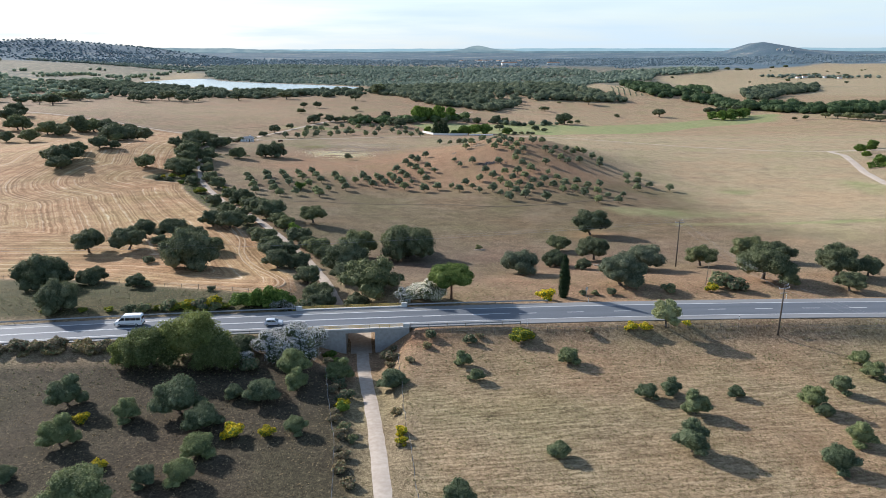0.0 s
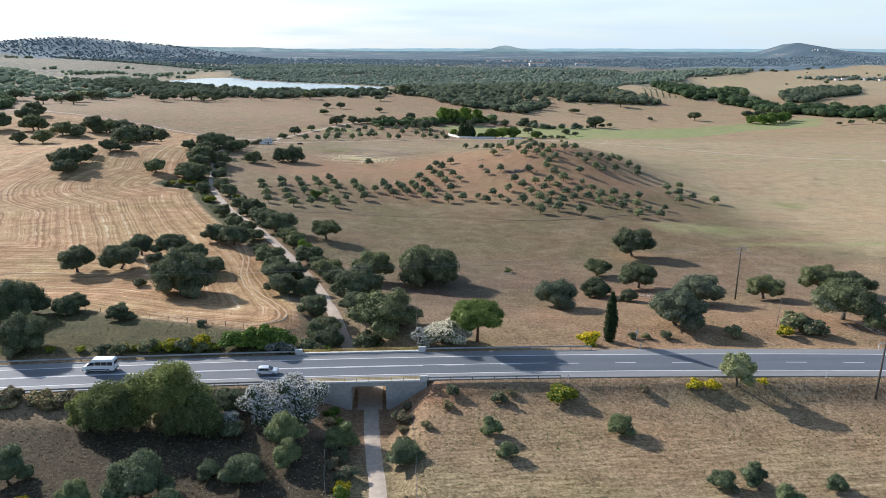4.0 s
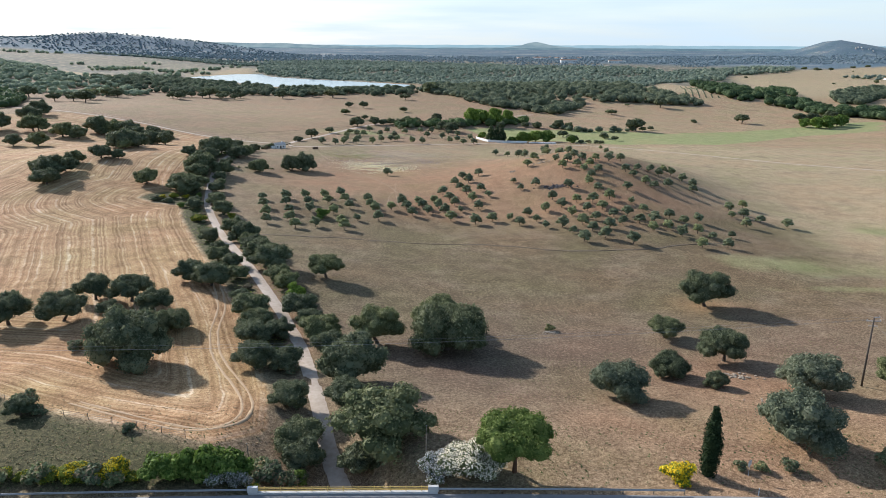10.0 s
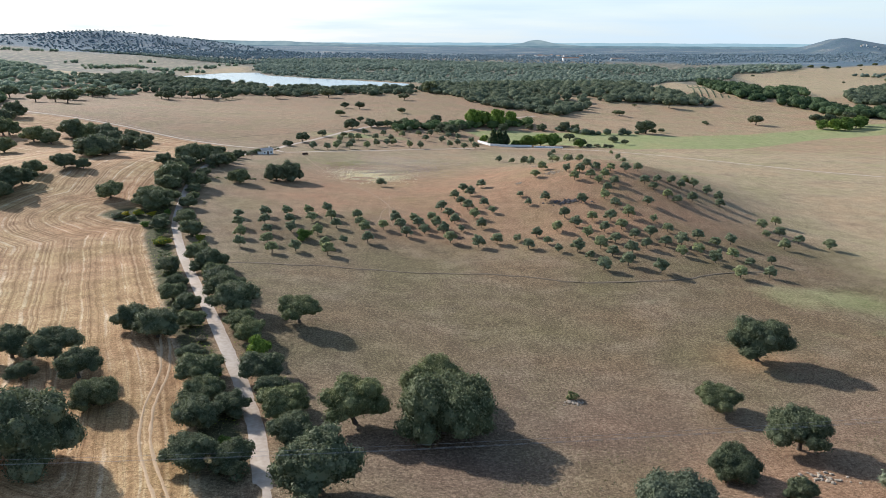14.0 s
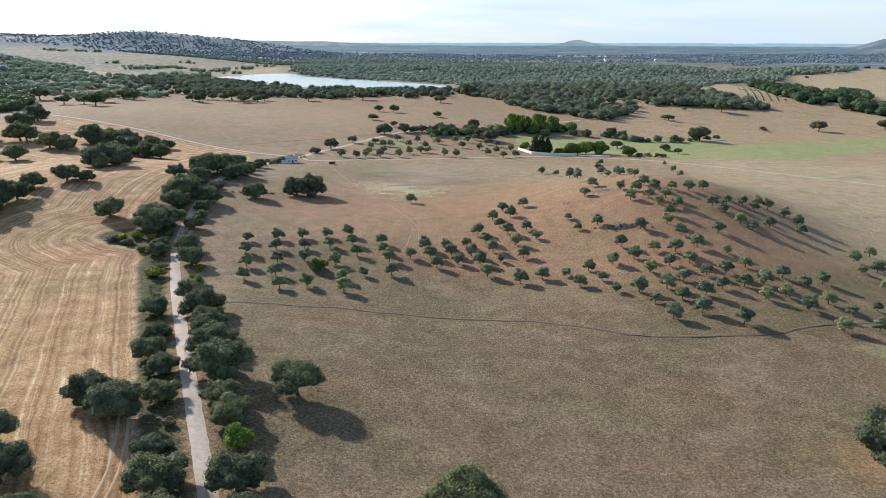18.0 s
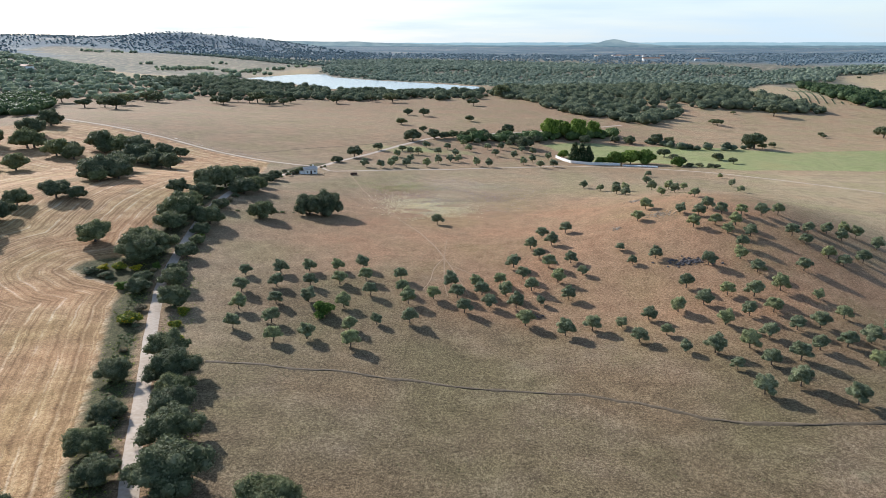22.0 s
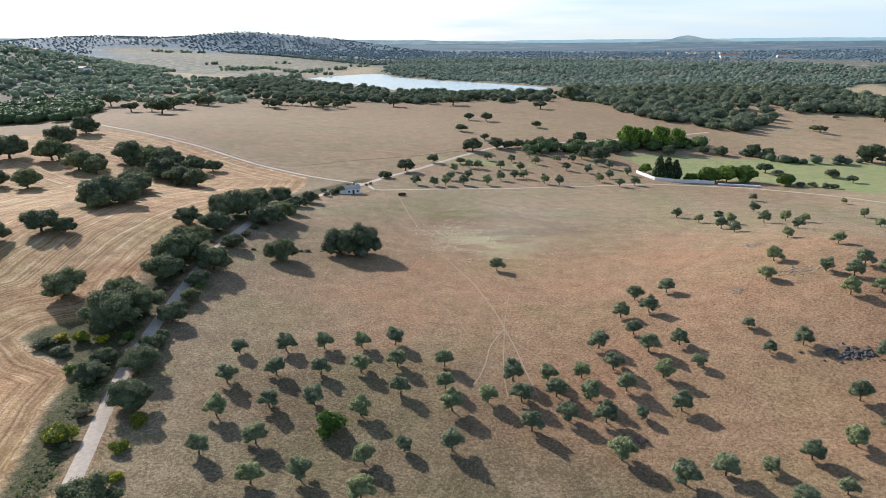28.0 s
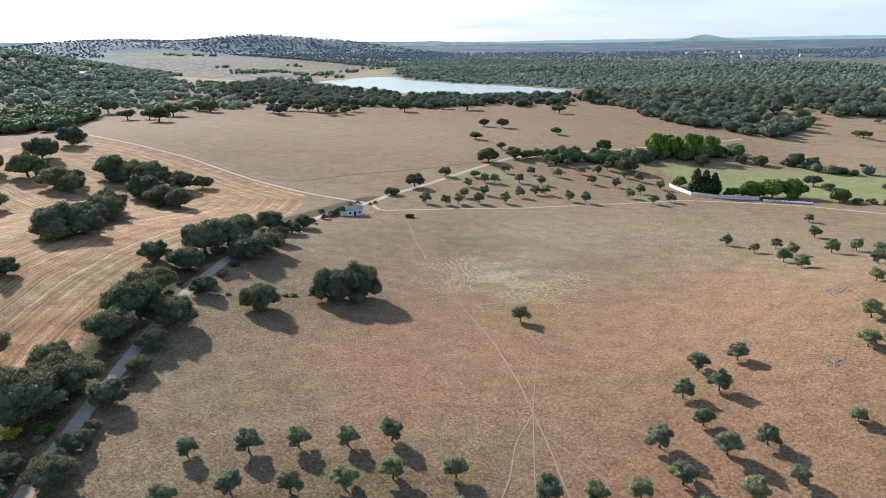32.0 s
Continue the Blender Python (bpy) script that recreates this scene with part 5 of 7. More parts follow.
BACK_WOOD = ((-560, 2300), (-350, 2450), (200, 2250), (560, 1900), (1100, 2600), (2600, 2700), (2600, 3300), (1200, 3500), (-1000, 3300), (-2400, 3000), (-1500, 2900), (-900, 2650))
WEST_SLOPE = ((-763, 2200), (-1109, 2520), (-1319, 2660), (-1578, 2765), (-1802, 2763), (-1870, 2600), (-1700, 2420), (-3000, 2000), (-3800, 2600), (-3600, 3300), (-2300, 3700), (-1100, 3750), (-600, 3300), (-480, 2330))
WEST_BELT = ((-500, 1990), (-574, 2010), (-763, 2190), (-1109, 2515), (-1319, 2655), (-1319, 2730), (-1050, 2560), (-700, 2260), (-480, 2150))


def scatter(poly, step, keep, seed, clear=None):
    """Uneven points over a polygon, thinned in patches."""
    r = np.random.default_rng(seed)
    xs, ys = [p[0] for p in poly], [p[1] for p in poly]
    X, Y = np.meshgrid(np.arange(min(xs), max(xs), step), np.arange(min(ys), max(ys), step))
    X, Y = X + r.uniform(-0.5, 0.5, X.shape) * step, Y + r.uniform(-0.5, 0.5, Y.shape) * step
    ok = outside(poly, X, Y) < 0
    ok &= r.uniform(0, 1, X.shape) < keep * np.clip(1.0 + 0.55 * np.sin(X / 47 + 1.3) * np.sin(Y / 61) + 0.35 * np.sin(X / 19 - Y / 23), 0.15, 1.3)
    ok &= (outside(LAKE, X, Y) > 6) & (outside(FAR_PLOUGH, X, Y) > 0) & (outside(VINEYARD, X, Y) > 0) & (outside(EAST_FIELD, X, Y) > 0) & (outside(WEST_FIELD, X, Y) > 0) & (outside(HILL_FIELD, X, Y) > 0)
    return np.stack([X[ok], Y[ok]], -1)


def canopy(seed, sprays, level):
    """A whole distant tree a metre across, crown and stub of trunk in one."""
    r = np.random.default_rng(seed)
    bv, bf = (BALL_COARSE if level == 1 else ball(2)) if level else BALL_COARSE
    bump = np.array([1 + 0.30 * noise.noise(Vector(v) * 2.4 + Vector((seed * 3.1, 0, 0))) + 0.16 * noise.noise(Vector(v) * 5.1 + Vector((0, seed * 1.7, 0))) for v in bv])[:, None]
    verts = (bv * bump * (0.5, 0.5, 0.36) + (0, 0, 0.40))
    tris = np.array(bf)
    if sprays:
        d = r.normal(size=(sprays, 3))
        d /= np.linalg.norm(d, axis=1)[:, None]
        d[:, 2] = np.where(d[:, 2] < -0.3, -d[:, 2], d[:, 2])
        lump = np.array([1 + 0.30 * noise.noise(Vector(v) * 2.4 + Vector((seed * 3.1, 0, 0))) + 0.16 * noise.noise(Vector(v) * 5.1 + Vector((0, seed * 1.7, 0))) for v in d])[:, None]
        c = d * (0.5, 0.5, 0.36) * lump * r.uniform(0.9, 1.1, (sprays, 1)) + (0, 0, 0.40)
        u = np.cross(d, r.normal(size=(sprays, 3)))
        u /= np.linalg.norm(u, axis=1)[:, None]
        v = np.cross(d, u)
        s = r.uniform(0.6, 1.25, (sprays, 1)) * min(0.11, 0.9 / math.sqrt(sprays))
        n = len(verts)
        verts = np.concatenate([verts, np.stack([c - u * s + d * 0.05, c + u * s, c + v * s * 1.3 + d * 0.06], 1).reshape(-1, 3)])
        tris = np.concatenate([tris, n + np.arange(sprays * 3).reshape(-1, 3)])
    return verts, tris


def wood(name, label, points, size, mat, seed, sprays=26, level=1):
    r = np.random.default_rng(seed)
    kinds = [canopy(seed * 10 + k, sprays, level) for k in range(4)]
    V, T, n = [], [], 0
    Z = ground(points[:, 0], points[:, 1])
    for (x, y), z in zip(points, Z):
        v, t = kinds[int(r.integers(4))]
        s, a = r.uniform(*size), r.uniform(0, 6.283)
        c, d = math.cos(a), math.sin(a)
        w = v @ np.array([[c, d, 0], [-d, c, 0], [0, 0, 1]]) * (s, s, s * r.uniform(0.75, 1.1)) + (x, y, z - 0.3)
        V.append(w)
        T.append(t + n)
        n += len(v)
    V, T = np.concatenate(V), np.concatenate(T)
    me = bpy.data.meshes.new(name)
    me.vertices.add(len(V))
    me.vertices.foreach_set("co", V.astype(np.float32).ravel())
    me.loops.add(T.size)
    me.loops.foreach_set("vertex_index", T.ravel())
    me.polygons.add(len(T))
    me.polygons.foreach_set("loop_start", np.arange(0, T.size, 3))
    me.update()
    me.materials.append(mat)
    return tagged(new(name, me), label, "woodland", kind="stuff")


near_hill = scatter(WOOD_HILL, 8.5, 0.70, 201)
west_hill = scatter(WEST_WOOD, 8.2, 0.74, 202)
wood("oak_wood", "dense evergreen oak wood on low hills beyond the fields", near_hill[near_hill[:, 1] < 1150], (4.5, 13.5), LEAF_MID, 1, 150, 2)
# the farther woods below wear the leaf colours with haze painted in
wood("oak_wood_beyond", "evergreen oak wood with pale clearings behind the lake", near_hill[near_hill[:, 1] >= 1150], (4, 10.5), LEAF_FAR_HAZY, 2, 10, 1)
wood("west_wood", "grey-green oak wood with pale gaps on a western hill", west_hill[west_hill[:, 1] < 1150], (3.0, 9.5), LEAF_FAR_HAZY, 3, 30, 2)
wood("west_wood_beyond", "grey-green oak wood on the back of a western hill", west_hill[west_hill[:, 1] >= 1150], (4, 10), LEAF_FAR_HAZY, 15, 6, 1)
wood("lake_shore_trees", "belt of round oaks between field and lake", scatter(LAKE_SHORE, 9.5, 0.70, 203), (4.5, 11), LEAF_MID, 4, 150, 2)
wood("river_trees", "green riverside trees behind the track", scatter(RIVER, 6.0, 0.75, 204), (4, 10), LEAF_RIVER, 5, 220, 2)
wood("river_scrub", "low green scrub along the river", scatter(RIVER_SCRUB, 5.5, 0.9, 209), (4, 11), LEAF_RIVER, 10, 120, 2)
wood("meadow_hedge", "thin broken hedge along the green meadow", scatter(MEADOW_HEDGE, 6.0, 0.8, 210), (4, 8), LEAF_MID, 11, 40, 2)
wood("east_river_trees", "line of tall green riverside trees", scatter(EAST_RIVER, 8.5, 0.85, 205), (7, 14), LEAF_RIVER, 6, 110, 2)
wood("stream_trees", "fresh green trees along a stream", scatter(((-405, 554), (-380, 566), (-420, 650), (-450, 700), (-500, 705), (-505, 640), (-440, 540)), 9, 0.85, 212), (8, 14), LEAF_RIVER, 13, 80, 2)
wood("far_grove", "belt of green trees between far fields", scatter(FIELD_BELT, 12, 0.8, 211), (8, 15), LEAF_FAR_HAZY, 12, 20, 1)
wood("branch_trees", "short row of green trees beside the vineyard", scatter(BRANCH_TREES, 9, 0.85, 213), (7, 13), LEAF_RIVER, 16, 80, 2)
wood("east_copse", "row of oaks across pale fields", scatter(EAST_COPSE, 9.5, 0.8, 206), (7, 14), LEAF_MID, 7, 90, 2)
wood("west_belt", "dark belt of oaks at the top of a pale field", scatter(WEST_BELT, 12, 0.85, 214), (7, 12), LEAF_FAR_HAZY, 17, 4, 1)
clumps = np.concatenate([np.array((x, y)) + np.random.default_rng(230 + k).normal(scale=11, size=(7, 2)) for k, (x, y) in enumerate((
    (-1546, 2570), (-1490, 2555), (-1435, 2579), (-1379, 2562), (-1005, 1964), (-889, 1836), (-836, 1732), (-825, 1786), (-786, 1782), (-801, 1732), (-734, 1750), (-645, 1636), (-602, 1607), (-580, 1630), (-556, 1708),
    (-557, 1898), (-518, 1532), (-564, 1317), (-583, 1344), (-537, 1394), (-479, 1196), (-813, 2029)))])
wood("field_clumps", "dark clumps of oaks strung across a pale far field", clumps, (6, 13), LEAF_FAR_HAZY, 18, 40, 2)
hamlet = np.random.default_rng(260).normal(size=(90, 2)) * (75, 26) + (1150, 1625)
wood("hamlet_trees", "dark trees round a distant hamlet", hamlet, (6, 12), LEAF_FAR_HAZY, 19, 20, 1)
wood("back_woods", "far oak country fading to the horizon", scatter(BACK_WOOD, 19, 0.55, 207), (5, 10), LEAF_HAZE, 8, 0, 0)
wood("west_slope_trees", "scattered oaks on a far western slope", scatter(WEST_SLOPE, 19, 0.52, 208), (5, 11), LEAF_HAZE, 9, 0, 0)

# ---- the bridge over the farm track ----
BX0, BX1 = -23.0, 2.6            # ends of the headwalls
OX0, OX1 = -11.2, -4.9           # sides of the opening
SOUTH_FACE, NORTH_FACE = -13.1, 0.1


def headwall(bm, y0, y1):
    """A wall with the underpass through it, its ends stepped down the banks."""
    box(bm, BX0, OX0, y0, y1, -4.2, -0.05)
    box(bm, OX1, BX1, y0, y1, -4.2, -0.05)
    box(bm, OX0 - 5, OX0, y0 + 0.003, y1 - 0.003, -7.2, -4.2)
    box(bm, OX1, OX1 + 4.5, y0 + 0.003, y1 - 0.003, -7.2, -4.2)
    box(bm, OX0, OX1, y0, y1, -0.72, -0.05)
    return bm


bridge = tagged(new("bridge"), "low concrete road bridge over a farm track with yellow rails", "bridge", kind="structure")
part("headwall", headwall(bmesh.new(), SOUTH_FACE, SOUTH_FACE + 0.45), CONCRETE, bridge, "stained grey concrete headwall")
part("headwall", headwall(bmesh.new(), NORTH_FACE - 0.45, NORTH_FACE), CONCRETE, bridge, "stained grey concrete headwall")
part("abutment", box(bmesh.new(), OX0 - 0.5, OX0, SOUTH_FACE + 0.46, NORTH_FACE - 0.46, -7.2, -0.7), CONCRETE, bridge)
part("abutment", box(bmesh.new(), OX1, OX1 + 0.5, SOUTH_FACE + 0.46, NORTH_FACE - 0.46, -7.2, -0.7), CONCRETE, bridge)
part("deck", box(bmesh.new(), OX0 - 1.5, OX1 + 1.5, SOUTH_FACE + 0.46, NORTH_FACE - 0.46, -0.69, -0.36), CONCRETE, bridge)
for y, side in ((SOUTH_FACE + 0.25, -1), (NORTH_FACE - 0.25, 1)):
    part("kerb", box(bmesh.new(), BX0, BX1, y - 0.32, y + 0.32, -0.04, 0.22, 0.02), PALE_CONCRETE, bridge, "pale concrete kerb beam")
    for x in (BX0 + 0.6, BX1 - 0.6):
        part("end_pillar", box(bmesh.new(), x - 0.7, x + 0.7, y - 0.26, y + 0.26, 0.22, 1.0, 0.03), PALE_CONCRETE, bridge)
    for z in (0.42, 0.66, 0.90):
        part("rail", box(bmesh.new(), BX0 + 1.3, BX1 - 1.3, y - 0.04, y + 0.04, z - 0.045, z + 0.045, 0.012), YELLOW_PAINT, bridge, "faded yellow steel rail")
    rail_post = bmesh.new()
    box(rail_post, -0.05, 0.05, -0.05, 0.05, 0.0, 0.80, 0.01)
    me = bpy.data.meshes.new("rail_post")
    rail_post.to_mesh(me)
    rail_post.free()
    me.materials.append(YELLOW_PAINT)
    for k in range(11):
        child("rail_post", me, bridge, at=pose(BX0 + 2.2 + k * 2.12, y + 0.1 * side, 0.2))


# ---- crash barriers ----
def guard_rail(x0, x1, off, side):
    ob = tagged(new("guard_rail"), "grey steel crash barrier on short posts beside the road", "guard rail", "crash barriers")
    prof = ((0, 0.42), (0.035, 0.47), (0.035, 0.53), (0, 0.575), (0.035, 0.62), (0.035, 0.68), (0, 0.73))
    pts = along(off, x0, x1, 4.0)
    verts, faces, n = [], [], len(prof)
    for x, y in pts:
        verts += [(x, y - side * d, z) for d, z in prof] + [(x, y - side * (d - 0.012), z) for d, z in reversed(prof)]
    for i in range(len(pts) - 1):
        for k in range(2 * n):
            j = (k + 1) % (2 * n)
            faces.append((i * 2 * n + k, i * 2 * n + j, (i + 1) * 2 * n + j, (i + 1) * 2 * n + k))
    child("beam", mesh_of("beam", verts, faces, STEEL), ob)
    me = mesh_of("post", *tube([(0, 0, -0.6), (0, 0, 0.7)], [0.075, 0.075], 6), WOOD_POST)
    for x, y in pts:
        child("post", me, ob, at=pose(x, y + side * 0.1, 0))


guard_rail(-150, BX0 - 0.2, 6.35, 1)
guard_rail(BX1 + 0.2, 36, 6.35, 1)
guard_rail(-150, BX0 - 0.2, -6.35, -1)
guard_rail(BX1 + 0.2, 27, -6.35, -1)

# dashed centre line east of the bridge
dashes = tagged(new("centre_line_east"), "dashed white centre line", "road", kind="structure")
dash_me = bpy.data.meshes.new("dash")
bm = box(bmesh.new(), -2.0, 2.0, -0.075, 0.075, 0.0, 0.012)
bm.to_mesh(dash_me)
bm.free()
dash_me.materials.append(WHITE_PAINT)
for k in range(32):
    x = 8 + k * 11.0
    child("dash", dash_me, dashes, at=Matrix.Translation((x, road_centre(x) - 0.13, 0.002)) @ pose(0, 0, 0, 0, 0, math.degrees(math.atan(-0.0007 * (x + 8)))))


def roadside_post(x, y, height=1.05):
    ob = tagged(new("delineator_post"), "slim white roadside marker post with a dark band", "marker post", "marker posts")
    part("post", box(bmesh.new(), -0.06, 0.06, -0.05, 0.05, -0.3, height, 0.015), WHITE_PAINT, ob)
    part("band", box(bmesh.new(), -0.063, 0.063, -0.053, 0.053, height * 0.72, height * 0.88), RUBBER, ob, "dark reflector band")
    ob.matrix_basis = pose(x, y, float(ground(x, y)))


for x in (28.5, 76.0, 124.0):
    roadside_post(x, road_centre(x) - 6.5)
for x in (46.0, 94.0):
    roadside_post(x, road_centre(x) + 6.6)


# ---- vehicles ----
def slab_body(profile, half, bevel, tuck=0.0, roof=0.0):
    """A body from its side profile (x, z), drawn in towards the roof."""
    bm = bmesh.new()
    top = max(z for _, z in profile)
    rows = []
    for s in (-1, 1):
        rows.append([bm.verts.new((x, s * (half - roof * max(0.0, (z - top * 0.5) / (top * 0.5))), z)) for x, z in profile])
    bm.faces.new(rows[0])
    bm.faces.new(rows[1][::-1])
    for i in range(len(profile)):
        j = (i + 1) % len(profile)
        bm.faces.new((rows[0][j], rows[0][i], rows[1][i], rows[1][j]))
    bmesh.ops.recalc_face_normals(bm, faces=bm.faces)
    bmesh.ops.bevel(bm, geom=bm.edges[:], offset=bevel, segments=2, affect="EDGES")
    return bm


def add_wheels(ob, xs, half, radius):
    for x in xs:
        for s in (-1, 1):
            y = s * (half - 0.10)
            wheel = child("wheel", mesh_of("tyre", *tube([(x, y - 0.11, radius), (x, y + 0.11, radius)], [radius, radius], 18), RUBBER), ob)
            child("rim", mesh_of("rim", *tube([(x, y - 0.118, radius), (x, y + 0.118, radius)], [radius * 0.62] * 2, 12), STEEL), wheel, "grey wheel rim")


def pane(ob, name, pts, mat, label="", thick=0.012):
    """A thin panel with the given corners, pushed out along its normal."""
    a, b, c = Vector(pts[0]), Vector(pts[1]), Vector(pts[2])
    n = (b - a).cross(c - a).normalized() * thick
    bm = bmesh.new()
    lo, hi = [bm.verts.new(Vector(p) - n) for p in pts], [bm.verts.new(Vector(p) + n) for p in pts]
    bm.faces.new(lo[::-1]), bm.faces.new(hi)
    for i in range(len(pts)):
        j = (i + 1) % len(pts)
        bm.faces.new((lo[i], lo[j], hi[j], hi[i]))
    return part(name, bm, mat, ob, label)


def make_van():
    """A minibus six metres long, nose towards +x."""
    ob = tagged(new("minibus"), "white high-roofed minibus driving on the far lane", "van")
    part("body", slab_body(((-2.95, 0.35), (2.80, 0.35), (2.95, 0.62), (2.85, 1.05), (2.05, 1.30), (1.30, 2.25), (0.9, 2.52), (-2.80, 2.55), (-2.95, 2.2)), 0.98, 0.07, roof=0.12), CAR_WHITE, ob)
    for s in (-1, 1):
        for x0, x1 in ((-2.70, -1.75), (-1.68, -0.60), (-0.53, 0.55)):
            pane(ob, "side_window", [(x0, s * 0.965, 1.42), (x1, s * 0.965, 1.42), (x1, s * 0.905, 2.05), (x0, s * 0.905, 2.05)], CAR_GLASS)
        pane(ob, "side_window", [(0.68, s * 0.965, 1.42), (1.75, s * 0.965, 1.42), (1.28, s * 0.915, 2.00), (0.68, s * 0.905, 2.05)], CAR_GLASS)
        pane(ob, "sill_trim", [(-1.3, s * 0.985, 0.55), (1.5, s * 0.985, 0.55), (1.5, s * 0.985, 0.70), (-1.3, s * 0.985, 0.70)], RUBBER, "black side moulding")
        pane(ob, "headlight", [(2.90, s * 0.55, 0.80), (2.90, s * 0.88, 0.80), (2.84, s * 0.86, 1.02), (2.84, s * 0.58, 1.02)], LAMP_CLEAR)
        pane(ob, "tail_light", [(-2.955, s * 0.80, 0.95), (-2.955, s * 0.93, 0.95), (-2.955, s * 0.91, 1.45), (-2.955, s * 0.80, 1.45)], LAMP_RED)
        part("wing_mirror", box(bmesh.new(), 1.62, 1.78, min(s * 1.0, s * 1.22), max(s * 1.0, s * 1.22), 1.35, 1.65, 0.03), RUBBER, ob)
    pane(ob, "windscreen", [(2.06, -0.84, 1.34), (2.06, 0.84, 1.34), (1.36, 0.80, 2.22), (1.36, -0.80, 2.22)], CAR_GLASS)
    pane(ob, "rear_window", [(-2.955, -0.74, 1.45), (-2.955, 0.74, 1.45), (-2.94, 0.70, 2.1), (-2.94, -0.70, 2.1)], CAR_GLASS)
    part("bumper", box(bmesh.new(), 2.78, 3.02, -0.93, 0.93, 0.32, 0.58, 0.05), RUBBER, ob, "dark front bumper")
    part("rear_bumper", box(bmesh.new(), -3.04, -2.86, -0.93, 0.93, 0.34, 0.56, 0.04), RUBBER, ob, "dark rear bumper")
    pane(ob, "number_plate", [(-3.05, -0.26, 0.62), (-3.05, 0.26, 0.62), (-3.05, 0.26, 0.74), (-3.05, -0.26, 0.74)], WHITE_PAINT)
    add_wheels(ob, (-1.75, 1.90), 0.98, 0.35)
    return ob


def make_car():
    """A hatchback four metres long, nose towards +x."""
    ob = tagged(new("hatchback_car"), "small silver-blue hatchback driving on the near lane", "car")
    part("body", slab_body(((-1.95, 0.30), (1.95, 0.28), (2.02, 0.55), (1.88, 0.80), (0.95, 0.95), (-1.80, 0.98), (-2.0, 0.70)), 0.86, 0.08), CAR_SILVER, ob)
    part("cabin", slab_body(((-1.88, 0.94), (1.05, 0.92), (0.30, 1.42), (-0.9, 1.50), (-1.55, 1.40)), 0.80, 0.06, roof=0.16), CAR_SILVER, ob)
    for s in (-1, 1):
        pane(ob, "side_window", [(-0.35, s * 0.765, 1.02), (0.72, s * 0.765, 1.0), (0.22, s * 0.675, 1.36), (-0.35, s * 0.67, 1.40)], CAR_GLASS)
        pane(ob, "side_window", [(-1.45, s * 0.765, 1.04), (-0.43, s * 0.765, 1.02), (-0.43, s * 0.67, 1.40), (-1.25, s * 0.675, 1.36)], CAR_GLASS)
        pane(ob, "headlight", [(1.90, s * 0.48, 0.62), (1.84, s * 0.80, 0.62), (1.76, s * 0.78, 0.78), (1.82, s * 0.50, 0.80)], LAMP_CLEAR)
        pane(ob, "tail_light", [(-1.97, s * 0.60, 0.72), (-1.95, s * 0.82, 0.72), (-1.88, s * 0.80, 0.98), (-1.90, s * 0.60, 0.98)], LAMP_RED)
        part("wing_mirror", box(bmesh.new(), 0.62, 0.76, min(s * 0.82, s * 1.0), max(s * 0.82, s * 1.0), 0.95, 1.10, 0.02), CAR_SILVER, ob)
    pane(ob, "windscreen", [(1.0, -0.66, 0.99), (1.0, 0.66, 0.99), (0.36, 0.58, 1.40), (0.36, -0.58, 1.40)], CAR_GLASS)
    pane(ob, "rear_window", [(-1.84, -0.62, 1.06), (-1.84, 0.62, 1.06), (-1.60, 0.56, 1.36), (-1.60, -0.56, 1.36)], CAR_GLASS)
    add_wheels(ob, (-1.25, 1.25), 0.86, 0.31)
    return ob


make_van().matrix_basis = pose(-58.6, road_centre(-58.6) + 1.95, 0.01, 0, 0, 178)
make_car().matrix_basis = pose(-27.0, road_centre(-27.0) - 1.95, 0.01, 0, 0, 0.5)


# ---- power line ----
def power_pole(x, y, height, turn):
    ob = tagged(new("power_pole"), "tall dark wooden power pole with steel cross-arm and insulators", "utility pole", "power poles")
    child("pole", mesh_of("pole", *tube([(0, 0, -0.8), (0, 0, height * 0.5), (0, 0, height)], [0.21, 0.17, 0.13], 10), POLE_WOOD, True), ob, "dark round wooden pole")
    part("cross_arm", box(bmesh.new(), -1.35, 1.35, -0.06, 0.06, height - 0.75, height - 0.62, 0.01), STEEL, ob)
    part("cross_arm", box(bmesh.new(), -0.9, 0.9, -0.05, 0.05, height - 1.75, height - 1.64, 0.01), STEEL, ob)
    part("top_bracket", box(bmesh.new(), -0.05, 0.95, -0.05, 0.05, height - 0.02, height + 0.08, 0.01), STEEL, ob)
    me = mesh_of("insulator", *tube([(0, 0, 0), (0, 0, 0.1), (0, 0, 0.14), (0, 0, 0.28)], [0.05, 0.09, 0.05, 0.08], 8), CERAMIC)
    for dx, z in ((-1.25, height - 0.62), (1.25, height - 0.62), (0.85, height + 0.08)):
        child("insulator", me, ob, at=pose(dx, 0, z))
    ob.matrix_basis = pose(x, y, float(ground(x, y)), 0, 0, turn)
    return ob


P1, P2, P3, P4 = (85.6, 40.6, 14.4), (82.7, -20.0, 11.4), (117.0, -92.0, 11.5), (-165.0, 22.0, 13.0)
for (x, y, h), turn in ((P1, -4), (P2, 12), (P3, 30)):
    power_pole(x, y, h, turn)
wires = tagged(new("power_lines"), "thin grey power lines sagging between poles", "cable")
for a, b in ((P1, P2), (P2, P3), (P1, P4)):
    for dx, dz in ((-1.25, -0.35), (1.25, -0.35), (0.85, 0.35)):
        pts = []
        for k in range(13):
            t = k / 12
            z = (1 - t) * (float(ground(a[0], a[1])) + a[2]) + t * (float(ground(b[0], b[1])) + b[2]) + dz - (3.4 if b is P4 else 1.3) * 4 * t * (1 - t)
            pts.append((a[0] + (b[0] - a[0]) * t + dx, a[1] + (b[1] - a[1]) * t, z))
        child("wire", mesh_of("wire", *tube(pts, [0.011] * 13, 4), WIRE), wires)


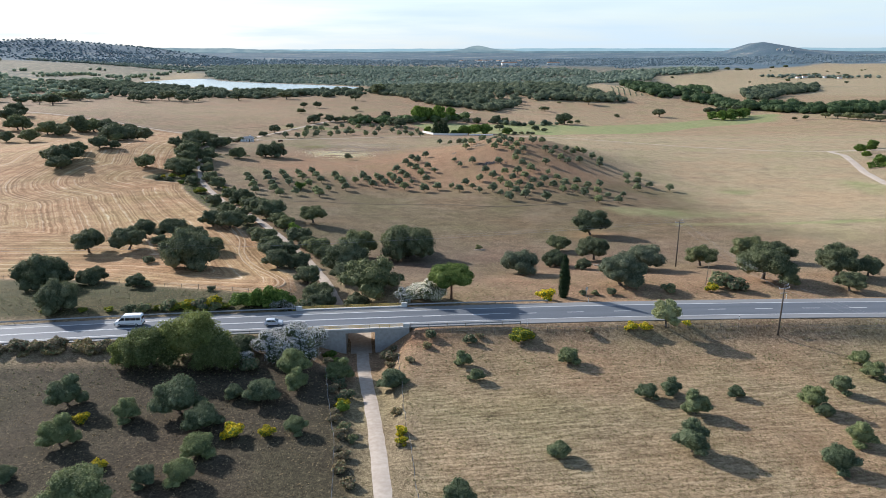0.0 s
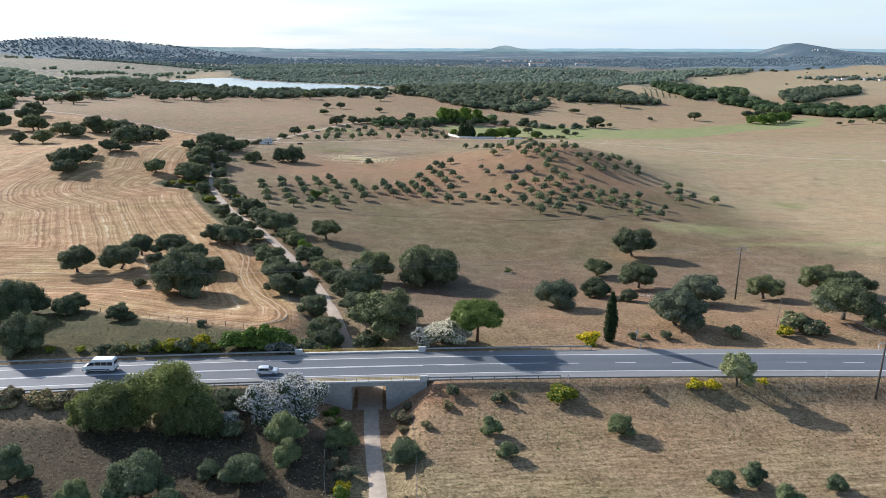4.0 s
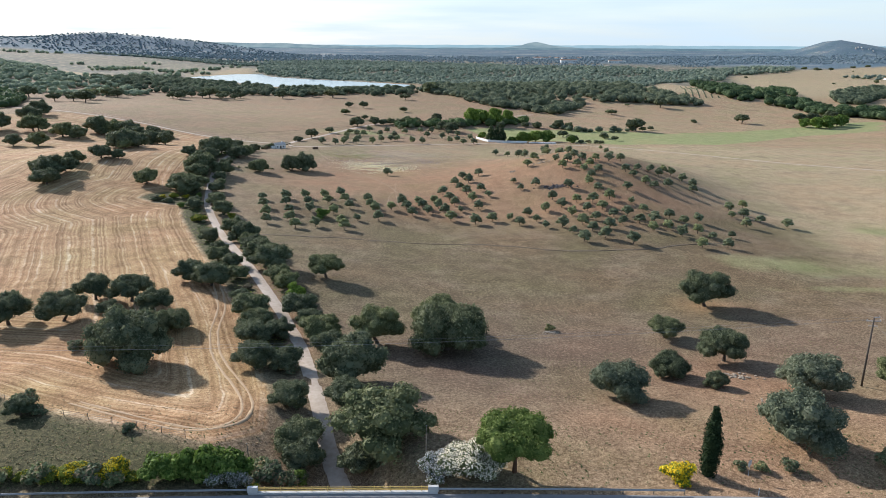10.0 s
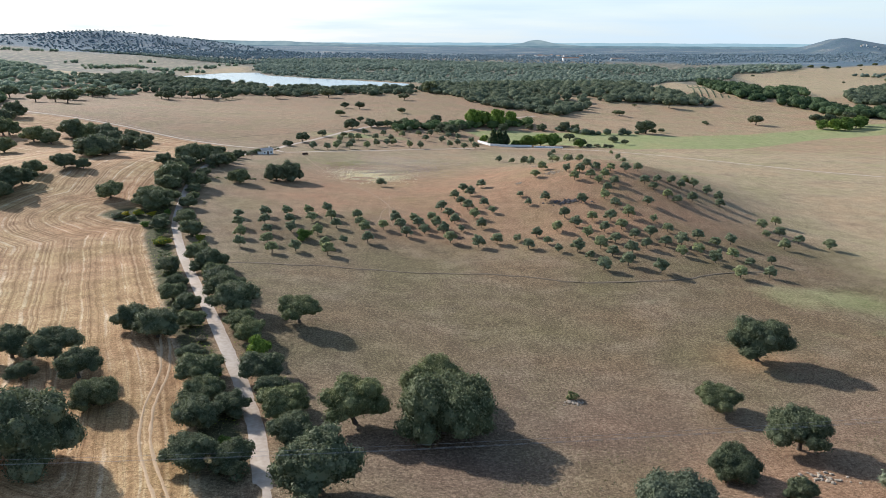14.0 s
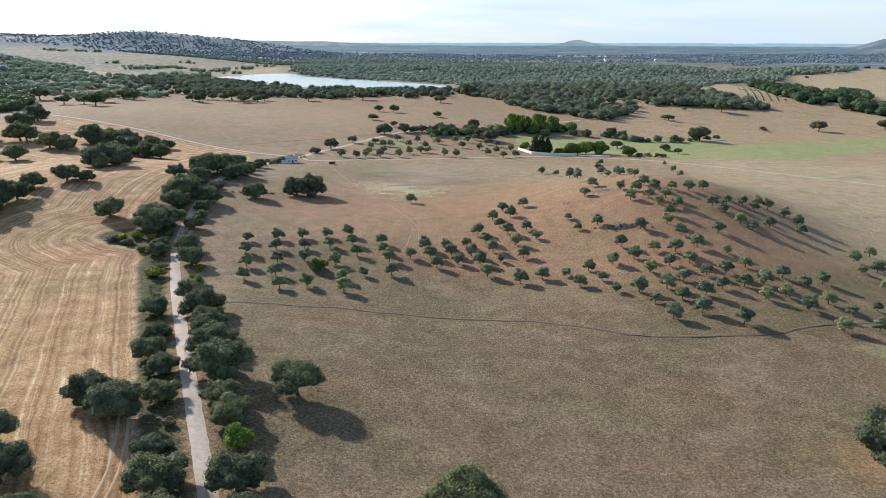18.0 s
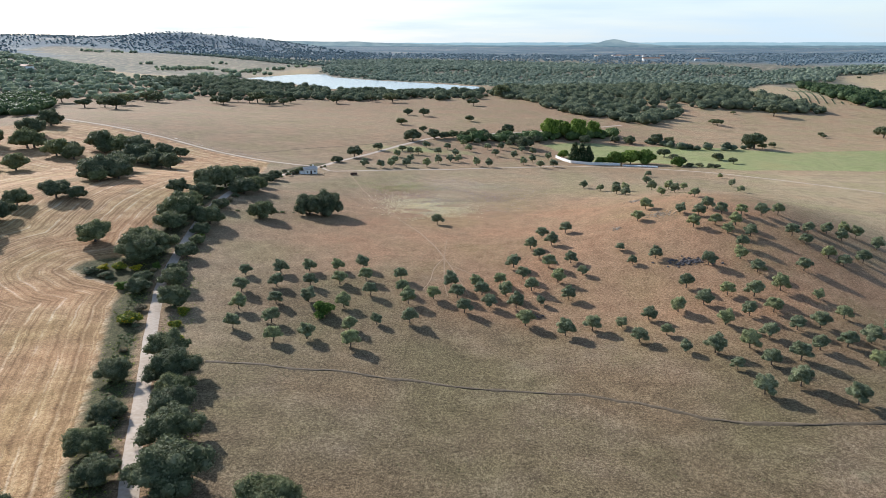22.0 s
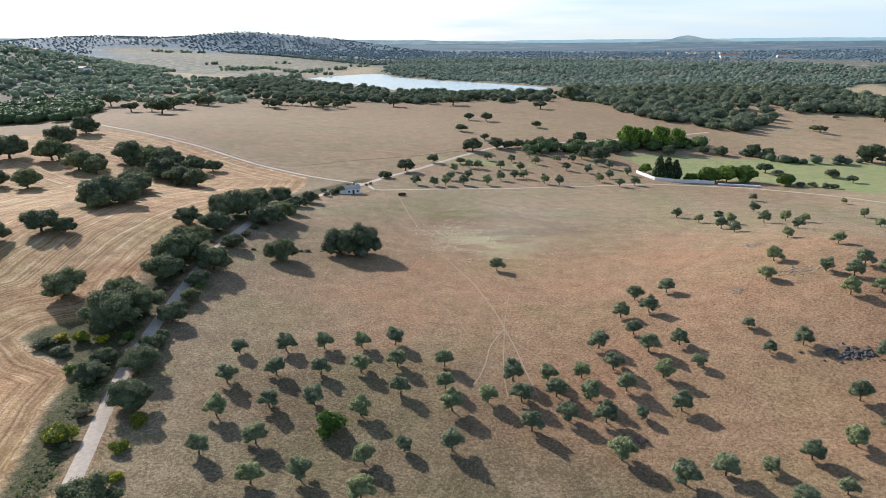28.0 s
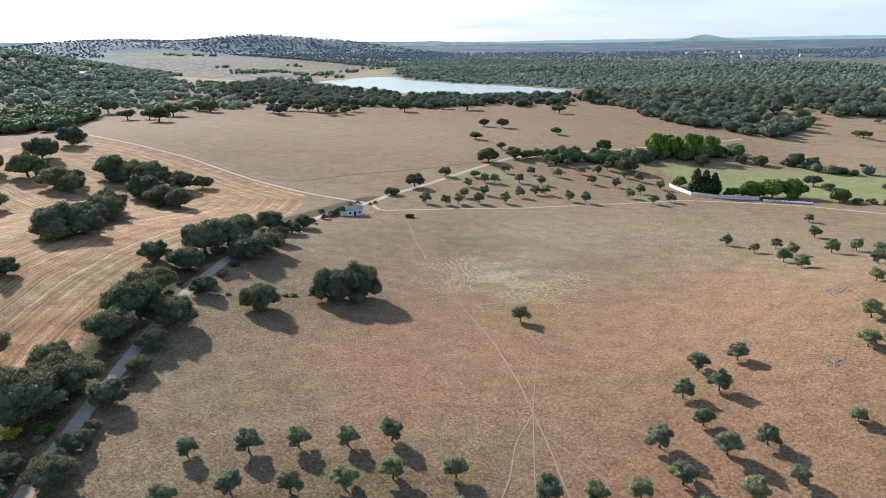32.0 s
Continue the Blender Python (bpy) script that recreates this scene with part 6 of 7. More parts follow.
def plain_pole(x, y, height, lean=0.0, thick=0.09):
    ob = tagged(new("wooden_pole"), "slim weathered wooden pole standing on the verge", "pole", "wooden poles")
    child("shaft", mesh_of("shaft", *tube([(0, 0, -0.5), (0, 0, height * 0.5), (0, 0, height)], [thick, thick * 0.85, thick * 0.7], 8), WOOD_POST), ob)
    child("cap", mesh_of("cap", *tube([(0, 0, height), (0, 0, height + 0.12)], [thick * 0.8, thick * 0.3], 8), STEEL), ob)
    ob.matrix_basis = pose(x, y, float(ground(x, y)), 0, lean, 0)


plain_pole(81.6, 12.7, 6.2, 3)
plain_pole(0.9, 5.0, 7.6, 1)
plain_pole(-25.0, 8.0, 4.5, -2)

sign = tagged(new("road_sign"), "back of a pale diamond road sign on a steel post", "road sign")
child("post", mesh_of("post", *tube([(0, 0, -0.4), (0, 0, 2.5)], [0.035, 0.035], 8), STEEL), sign)
part("plate", box(bmesh.new(), -0.42, 0.42, -0.012, 0.012, 1.75, 2.65, 0.01), PALE_CONCRETE, sign, "pale grey sign plate")
part("frame", box(bmesh.new(), -0.30, 0.30, 0.013, 0.03, 2.15, 2.22), STEEL, sign, "steel bracket")
sign.matrix_basis = pose(47.1, 4.6, float(ground(47.1, 4.6)), 0, 0, 35)


# ---- fences ----
def fence(line, step, height, label, wire_heights=(0.4, 0.75, 1.05), lean=4.0):
    ob = tagged(new("wire_fence"), label, "fence", "field fences")
    me = mesh_of("post", *tube([(0, 0, -0.4), (0, 0, height)], [0.06, 0.05], 6), WOOD_POST)
    tops = []
    for (ax, ay), (bx, by) in zip(line, line[1:]):
        n = max(1, int(math.hypot(bx - ax, by - ay) / step))
        for k in range(n):
            x, y = ax + (bx - ax) * k / n + rng.uniform(-0.15, 0.15), ay + (by - ay) * k / n + rng.uniform(-0.15, 0.15)
            tops.append((x, y, float(ground(x, y))))
    for x, y, z in tops:
        child("post", me, ob, at=pose(x, y, z, rng.uniform(-lean, lean), rng.uniform(-lean, lean), 0))
    for h in wire_heights:
        child("wire", mesh_of("wire", *tube([(x, y, z + h) for x, y, z in tops], [0.012] * len(tops), 3), WIRE), ob)


fence(((7, -14.8), (21, -15.4), (44, -16.3), (67, -17.3), (90, -19.2), (150, -25)), 3.6, 1.2, "wire fence on wooden posts along the ploughed field")
fence(((-0.2, -18), (0.2, -31), (0.2, -44), (0.9, -57), (2.5, -110)), 3.2, 1.2, "wire fence on wooden posts beside the sunken track")
fence(((-14.8, -24.6), (-13.3, -38), (-11.9, -49.4), (-11, -57), (-9.5, -110)), 3.2, 1.2, "wire fence on wooden posts beside the sunken track")
fence(((-150, 40), (-110, 37), (-82, 33), (-72.5, 28), (-63.6, 23), (-45, 17), (-32, 12)), 4.0, 1.2, "wire fence between stubble field and road verge")
fence(((-96, 410), (-101, 387.5), (-110, 385.5), (-119, 404)), 2.5, 1.3, "rickety fence round the farmhouse yard")
fence(((-140, 444), (-184, 467), (-236, 498), (-290, 522)), 4.0, 1.2, "wire fence along a field path")


# ---- farmhouse ----
def farmhouse(x, y, turn):
    ob = tagged(new("farmhouse"), "small whitewashed farmhouse with a grey lean-to roof", "house")
    wall = bmesh.new()
    box(wall, -3.5, 3.5, -2.6, 2.6, -0.4, 2.7)
    part("wall", wall, LIME_WASH, ob)
    part("gable", slab_body(((-2.6, 2.7), (2.6, 2.7), (0.6, 3.7)), 3.5, 0.01), LIME_WASH, ob).matrix_basis = pose(0, 0, 0, 0, 0, 90)
    for y0, z0, y1, z1 in ((-2.95, 2.62, 0.0, 3.86), (2.95, 2.62, 0.0, 3.86)):
        bm = bmesh.new()
        vs = [bm.verts.new(p) for p in ((-3.8, y0, z0), (3.8, y0, z0), (3.8, y1, z1), (-3.8, y1, z1), (-3.8, y0, z0 + 0.12), (3.8, y0, z0 + 0.12), (3.8, y1, z1 + 0.12), (-3.8, y1, z1 + 0.12))]
        for q in ((0, 1, 2, 3), (4, 5, 6, 7), (0, 1, 5, 4), (1, 2, 6, 5), (2, 3, 7, 6), (3, 0, 4, 7)):
            bm.faces.new([vs[i] for i in q])
        bmesh.ops.recalc_face_normals(bm, faces=bm.faces)
        part("roof", bm, CONCRETE, ob, "weathered grey sheet roof")
    part("chimney", box(bmesh.new(), 1.7, 2.4, 0.2, 0.9, 3.2, 4.6, 0.03), LIME_WASH, ob)
    for x0, x1, z0, z1, nm in ((-0.5, 0.5, 0, 2.0, "door"), (-2.6, -1.7, 0.9, 1.8, "window"), (1.6, 2.5, 0.9, 1.8, "window")):
        piece = part(nm, box(bmesh.new(), x0, x1, -2.63, -2.55, z0, z1), RUST if nm == "door" else CAR_GLASS, ob)
        if nm == "window":
            part("sill", box(bmesh.new(), x0 - 0.08, x1 + 0.08, -2.72, -2.56, z0 - 0.1, z0), LIME_WASH, piece)
    part("shed", box(bmesh.new(), -6.2, -3.51, -1.8, 2.2, -0.4, 2.1, 0.02), LIME_WASH, ob, "low whitewashed shed")
    part("shed_roof", box(bmesh.new(), -6.5, -3.52, -2.1, 2.5, 2.1, 2.24, 0.02), CONCRETE, ob)
    ob.matrix_basis = pose(x, y, float(ground(x, y)), 0, 0, turn)


farmhouse(-105.5, 402.0, 32)
trough = tagged(new("cattle_trough"), "rusty iron cattle trough on dry grass", "trough")
bm = bmesh.new()
for q in ((-1.8, 1.8, -0.7, -0.62, 0, 1.0), (-1.8, 1.8, 0.62, 0.7, 0, 1.0), (-1.8, -1.72, -0.62, 0.62, 0, 1.0), (1.72, 1.8, -0.62, 0.62, 0, 1.0), (-1.72, 1.72, -0.62, 0.62, 0.1, 0.2)):
    box(bm, *q)
part("tank", bm, RUST, trough)
for sx in (-1.4, 1.4):
    part("skid", box(bmesh.new(), sx - 0.1, sx + 0.1, -0.8, 0.8, -0.25, -0.001), RUST, trough)
trough.matrix_basis = pose(-81, 403, float(ground(-81, 403)) + 0.22, 0, 0, 20)


# ---- walled garden by the meadow ----
def garden_wall(line, height, thick, name, label):
    ob = tagged(new(name), label, "wall", kind="structure")
    for (ax, ay), (bx, by) in zip(line, line[1:]):
        d = math.hypot(bx - ax, by - ay)
        z = min(float(ground(ax, ay)), float(ground(bx, by)))
        rise = abs(float(ground(ax, ay)) - float(ground(bx, by)))
        seg = part("wall_length", box(bmesh.new(), 0, d, -thick / 2, thick / 2, -0.8, height + rise, 0.02), LIME_WASH, ob)
        seg.matrix_basis = pose(ax, ay, z, 0, 0, math.degrees(math.atan2(by - ay, bx - ax)))


garden_wall(((38, 523), (42, 511), (46.5, 499), (60, 492.5), (78, 490.5)), 1.7, 0.3, "garden_wall", "whitewashed garden wall with pale coping")
bale_me = mesh_of("hay_bale", *tube([(-0.62, 0, 0), (-0.56, 0, 0), (0.56, 0, 0), (0.62, 0, 0)], [0.5, 0.63, 0.63, 0.5], 14), BALE_WRAP, True)
for k in range(16):
    x, y = 79.5 + k * 1.32, 486.0 - k * 0.42
    tagged(new("hay_bale", bale_me), "round hay bale in white plastic wrap", "hay bale", "row of hay bales").matrix_basis = pose(x, y, float(ground(x, y)) + 0.58, 0, 0, -18)


# ---- stones ----
def stone_mesh(seed, mat):
    v, f = BALL_COARSE
    r = np.random.default_rng(seed)
    w = v * (1 + r.uniform(-0.22, 0.22, (len(v), 1))) * (1, r.uniform(0.6, 0.9), r.uniform(0.45, 0.7))
    return mesh_of("stone", w, f, mat)


def stones(name, label, x, y, n, spread_x, spread_y, size, mat, seed):
    ob = tagged(new(name), label, "rocks")
    ob.matrix_basis = pose(x, y, float(ground(x, y)))
    r = np.random.default_rng(seed)
    kinds = [stone_mesh(seed + k, mat) for k in range(3)]
    for k in range(n):
        dx, dy = r.normal(scale=spread_x / 2), r.normal(scale=spread_y / 2)
        s = r.uniform(*size)
        z = float(ground(x + dx, y + dy)) - float(ground(x, y)) + s * 0.22
        child("stone", kinds[k % 3], ob, at=Matrix.LocRotScale((dx, dy, z), Euler((r.uniform(-0.3, 0.3), r.uniform(-0.3, 0.3), r.uniform(0, 6.28))), (s, s, s)))


stones("rock_outcrop", "dark jagged rock outcrop breaking through the grove's slope", 58, 230.5, 110, 6.0, 2.6, (0.15, 0.6), DARK_ROCK, 301)
stones("stone_pile", "pale heap of field stones round a small bush", 30, 73.5, 64, 1.7, 1.2, (0.10, 0.34), STONE, 302)
stones("stone_heap", "loose scattered field stones on red earth", 63.5, 46, 40, 3.6, 2.0, (0.12, 0.5), STONE, 303)
stones("stone_heap", "loose scattered pale stones below the oaks", 66, 33, 14, 5.0, 2.0, (0.25, 0.6), STONE, 304)
stones("stone_heap", "small cairn of pale stones on the grazed slope", 41.2, 262.6, 34, 1.8, 1.4, (0.12, 0.42), STONE, 305)
stones("stone_heap", "flat heap of grey field stones on the slope", 54.3, 304.3, 80, 3.6, 2.8, (0.12, 0.36), STONE, 307)
stones("stone_heap", "long spread of grey stones between the olives", 58.0, 271.5, 120, 4.6, 3.6, (0.12, 0.34), STONE, 308)
stones("stone_heap", "low heap of grey stones on the slope", 12, 200, 10, 1.6, 1.0, (0.2, 0.45), DARK_ROCK, 306)


# ---- paths and the washed-out drain ----
strip("farm_road_north", ((-106, 432), (-102.5, 448), (-89.5, 480), (-73, 532), (-57, 573), (-37, 598), (-7, 617), (30, 640), (70, 664), (110, 700)), 2.0, DIRT_ROAD, 0.10, "pale dirt road running on past the farmhouse", ragged=0.15)
strip("field_path_west", ((-108, 428), (-140, 441), (-184, 464), (-236, 495), (-290, 519), (-322, 533), (-380, 566), (-420, 600)), 1.3, DIRT_ROAD, 0.10, "pale dirt path along the stubble field's top edge", ragged=0.2)
strip("field_path_east", ((-104, 424), (-97, 413), (-66, 424), (-34, 434), (5, 458), (41, 482), (66, 482), (92, 477), (125, 457), (174, 410), (230, 362), (282, 328), (318, 320)), 1.0, DIRT_ROAD, 0.10, "narrow pale path along the grove and the garden wall", ragged=0.25)
strip("east_road", ((420, 330), (318, 320), (314, 296), (296, 260), (279, 226), (266, 190), (262, 120)), 2.6, DIRT_ROAD, 0.12, "wide pale dirt road beside a vineyard", ragged=0.15)
for k, (half, line) in enumerate((
        (0.36, ((-81, 398), (-68, 362), (-55, 331), (-41, 301), (-29, 277), (-20, 254), (-16.5, 243))),
        (0.28, ((-16.5, 243), (-19, 232), (-18.5, 222), (-20, 214))),
        (0.26, ((-16.5, 243), (-15.5, 232), (-14.5, 220), (-12.5, 210))),
        (0.32, ((-16.5, 243), (-13, 233), (-10.5, 224), (-6.5, 212))),
        (0.25, ((-14, 236), (-8, 230), (-3.5, 225))),
        (0.20, ((-17.5, 266), (-17, 252), (-16.5, 243))))):
    strip("sheep_path_%d" % (k + 1), line, half * 0.8, EARTH_PATH, 0.03, "faint trodden sheep path in red pasture", "path", ragged=0.5)
strip("field_ditch", ((-160, 467), (-133, 496), (-103, 518), (-75, 552)), 0.5, DRAIN_SOIL, 0.1, "dark overgrown ditch between two fields", "ditch", ragged=0.7)
DRAIN = ((-61, 160), (-46, 160), (-28, 160), (-10, 158), (4, 157.5), (19, 158), (35, 153), (43, 149), (61, 149), (79, 152), (93, 160), (109, 165))
winding = [(x, float(np.interp(x, [p[0] for p in DRAIN], [p[1] for p in DRAIN])) + 1.1 * noise.noise(Vector((x * 0.11, 3.0, 0))) + 0.5 * noise.noise(Vector((x * 0.37, 7.0, 0)))) for x in np.arange(-61.0, 110.0, 2.5)]
strip("drain", winding, 0.62, DRAIN_SOIL, 0.10, "narrow washed-out drain with dark broken banks", "ditch", ragged=1.5, step=1.2)
HEADLAND = ((-60, 104), (-54, 90), (-50, 79), (-48, 65), (-44, 53), (-39, 44), (-32.6, 33), (-28.9, 23.5), (-29.2, 18), (-32.4, 15.6), (-38.6, 17), (-46.6, 20.4), (-60, 27))
for k, off in ((1, -0.8), (2, 0.8)):
    strip("headland_track_%d" % k, [(x + off, y + off * 0.4) for x, y in HEADLAND], 0.34, CHAFF, 0.04, "pale wheel rut round the stubble headland", "path", ragged=1.3)


# ---- far houses ----
def far_house(x, y, w, d, h, turn, label="distant white house with a tiled roof"):
    ob = tagged(new("distant_house"), label, "house", "distant houses")
    part("wall", box(bmesh.new(), -w / 2, w / 2, -d / 2, d / 2, -3, h), LIME_WASH, ob)
    part("roof", slab_body(((-d / 2 - 0.4, h), (d / 2 + 0.4, h), (0, h + d * 0.22)), w / 2 + 0.4, 0.02), ROOF_TILE, ob).matrix_basis = pose(0, 0, 0, 0, 0, 90)
    for k in range(max(2, int(w / 4))):
        cx = -w / 2 + (k + 0.5) * w / max(2, int(w / 4))
        part("window", box(bmesh.new(), cx - 0.5, cx + 0.5, -d / 2 - 0.05, -d / 2 + 0.02, h * 0.4, h * 0.75), CAR_GLASS, ob)
    ob.matrix_basis = pose(x, y, float(ground(x, y)), 0, 0, turn)


for x, y, w, d, h, turn in ((1066, 1590, 10, 7, 4, 10), (1094, 1604, 15, 7, 4.5, -8), (1142, 1596, 12, 7, 5, 20), (1171, 1580, 11, 7, 4, 12), (1215, 1610, 10, 7, 4, 0)):
    far_house(x, y, w, d, h, turn)
far_house(-612, 894, 30, 10, 5, -35, "long white villa among trees on the hillside")
far_house(-748, 985, 26, 10, 5, -35, "white villa on top of the wooded hill")
far_house(496, 2574, 60, 18, 9, 8, "large pale farm shed between far fields")
far_house(700, 2700, 50, 14, 7, 5, "large pale farm shed between far fields")
for k in range(14):
    a = k * 2.4
    far_house(500 + 24 * k * math.cos(a) * 0.5, 3180 + 9 * k * math.sin(a), 20, 10, 6, k * 25.0, "white village house below a far hill")


for k in range(11):
    a = k * 2.4
    far_house(2100 + 14 * math.sqrt(k) * math.cos(a) + 3 * k - 20, 3450 + 10 * math.sqrt(k) * math.sin(a) - 2 * k, 6, 4.5, 3.5, k * 31.0, "white village house on a hillside")
for x, y, w in ((292, 837, 12), (338, 683, 17), (205, 741, 8), (201, 587, 7), (212, 598, 7), (286, 687, 6), (419, 692, 17), (408, 696, 15), (430, 690, 14), (452, 714, 16), (466, 607, 7), (483, 613, 8),
                (508, 614, 12), (514, 601, 13), (519, 590, 14), (522, 578, 13), (526, 566, 14), (532, 556, 13), (1075, 1600, 14), (1105, 1625, 16), (1195, 1585, 15), (1150, 1650, 18), (1230, 1640, 16)):
    far_oaks.plant(x, y, w, label="round tree standing alone in a far field")


# ---- the blue distance, its haze painted as glow ----
def distance(name, reach, skyline, dark, light, label):
    """A ridge of far country that glows, blue haze painted into its colours; skyline: compass turn and rise over the
    eye's level, in degrees.
    """
    m = bpy.data.materials.new(name)
    m.use_nodes = True
    n, l = m.node_tree.nodes, m.node_tree.links
    n.clear()
    # emission in place of lit ground, so the haze colour holds
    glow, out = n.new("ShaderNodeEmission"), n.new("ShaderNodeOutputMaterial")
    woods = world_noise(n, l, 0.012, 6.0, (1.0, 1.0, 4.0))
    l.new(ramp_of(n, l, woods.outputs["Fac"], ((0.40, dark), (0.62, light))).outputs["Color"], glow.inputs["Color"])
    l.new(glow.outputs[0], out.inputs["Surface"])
    verts, faces = [], []
    for k in range(641):
        turn = -80 + k * 0.25
        rise = float(np.interp(turn, [p[0] for p in skyline], [p[1] for p in skyline]))
        rise += 0.035 * noise.noise(Vector((turn * 0.5, reach * 0.01, 0))) + 0.02 * noise.noise(Vector((turn * 2.1, reach * 0.01, 4)))
        x, y = reach * math.sin(radians(turn)), reach * math.cos(radians(turn))
        verts += [(x, y, -90), (x, y, 58.8 + reach * math.tan(radians(rise))), (x * 1.01, y * 1.01, -90)]
    for k in range(640):
        i = k * 3
        faces += [(i, i + 3, i + 4, i + 1), (i + 1, i + 4, i + 5, i + 2)]
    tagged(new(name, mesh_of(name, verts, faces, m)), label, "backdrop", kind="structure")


distance("backdrop_1", 4640, ((-80, -0.42), (80, -0.46)), (0.105, 0.168, 0.205), (0.150, 0.215, 0.245), "far wooded plain, glowing with blue haze painted in")
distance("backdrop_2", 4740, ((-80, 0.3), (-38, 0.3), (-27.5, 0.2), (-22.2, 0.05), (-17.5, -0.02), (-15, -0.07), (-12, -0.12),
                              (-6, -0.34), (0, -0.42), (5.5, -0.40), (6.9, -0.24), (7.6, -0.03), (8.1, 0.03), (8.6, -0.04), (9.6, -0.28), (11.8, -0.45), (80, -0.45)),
         (0.160, 0.232, 0.268), (0.225, 0.295, 0.318), "far hills with a peak, glowing with blue haze painted in")
distance("backdrop_3", 4850, ((-80, -0.2), (80, -0.24)), (0.235, 0.360, 0.425), (0.265, 0.390, 0.450), "last plain on the horizon, glowing with pale blue haze painted in")


# ---- garden and vineyard plants ----
def conifer(x, y, height, width, seed):
    r = np.random.default_rng(seed)
    lobes = [(r.uniform(-0.5, 0.5) * width * 0.5 * (1 - t), r.uniform(-0.5, 0.5) * width * 0.5 * (1 - t), 1.0 + t * (height - 2.0), width * 0.5 * (0.25 + 0.75 * (1 - t) ** 0.7)) for t in np.linspace(0, 1, 12)]
    special(tree("garden_conifer", "tall dark conifer behind the white garden wall", "tree", trunk_mesh("trunk", 1.5, 0.3, [(0, 0, height * 0.6)], seed, BARK, 0.02),
                 crown_mesh("crown", lobes, 1800, 0.42, [LEAF_CYPRESS, LEAF_OAK], (0.6, 0.4), seed=seed, flat=1.2), group="garden trees"), x, y)


conifer(49.5, 503.5, 14.0, 8.0, 401)
conifer(54, 504, 13.4, 7.5, 402)
conifer(58.5, 503.5, 12.0, 7.0, 403)
garden_trees = Nursery([make_oak(411 + i, LEAF_FRESH, "rounded bright green tree behind the garden wall", 7.5, 0.4, 22, 1.0, name="garden_tree", group="garden trees", sprays=2200, size=0.36) for i in range(2)], 10)
for x, y, w in ((75, 497, 13), (80, 499, 12), (86, 498.5, 14.5), (95.5, 499, 15.5), (43.5, 524, 9), (66, 501, 7), (70, 503, 6.5), (114, 487, 9.5)):
    garden_trees.plant(x, y, w)
for x, y, w in ((133, 481, 5), (127, 484, 5.2), (121, 484.5, 5), (119, 522, 7), (148, 519, 8), (137, 479, 4.4)):
    grey_bushes.plant(x, y, w, tall=0.9, label="round grey-green bush at the edge of the green meadow")
for x, y, w in ((-113.5, 397, 4.2), (-111, 400.5, 6.5), (-101.5, 449, 7.5)):
    full_oaks.plant(x, y, w, label="rounded dark oak beside the farmhouse")
for k in range(18):
    fresh_bushes.plant(291 + (k % 6) * 3.2 + (k // 6) * 4.5, 238 + (k // 6) * 7 + (k % 6) * 0.8, 2.6, label="green vine bush in a vineyard row")
for x, y, w in ((309, 254, 9), (322, 285, 7), (336, 311, 9), (352, 322, 8), (366, 339, 9)):
    garden_trees.plant(x, y, w, label="leafy green tree beside the dirt road")


for x, y, w in ((390, 649, 15), (397, 640, 17), (405, 636, 15), (413, 648, 18), (425, 652, 16), (438, 665, 15)):
    garden_trees.plant(x, y, w, label="leafy green tree by the river meadow")
for x, y, w in ((38, 610, 17), (50, 614, 15), (60, 609, 18), (75, 622, 15), (45, 622, 14)):
    garden_trees.plant(x, y, w, tall=1.35, label="tall fresh green tree beside the farm road")
for x, y, w in ((17, 560, 15), (8.7, 573, 11), (-24, 584, 13), (-13, 583.4, 11), (-31, 584, 10), (-68.4, 557.3, 13), (-53.7, 574.4, 12), (-46, 578, 9), (-39.4, 583.5, 10), (4, 624.7, 11), (-2, 603, 9), (-15.5, 604, 9),
                (89.9, 601, 9), (100.8, 594.4, 11), (121.3, 593.9, 12), (131.4, 593.9, 9), (65, 589.6, 10), (28, 588, 10)):
    hedge_oaks.plant(x, y, w, label="rounded oak on the bank beside the farm road")
for x, y, w in ((1151, 2137, 18), (1066, 1909, 15), (1146, 1978, 15), (1391, 2286, 20), (1491, 2369, 20), (954, 1446, 13), 
                (-392, 658, 17), (-378, 668, 15), (-355, 647, 20), (-386, 763, 17), (-370, 756, 19), (-312, 773, 14), (-298, 757, 16), (-285, 799, 13), (-255, 778, 17), (-243, 790, 13)):
    far_oaks.plant(x, y, w, label="round oak at the edge of a far field")
for k in range(9):
    grey_bushes.plant(-103 + k * 3.1 + 1.4 * math.sin(k * 5.0), 282.5 + k * 1.5 + 1.2 * math.sin(k * 3.1), 0.9 + 1.5 * math.sin(k * 2.3) ** 2, tall=0.5, label="low scrub on a broken earth bank")


r = np.random.default_rng(77)
for x, y in zip(r.uniform(560, 1900, 40), r.uniform(1050, 2200, 40)):
    if outside(EAST_FIELD, x, y) < -20:
        far_oaks.plant(float(x), float(y), float(r.uniform(6, 12)), label="round oak dotted over a pale far field")
# leafy growth round the mouth of the underpass and along the barrier
for x, y, w in ((-14.6, -17.2, 2.8), (-13.2, -19.4, 2.4), (-12.6, -22.2, 2.2), (-14.0, -24.6, 2.0), (-13.8, -15.4, 2.2)):
    fresh_bushes.plant(x, y, w, tall=0.8, sink=0.1, label="leafy green bush on the underpass bank")
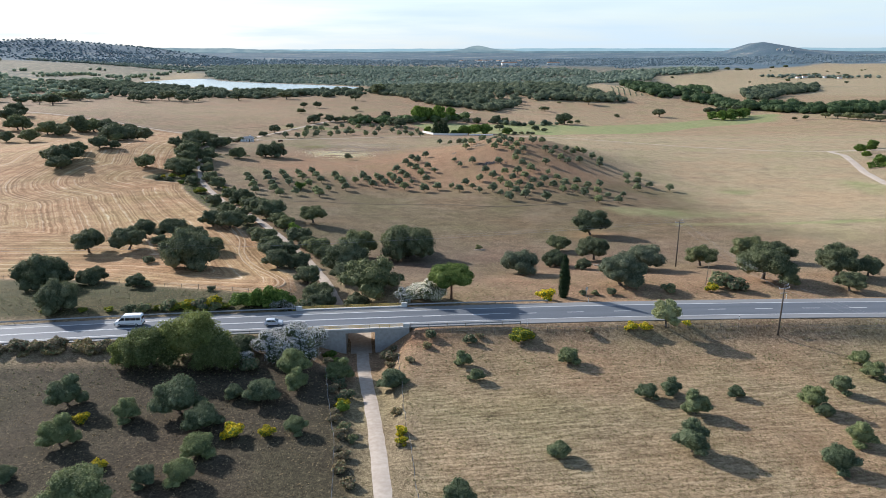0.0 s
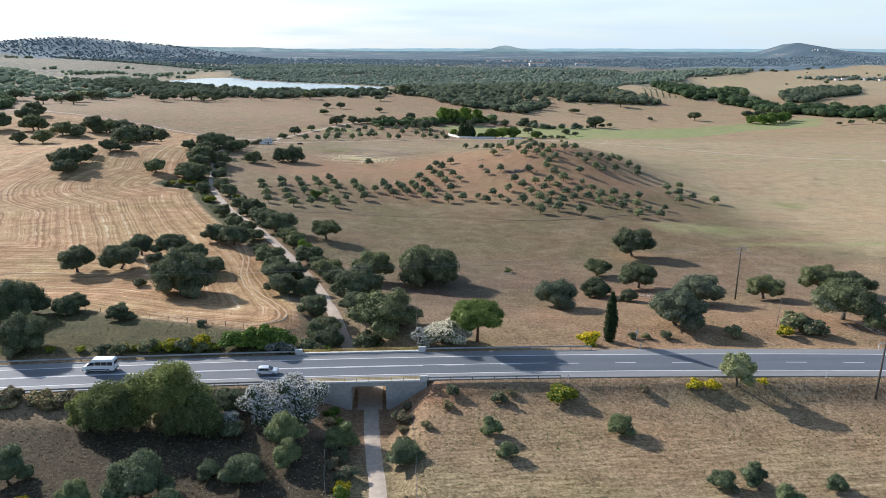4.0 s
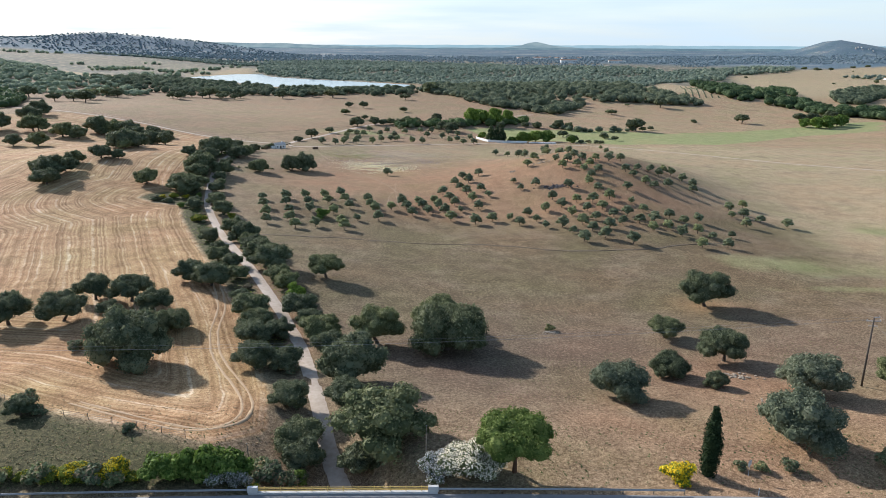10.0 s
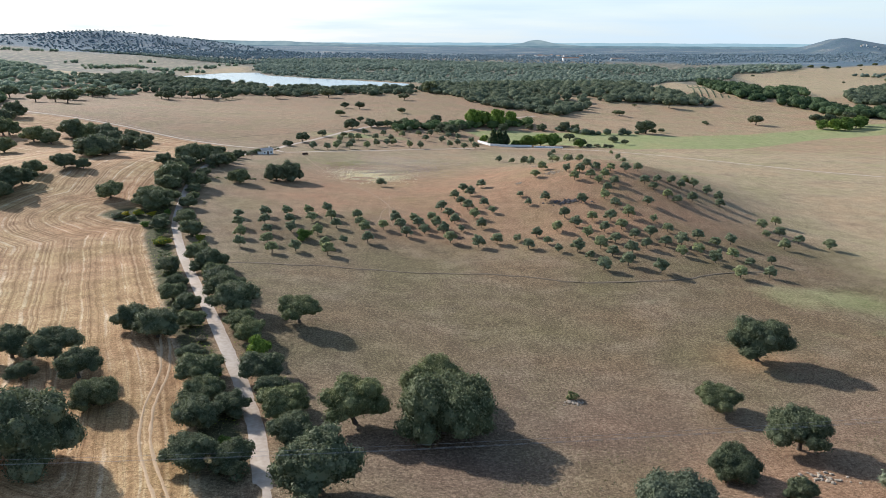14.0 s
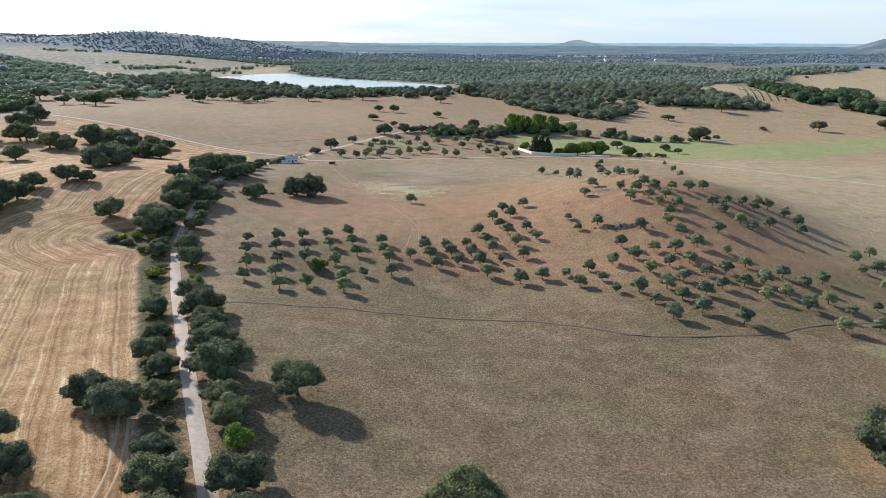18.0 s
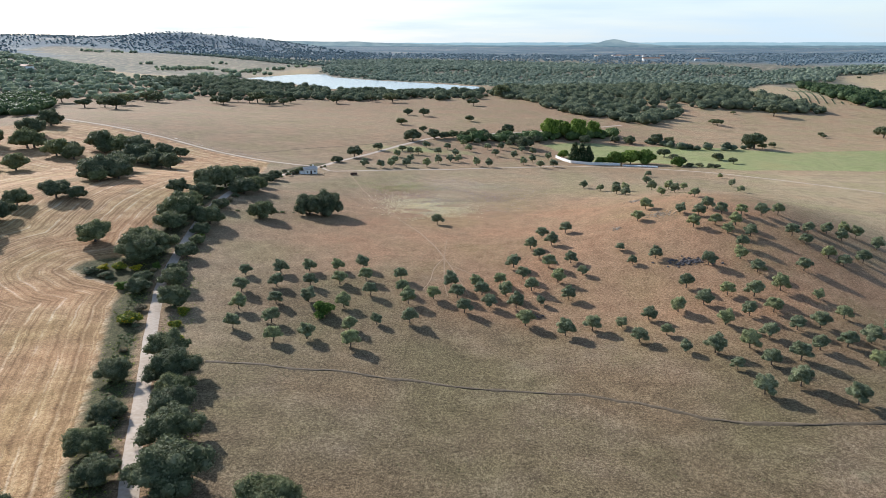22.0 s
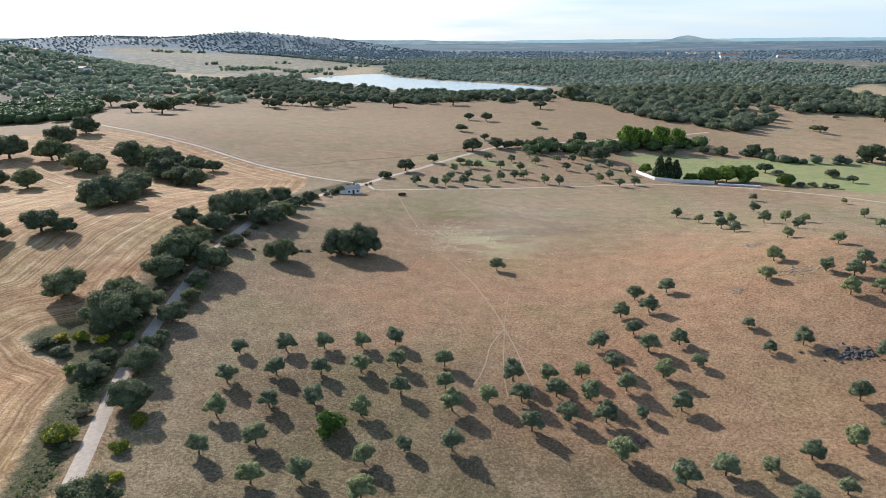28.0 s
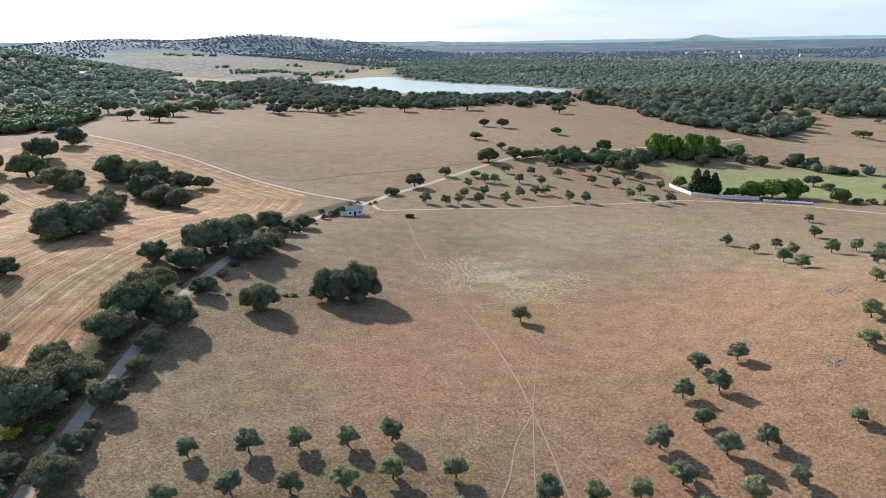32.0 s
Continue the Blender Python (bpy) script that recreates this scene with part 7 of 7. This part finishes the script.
for x, y, w in ((-12.4, -27.5, 3.0), (-11.6, -31.0, 2.8), (-12.6, -34.0, 2.6), (-11.0, -37.5, 2.4), (-11.8, -46.8, 2.2), (-10.4, -52.0, 2.6), (-9.6, -58.5, 2.4), (-9.8, -62.0, 2.8), (-8.6, -66.0, 2.6), (-8.8, -70.5, 2.4)):
    (grey_bushes if int(y) % 2 else dry_bushes).plant(x, y, w, sink=0.05, label="leafy growth on the bank of the southern track")
for x, y, w in ((-2.2, -18.0, 2.6), (-1.2, -20.6, 2.8), (-1.8, -23.0, 2.2), (-0.9, -16.4, 2.0)):
    dry_bushes.plant(x, y, w, tall=1.1, sink=0.1, label="tall straw-coloured grass on the underpass bank")
for x, y, w in ((-66, 3.0, 2.6), (-55, 3.2, 2.6), (-47, 2.9, 3.0), (-43.5, 3.0, 3.4), (-39.5, 2.8, 2.8), (-23.4, 3.2, 2.4), (-80, 3.6, 3.0), (-72, 3.2, 2.2)):
    lime_bushes.plant(x, y, w, tall=0.8, sink=0.1)
part("floor", box(bmesh.new(), OX0 + 0.01, OX1 - 0.01, SOUTH_FACE + 0.3, NORTH_FACE - 0.3, -6.2, -5.655), DIRT_ROAD, bridge, "dusty beaten floor of the underpass")
# rows of the far vineyard, and rank dry growth on the road bank
rows = np.array([(372 + i * 9.0 + j * 1.6 - 20, 900 + j * 5.0) for i in range(20) for j in range(76)])
rows = rows[outside(VINEYARD, rows[:, 0], rows[:, 1]) < -3]
wood("vineyard_rows", "low green vines in straight rows", rows, (1.6, 2.4), LEAF_MID, 14, 0, 0)
for k in range(26):
    dry_bushes.plant(-112 + k * 2.15 + math.sin(k * 3.7), -15.2 - 2.2 * (0.5 + 0.5 * math.sin(k * 2.3)), 3.4 + 1.5 * math.sin(k * 1.7), tall=0.8, sink=0.2, label="rank straw-coloured growth on the road bank")


# ---- grass and weeds ----
def noise_field(x, y):
    return np.sin(x / 9.0 + 2 * np.sin(y / 23.0)) * np.sin(y / 11.0 + np.sin(x / 17.0))


def tufts(name, label, mat, count, area, keep, size, seed):
    """Small bent blades in clumps, thrown over an area where keep(x, y) allows."""
    r = np.random.default_rng(seed)
    X, Y = r.uniform(area[0], area[1], count * 2), r.uniform(area[2], area[3], count * 2)
    ok = keep(X, Y)
    X, Y = X[ok][:count], Y[ok][:count]
    n = len(X)
    Z = ground(X, Y)
    s = r.uniform(*size, n)
    V = []
    for k in range(3):
        a = r.uniform(0, 6.283, n)
        u, v = np.cos(a) * s, np.sin(a) * s
        p = np.stack([X, Y, Z], -1)
        V.append(np.stack([p + np.stack([-v * 0.5, u * 0.5, -0.03 + 0 * s], -1), p + np.stack([v * 0.5, -u * 0.5, -0.03 + 0 * s], -1), p + np.stack([u * 0.8, v * 0.8, s * r.uniform(0.2, 0.55, n)], -1)], 1))
    V = np.concatenate(V).reshape(-1, 3)
    T = np.arange(len(V))
    me = bpy.data.meshes.new(name)
    me.vertices.add(len(V))
    me.vertices.foreach_set("co", V.astype(np.float32).ravel())
    me.loops.add(len(T))
    me.loops.foreach_set("vertex_index", T)
    me.polygons.add(len(T) // 3)
    me.polygons.foreach_set("loop_start", np.arange(0, len(T), 3))
    me.update()
    me.materials.append(mat)
    tagged(new(name, me), label, "grass", kind="stuff")


def off_roads(x, y):
    return (np.abs(y - road_centre(x)) > 7.5) & (near_line(FARM_TRACK, x, y) > 2.6) & (near_line(TRACK, x, y) > 2.4)


def pasture(x, y):
    return off_roads(x, y) & (outside(STUBBLE, x, y) > 0) & (y > 4)


tufts("dry_grass", "short dry grass tufts over grazed pasture", DRY_SPRAY, 40000, (-110, 210, 5, 420), pasture, (0.12, 0.32), 501)
tufts("grass_tufts", "low yellowing grass tufts in the pasture", GRASS_TUFT, 26000, (-100, 200, 5, 400), lambda x, y: pasture(x, y) & (noise_field(x, y) > 0.1), (0.13, 0.34), 502)
tufts("field_weeds", "sparse weeds and straw on ploughed ground", GRASS_TUFT, 30000, (0, 150, -110, -14), lambda x, y: off_roads(x, y) & (np.sin(y * 4.2 + x * 0.3 + 1.5 * np.sin(x / 7)) > -0.3), (0.12, 0.30), 503)
tufts("bank_grass", "long dry grass on the road banks and scrub", DRY_SPRAY, 14000, (-120, 0, -110, 26), lambda x, y: off_roads(x, y) & ((y < -13) | (y > 2)), (0.14, 0.32), 504)
tufts("verge_weeds", "tall green weeds between track and stubble", LEAF_WILLOW, 9000, (-112, -52, 84, 200), lambda x, y: (near_line(FARM_TRACK, x, y) > 3.6) & (near_line(FARM_TRACK, x, y) < 7.2) & (x < np.interp(y, [p[1] for p in FARM_TRACK], [p[0] for p in FARM_TRACK])) & (noise_field(x * 2, y) > -0.5), (0.25, 0.7), 508)
tufts("track_weeds", "green weeds along the farm track", LEAF_LIME, 7000, (-130, -20, 60, 240), lambda x, y: (near_line(FARM_TRACK, x, y) > 2.2) & (near_line(FARM_TRACK, x, y) < 10) & (outside(STUBBLE, x, y) > 0) & (noise_field(x * 2, y) > -0.2), (0.15, 0.45), 506)
tufts("cream_flowers", "patch of small cream wild flowers in the pasture", PETAL_CREAM, 30000, (-62, -6, 296, 362),
      lambda x, y: (np.sin(x * 12.9898 + y * 78.233) * 43758.5 % 1 < 1.1 * np.exp(-1.5 * (((x + 32 + 0.25 * (y - 328)) / 17) ** 2 + ((y - 328) / 20) ** 2))) & (noise_field(x * 1.6 + 5, y * 3.2) + 0.3 * np.sin(x * 91.7 + y * 57.3) > -0.2), (0.15, 0.36), 507)
tufts("mauve_flowers", "drifts of mauve wild flowers in the pasture", PETAL_MAUVE, 30000, (-70, 24, 290, 405),
      lambda x, y: (np.sin(x * 37.7 + y * 51.3) * 43758.5 % 1 < np.exp(-1.5 * (((x + 20) / 32) ** 2 + ((y - 358) / 36) ** 2))) & (noise_field(x * 1.1 + 2, y * 1.5 + 9) + 0.7 * np.sin(x * 73.1 + y * 41.9) > 0.15), (0.14, 0.34), 511)
tufts("green_weeds", "fresh green weeds in a damp patch of pasture", LEAF_LIME, 9000, (-74, -30, 330, 400),
      lambda x, y: (np.sin(x * 17.1 + y * 33.7) * 43758.5 % 1 < 0.8 * np.exp(-1.5 * (((x + 52) / 14) ** 2 + ((y - 372) / 20) ** 2))) & (noise_field(x * 1.5, y * 2 + 3) > -0.2), (0.14, 0.30), 512)
tufts("bank_weeds", "green weeds on the road verge and scrub", LEAF_WILLOW, 5000, (-120, 120, -60, 26), lambda x, y: off_roads(x, y) & (np.abs(y - road_centre(x)) < 26), (0.15, 0.36), 505)
tufts("stubble_straw", "pale cut straw in the stubble field", DRY_SPRAY, 12000, (-190, -20, 20, 300), lambda x, y: off_roads(x, y) & (outside(STUBBLE, x, y) < 0), (0.12, 0.26), 506)
